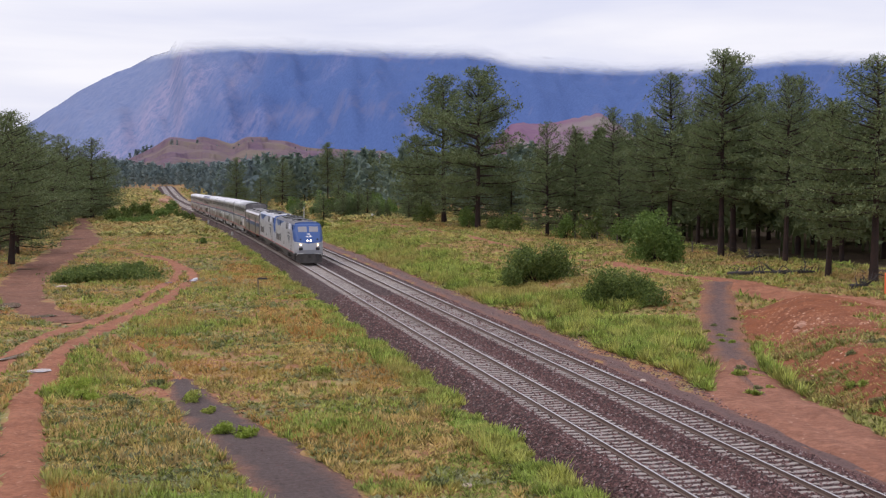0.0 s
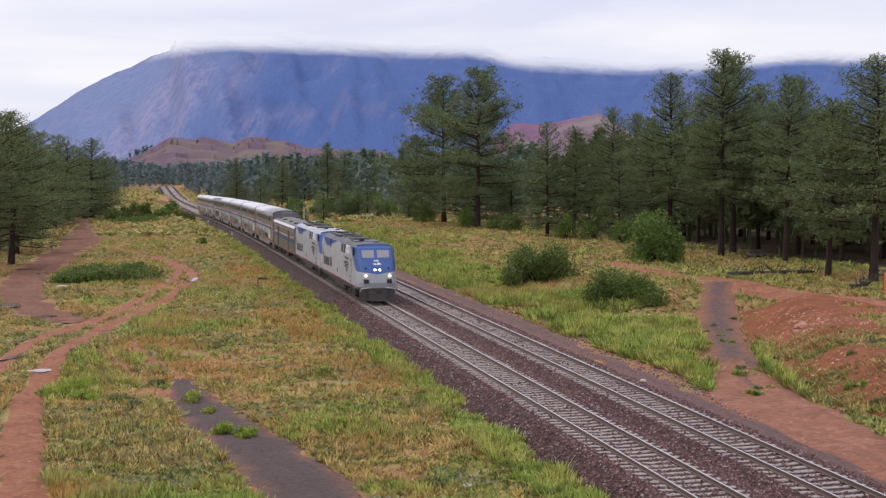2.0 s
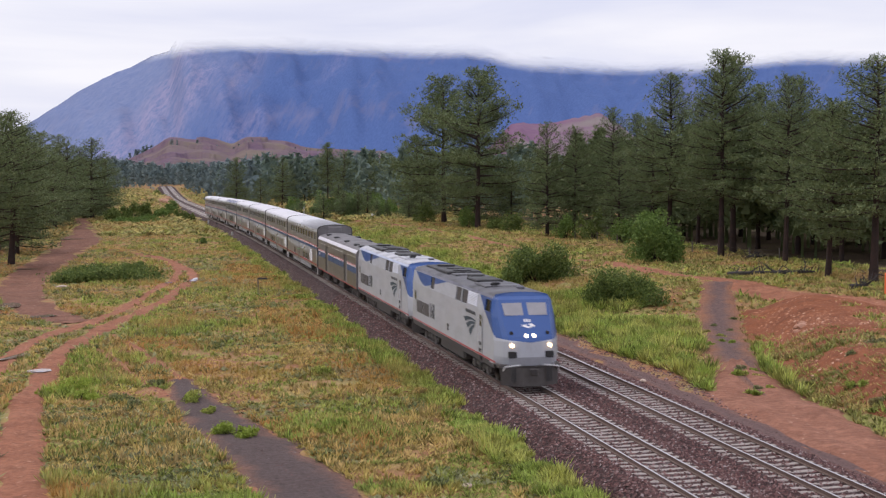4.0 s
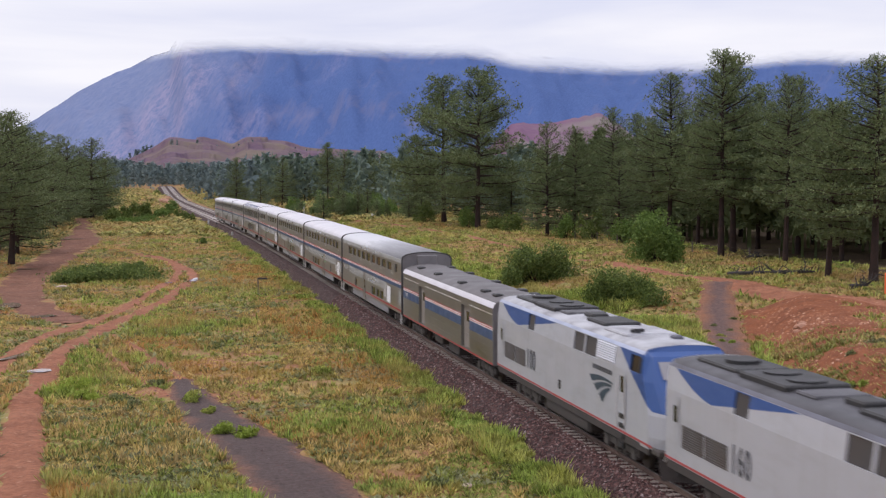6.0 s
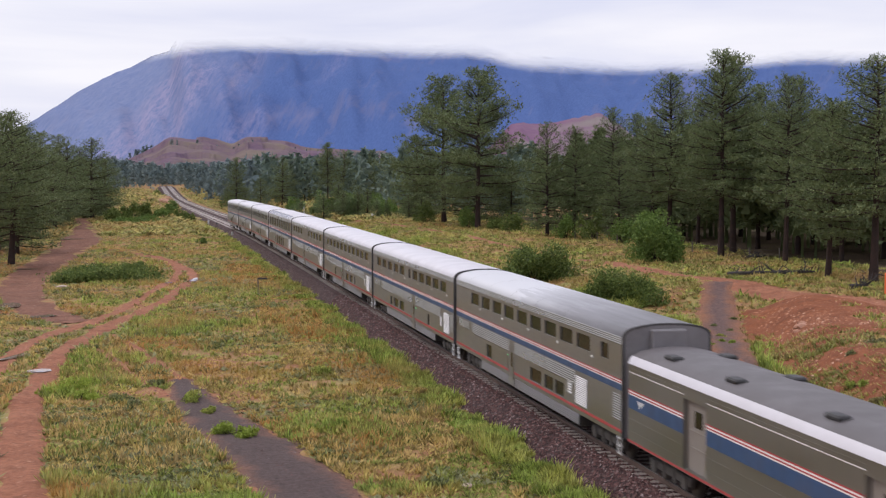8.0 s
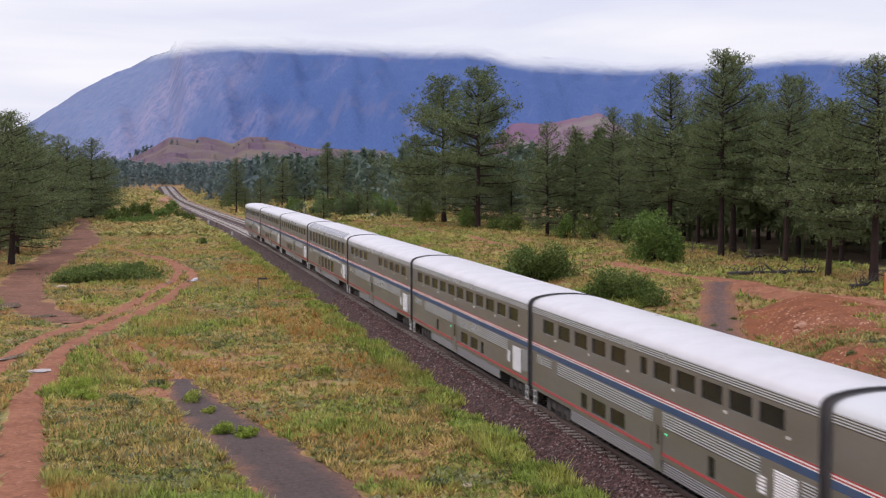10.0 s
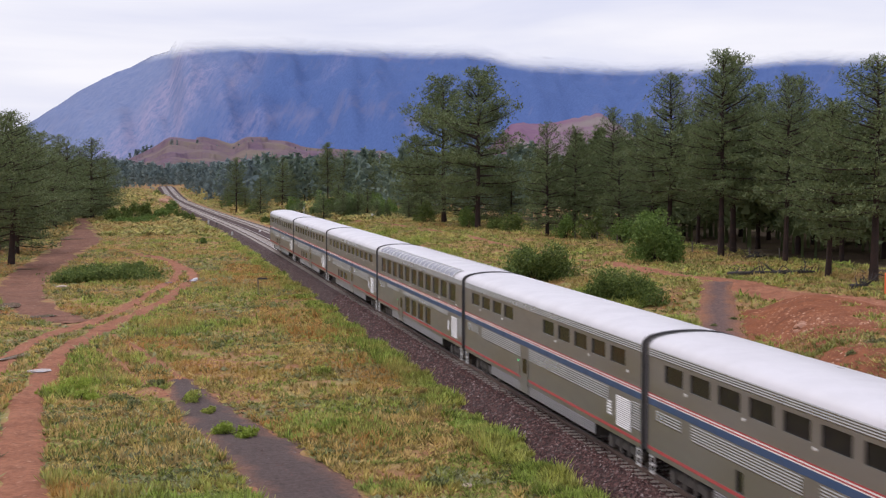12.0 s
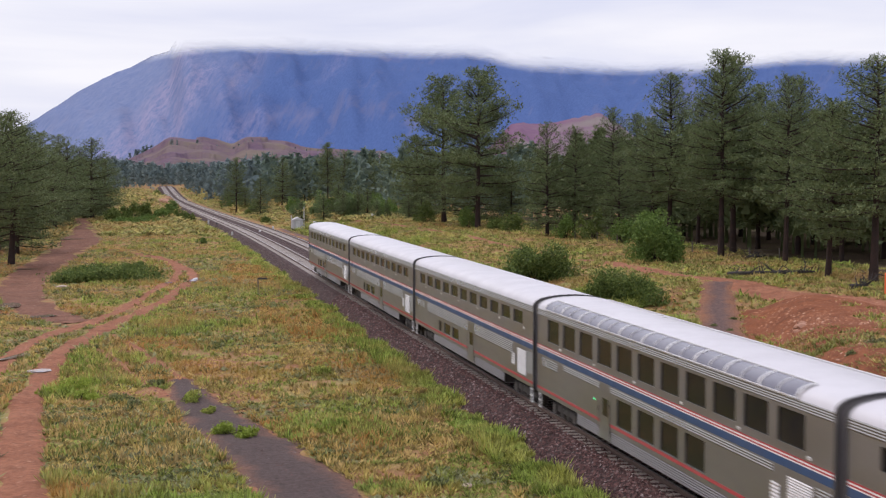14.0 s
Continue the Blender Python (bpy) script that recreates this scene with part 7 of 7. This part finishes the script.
def wire():
    t = new("wire_fence")
    tagged(t, "thin wires strung along the forest fence", "fence")
    for h in (0.55, 0.95):
        bm = bmesh.new()
        for i in range(8):
            p = [(35.0 + j * 0.9 + (j % 2) * 0.2, 168.0 - j * 5.2) for j in (i, i + 1)]
            cyl(bm, (*p[0], gz(*p[0]) + h), (*p[1], gz(*p[1]) + h), 0.008, seg=4, caps=False)
        part("wire", bm, M["post_wood"], t)


wire()


def puddle(x, y, a, b, turn, seed):
    n = N("puddle_water", 0.03, 0, 0.5) if "water" not in M else None
    if n:
        n.color(n.ramp(n.noise(1.5, 3), [(0.3, (0.19, 0.13, 0.105)), (0.7, (0.25, 0.175, 0.145))]))
        M["water"] = n.m
    rs = random.Random(seed)
    bm = bmesh.new()
    ring = []
    for i in range(22):
        t = i / 22 * 6.283
        k = 1 + rs.uniform(-0.16, 0.16)
        ring.append(bm.verts.new((math.cos(t) * a * k, math.sin(t) * b * k, 0)))
    mid = bm.verts.new((0, 0, 0))
    for i in range(22):
        bm.faces.new((mid, ring[i], ring[(i + 1) % 22]))
    ca, sa = math.cos(radians(turn)), math.sin(radians(turn))
    base = gz(x, y)
    for v in bm.verts:
        v.co.z = gz(x + ca * v.co.x - sa * v.co.y, y + sa * v.co.x + ca * v.co.y) - base
    me = bpy.data.meshes.new("puddle")
    bm.to_mesh(me)
    bm.free()
    me.materials.append(M["water"])
    o = new("puddle", me)
    o.matrix_world = pose(x, y, base + 0.115, 0, 0, turn)
    tagged(o, "shallow rain puddle reflecting the pale sky", "puddle", "rain puddles", kind="structure")


for i, (x, y, a, b, t) in enumerate([(-12.2, 139.6, 3.4, 0.42, 78), (-14.2, 136.6, 1.4, 0.38, 74), (-24.1, 85.6, 2.4, 0.34, 62), (-22.6, 79.8, 0.8, 0.5, 20), (-24.6, 109.0, 1.6, 1.4, 5), (-27.0, 117.0, 0.8, 1.6, 5), (-26.6, 219.6, 2.0, 1.0, 10), (-28.6, 158.0, 1.6, 0.6, 5)]):
    puddle(x, y, a, b, t, i)


# ---------------------------------------------------------------- motion of the train
def head(t):
    """The front of the train along the track at t seconds; it slows very slightly."""
    return 142.739 - 20.3275 * t + 0.07005 * (t - 7.0) ** 2


def motions():
    for car, off, ln in CARS:
        rows = []
        for k in range(57):
            f = head(k / 4) + off
            zf, zr = float(dip(f + 3)), float(dip(f + ln - 3))
            tilt = math.atan2(zr - zf, ln - 6)
            rows.append((k / 4, pose(0, f, zf - 3 * math.sin(tilt), math.degrees(tilt))))
        walk(car, rows)
    for wheel, y, r in WHEELS:
        walk(wheel, [(k / FPS, pose(0, y, r, math.degrees((head(0) - head(k / FPS)) / r))) for k in range(14 * FPS + 1)])


motions()
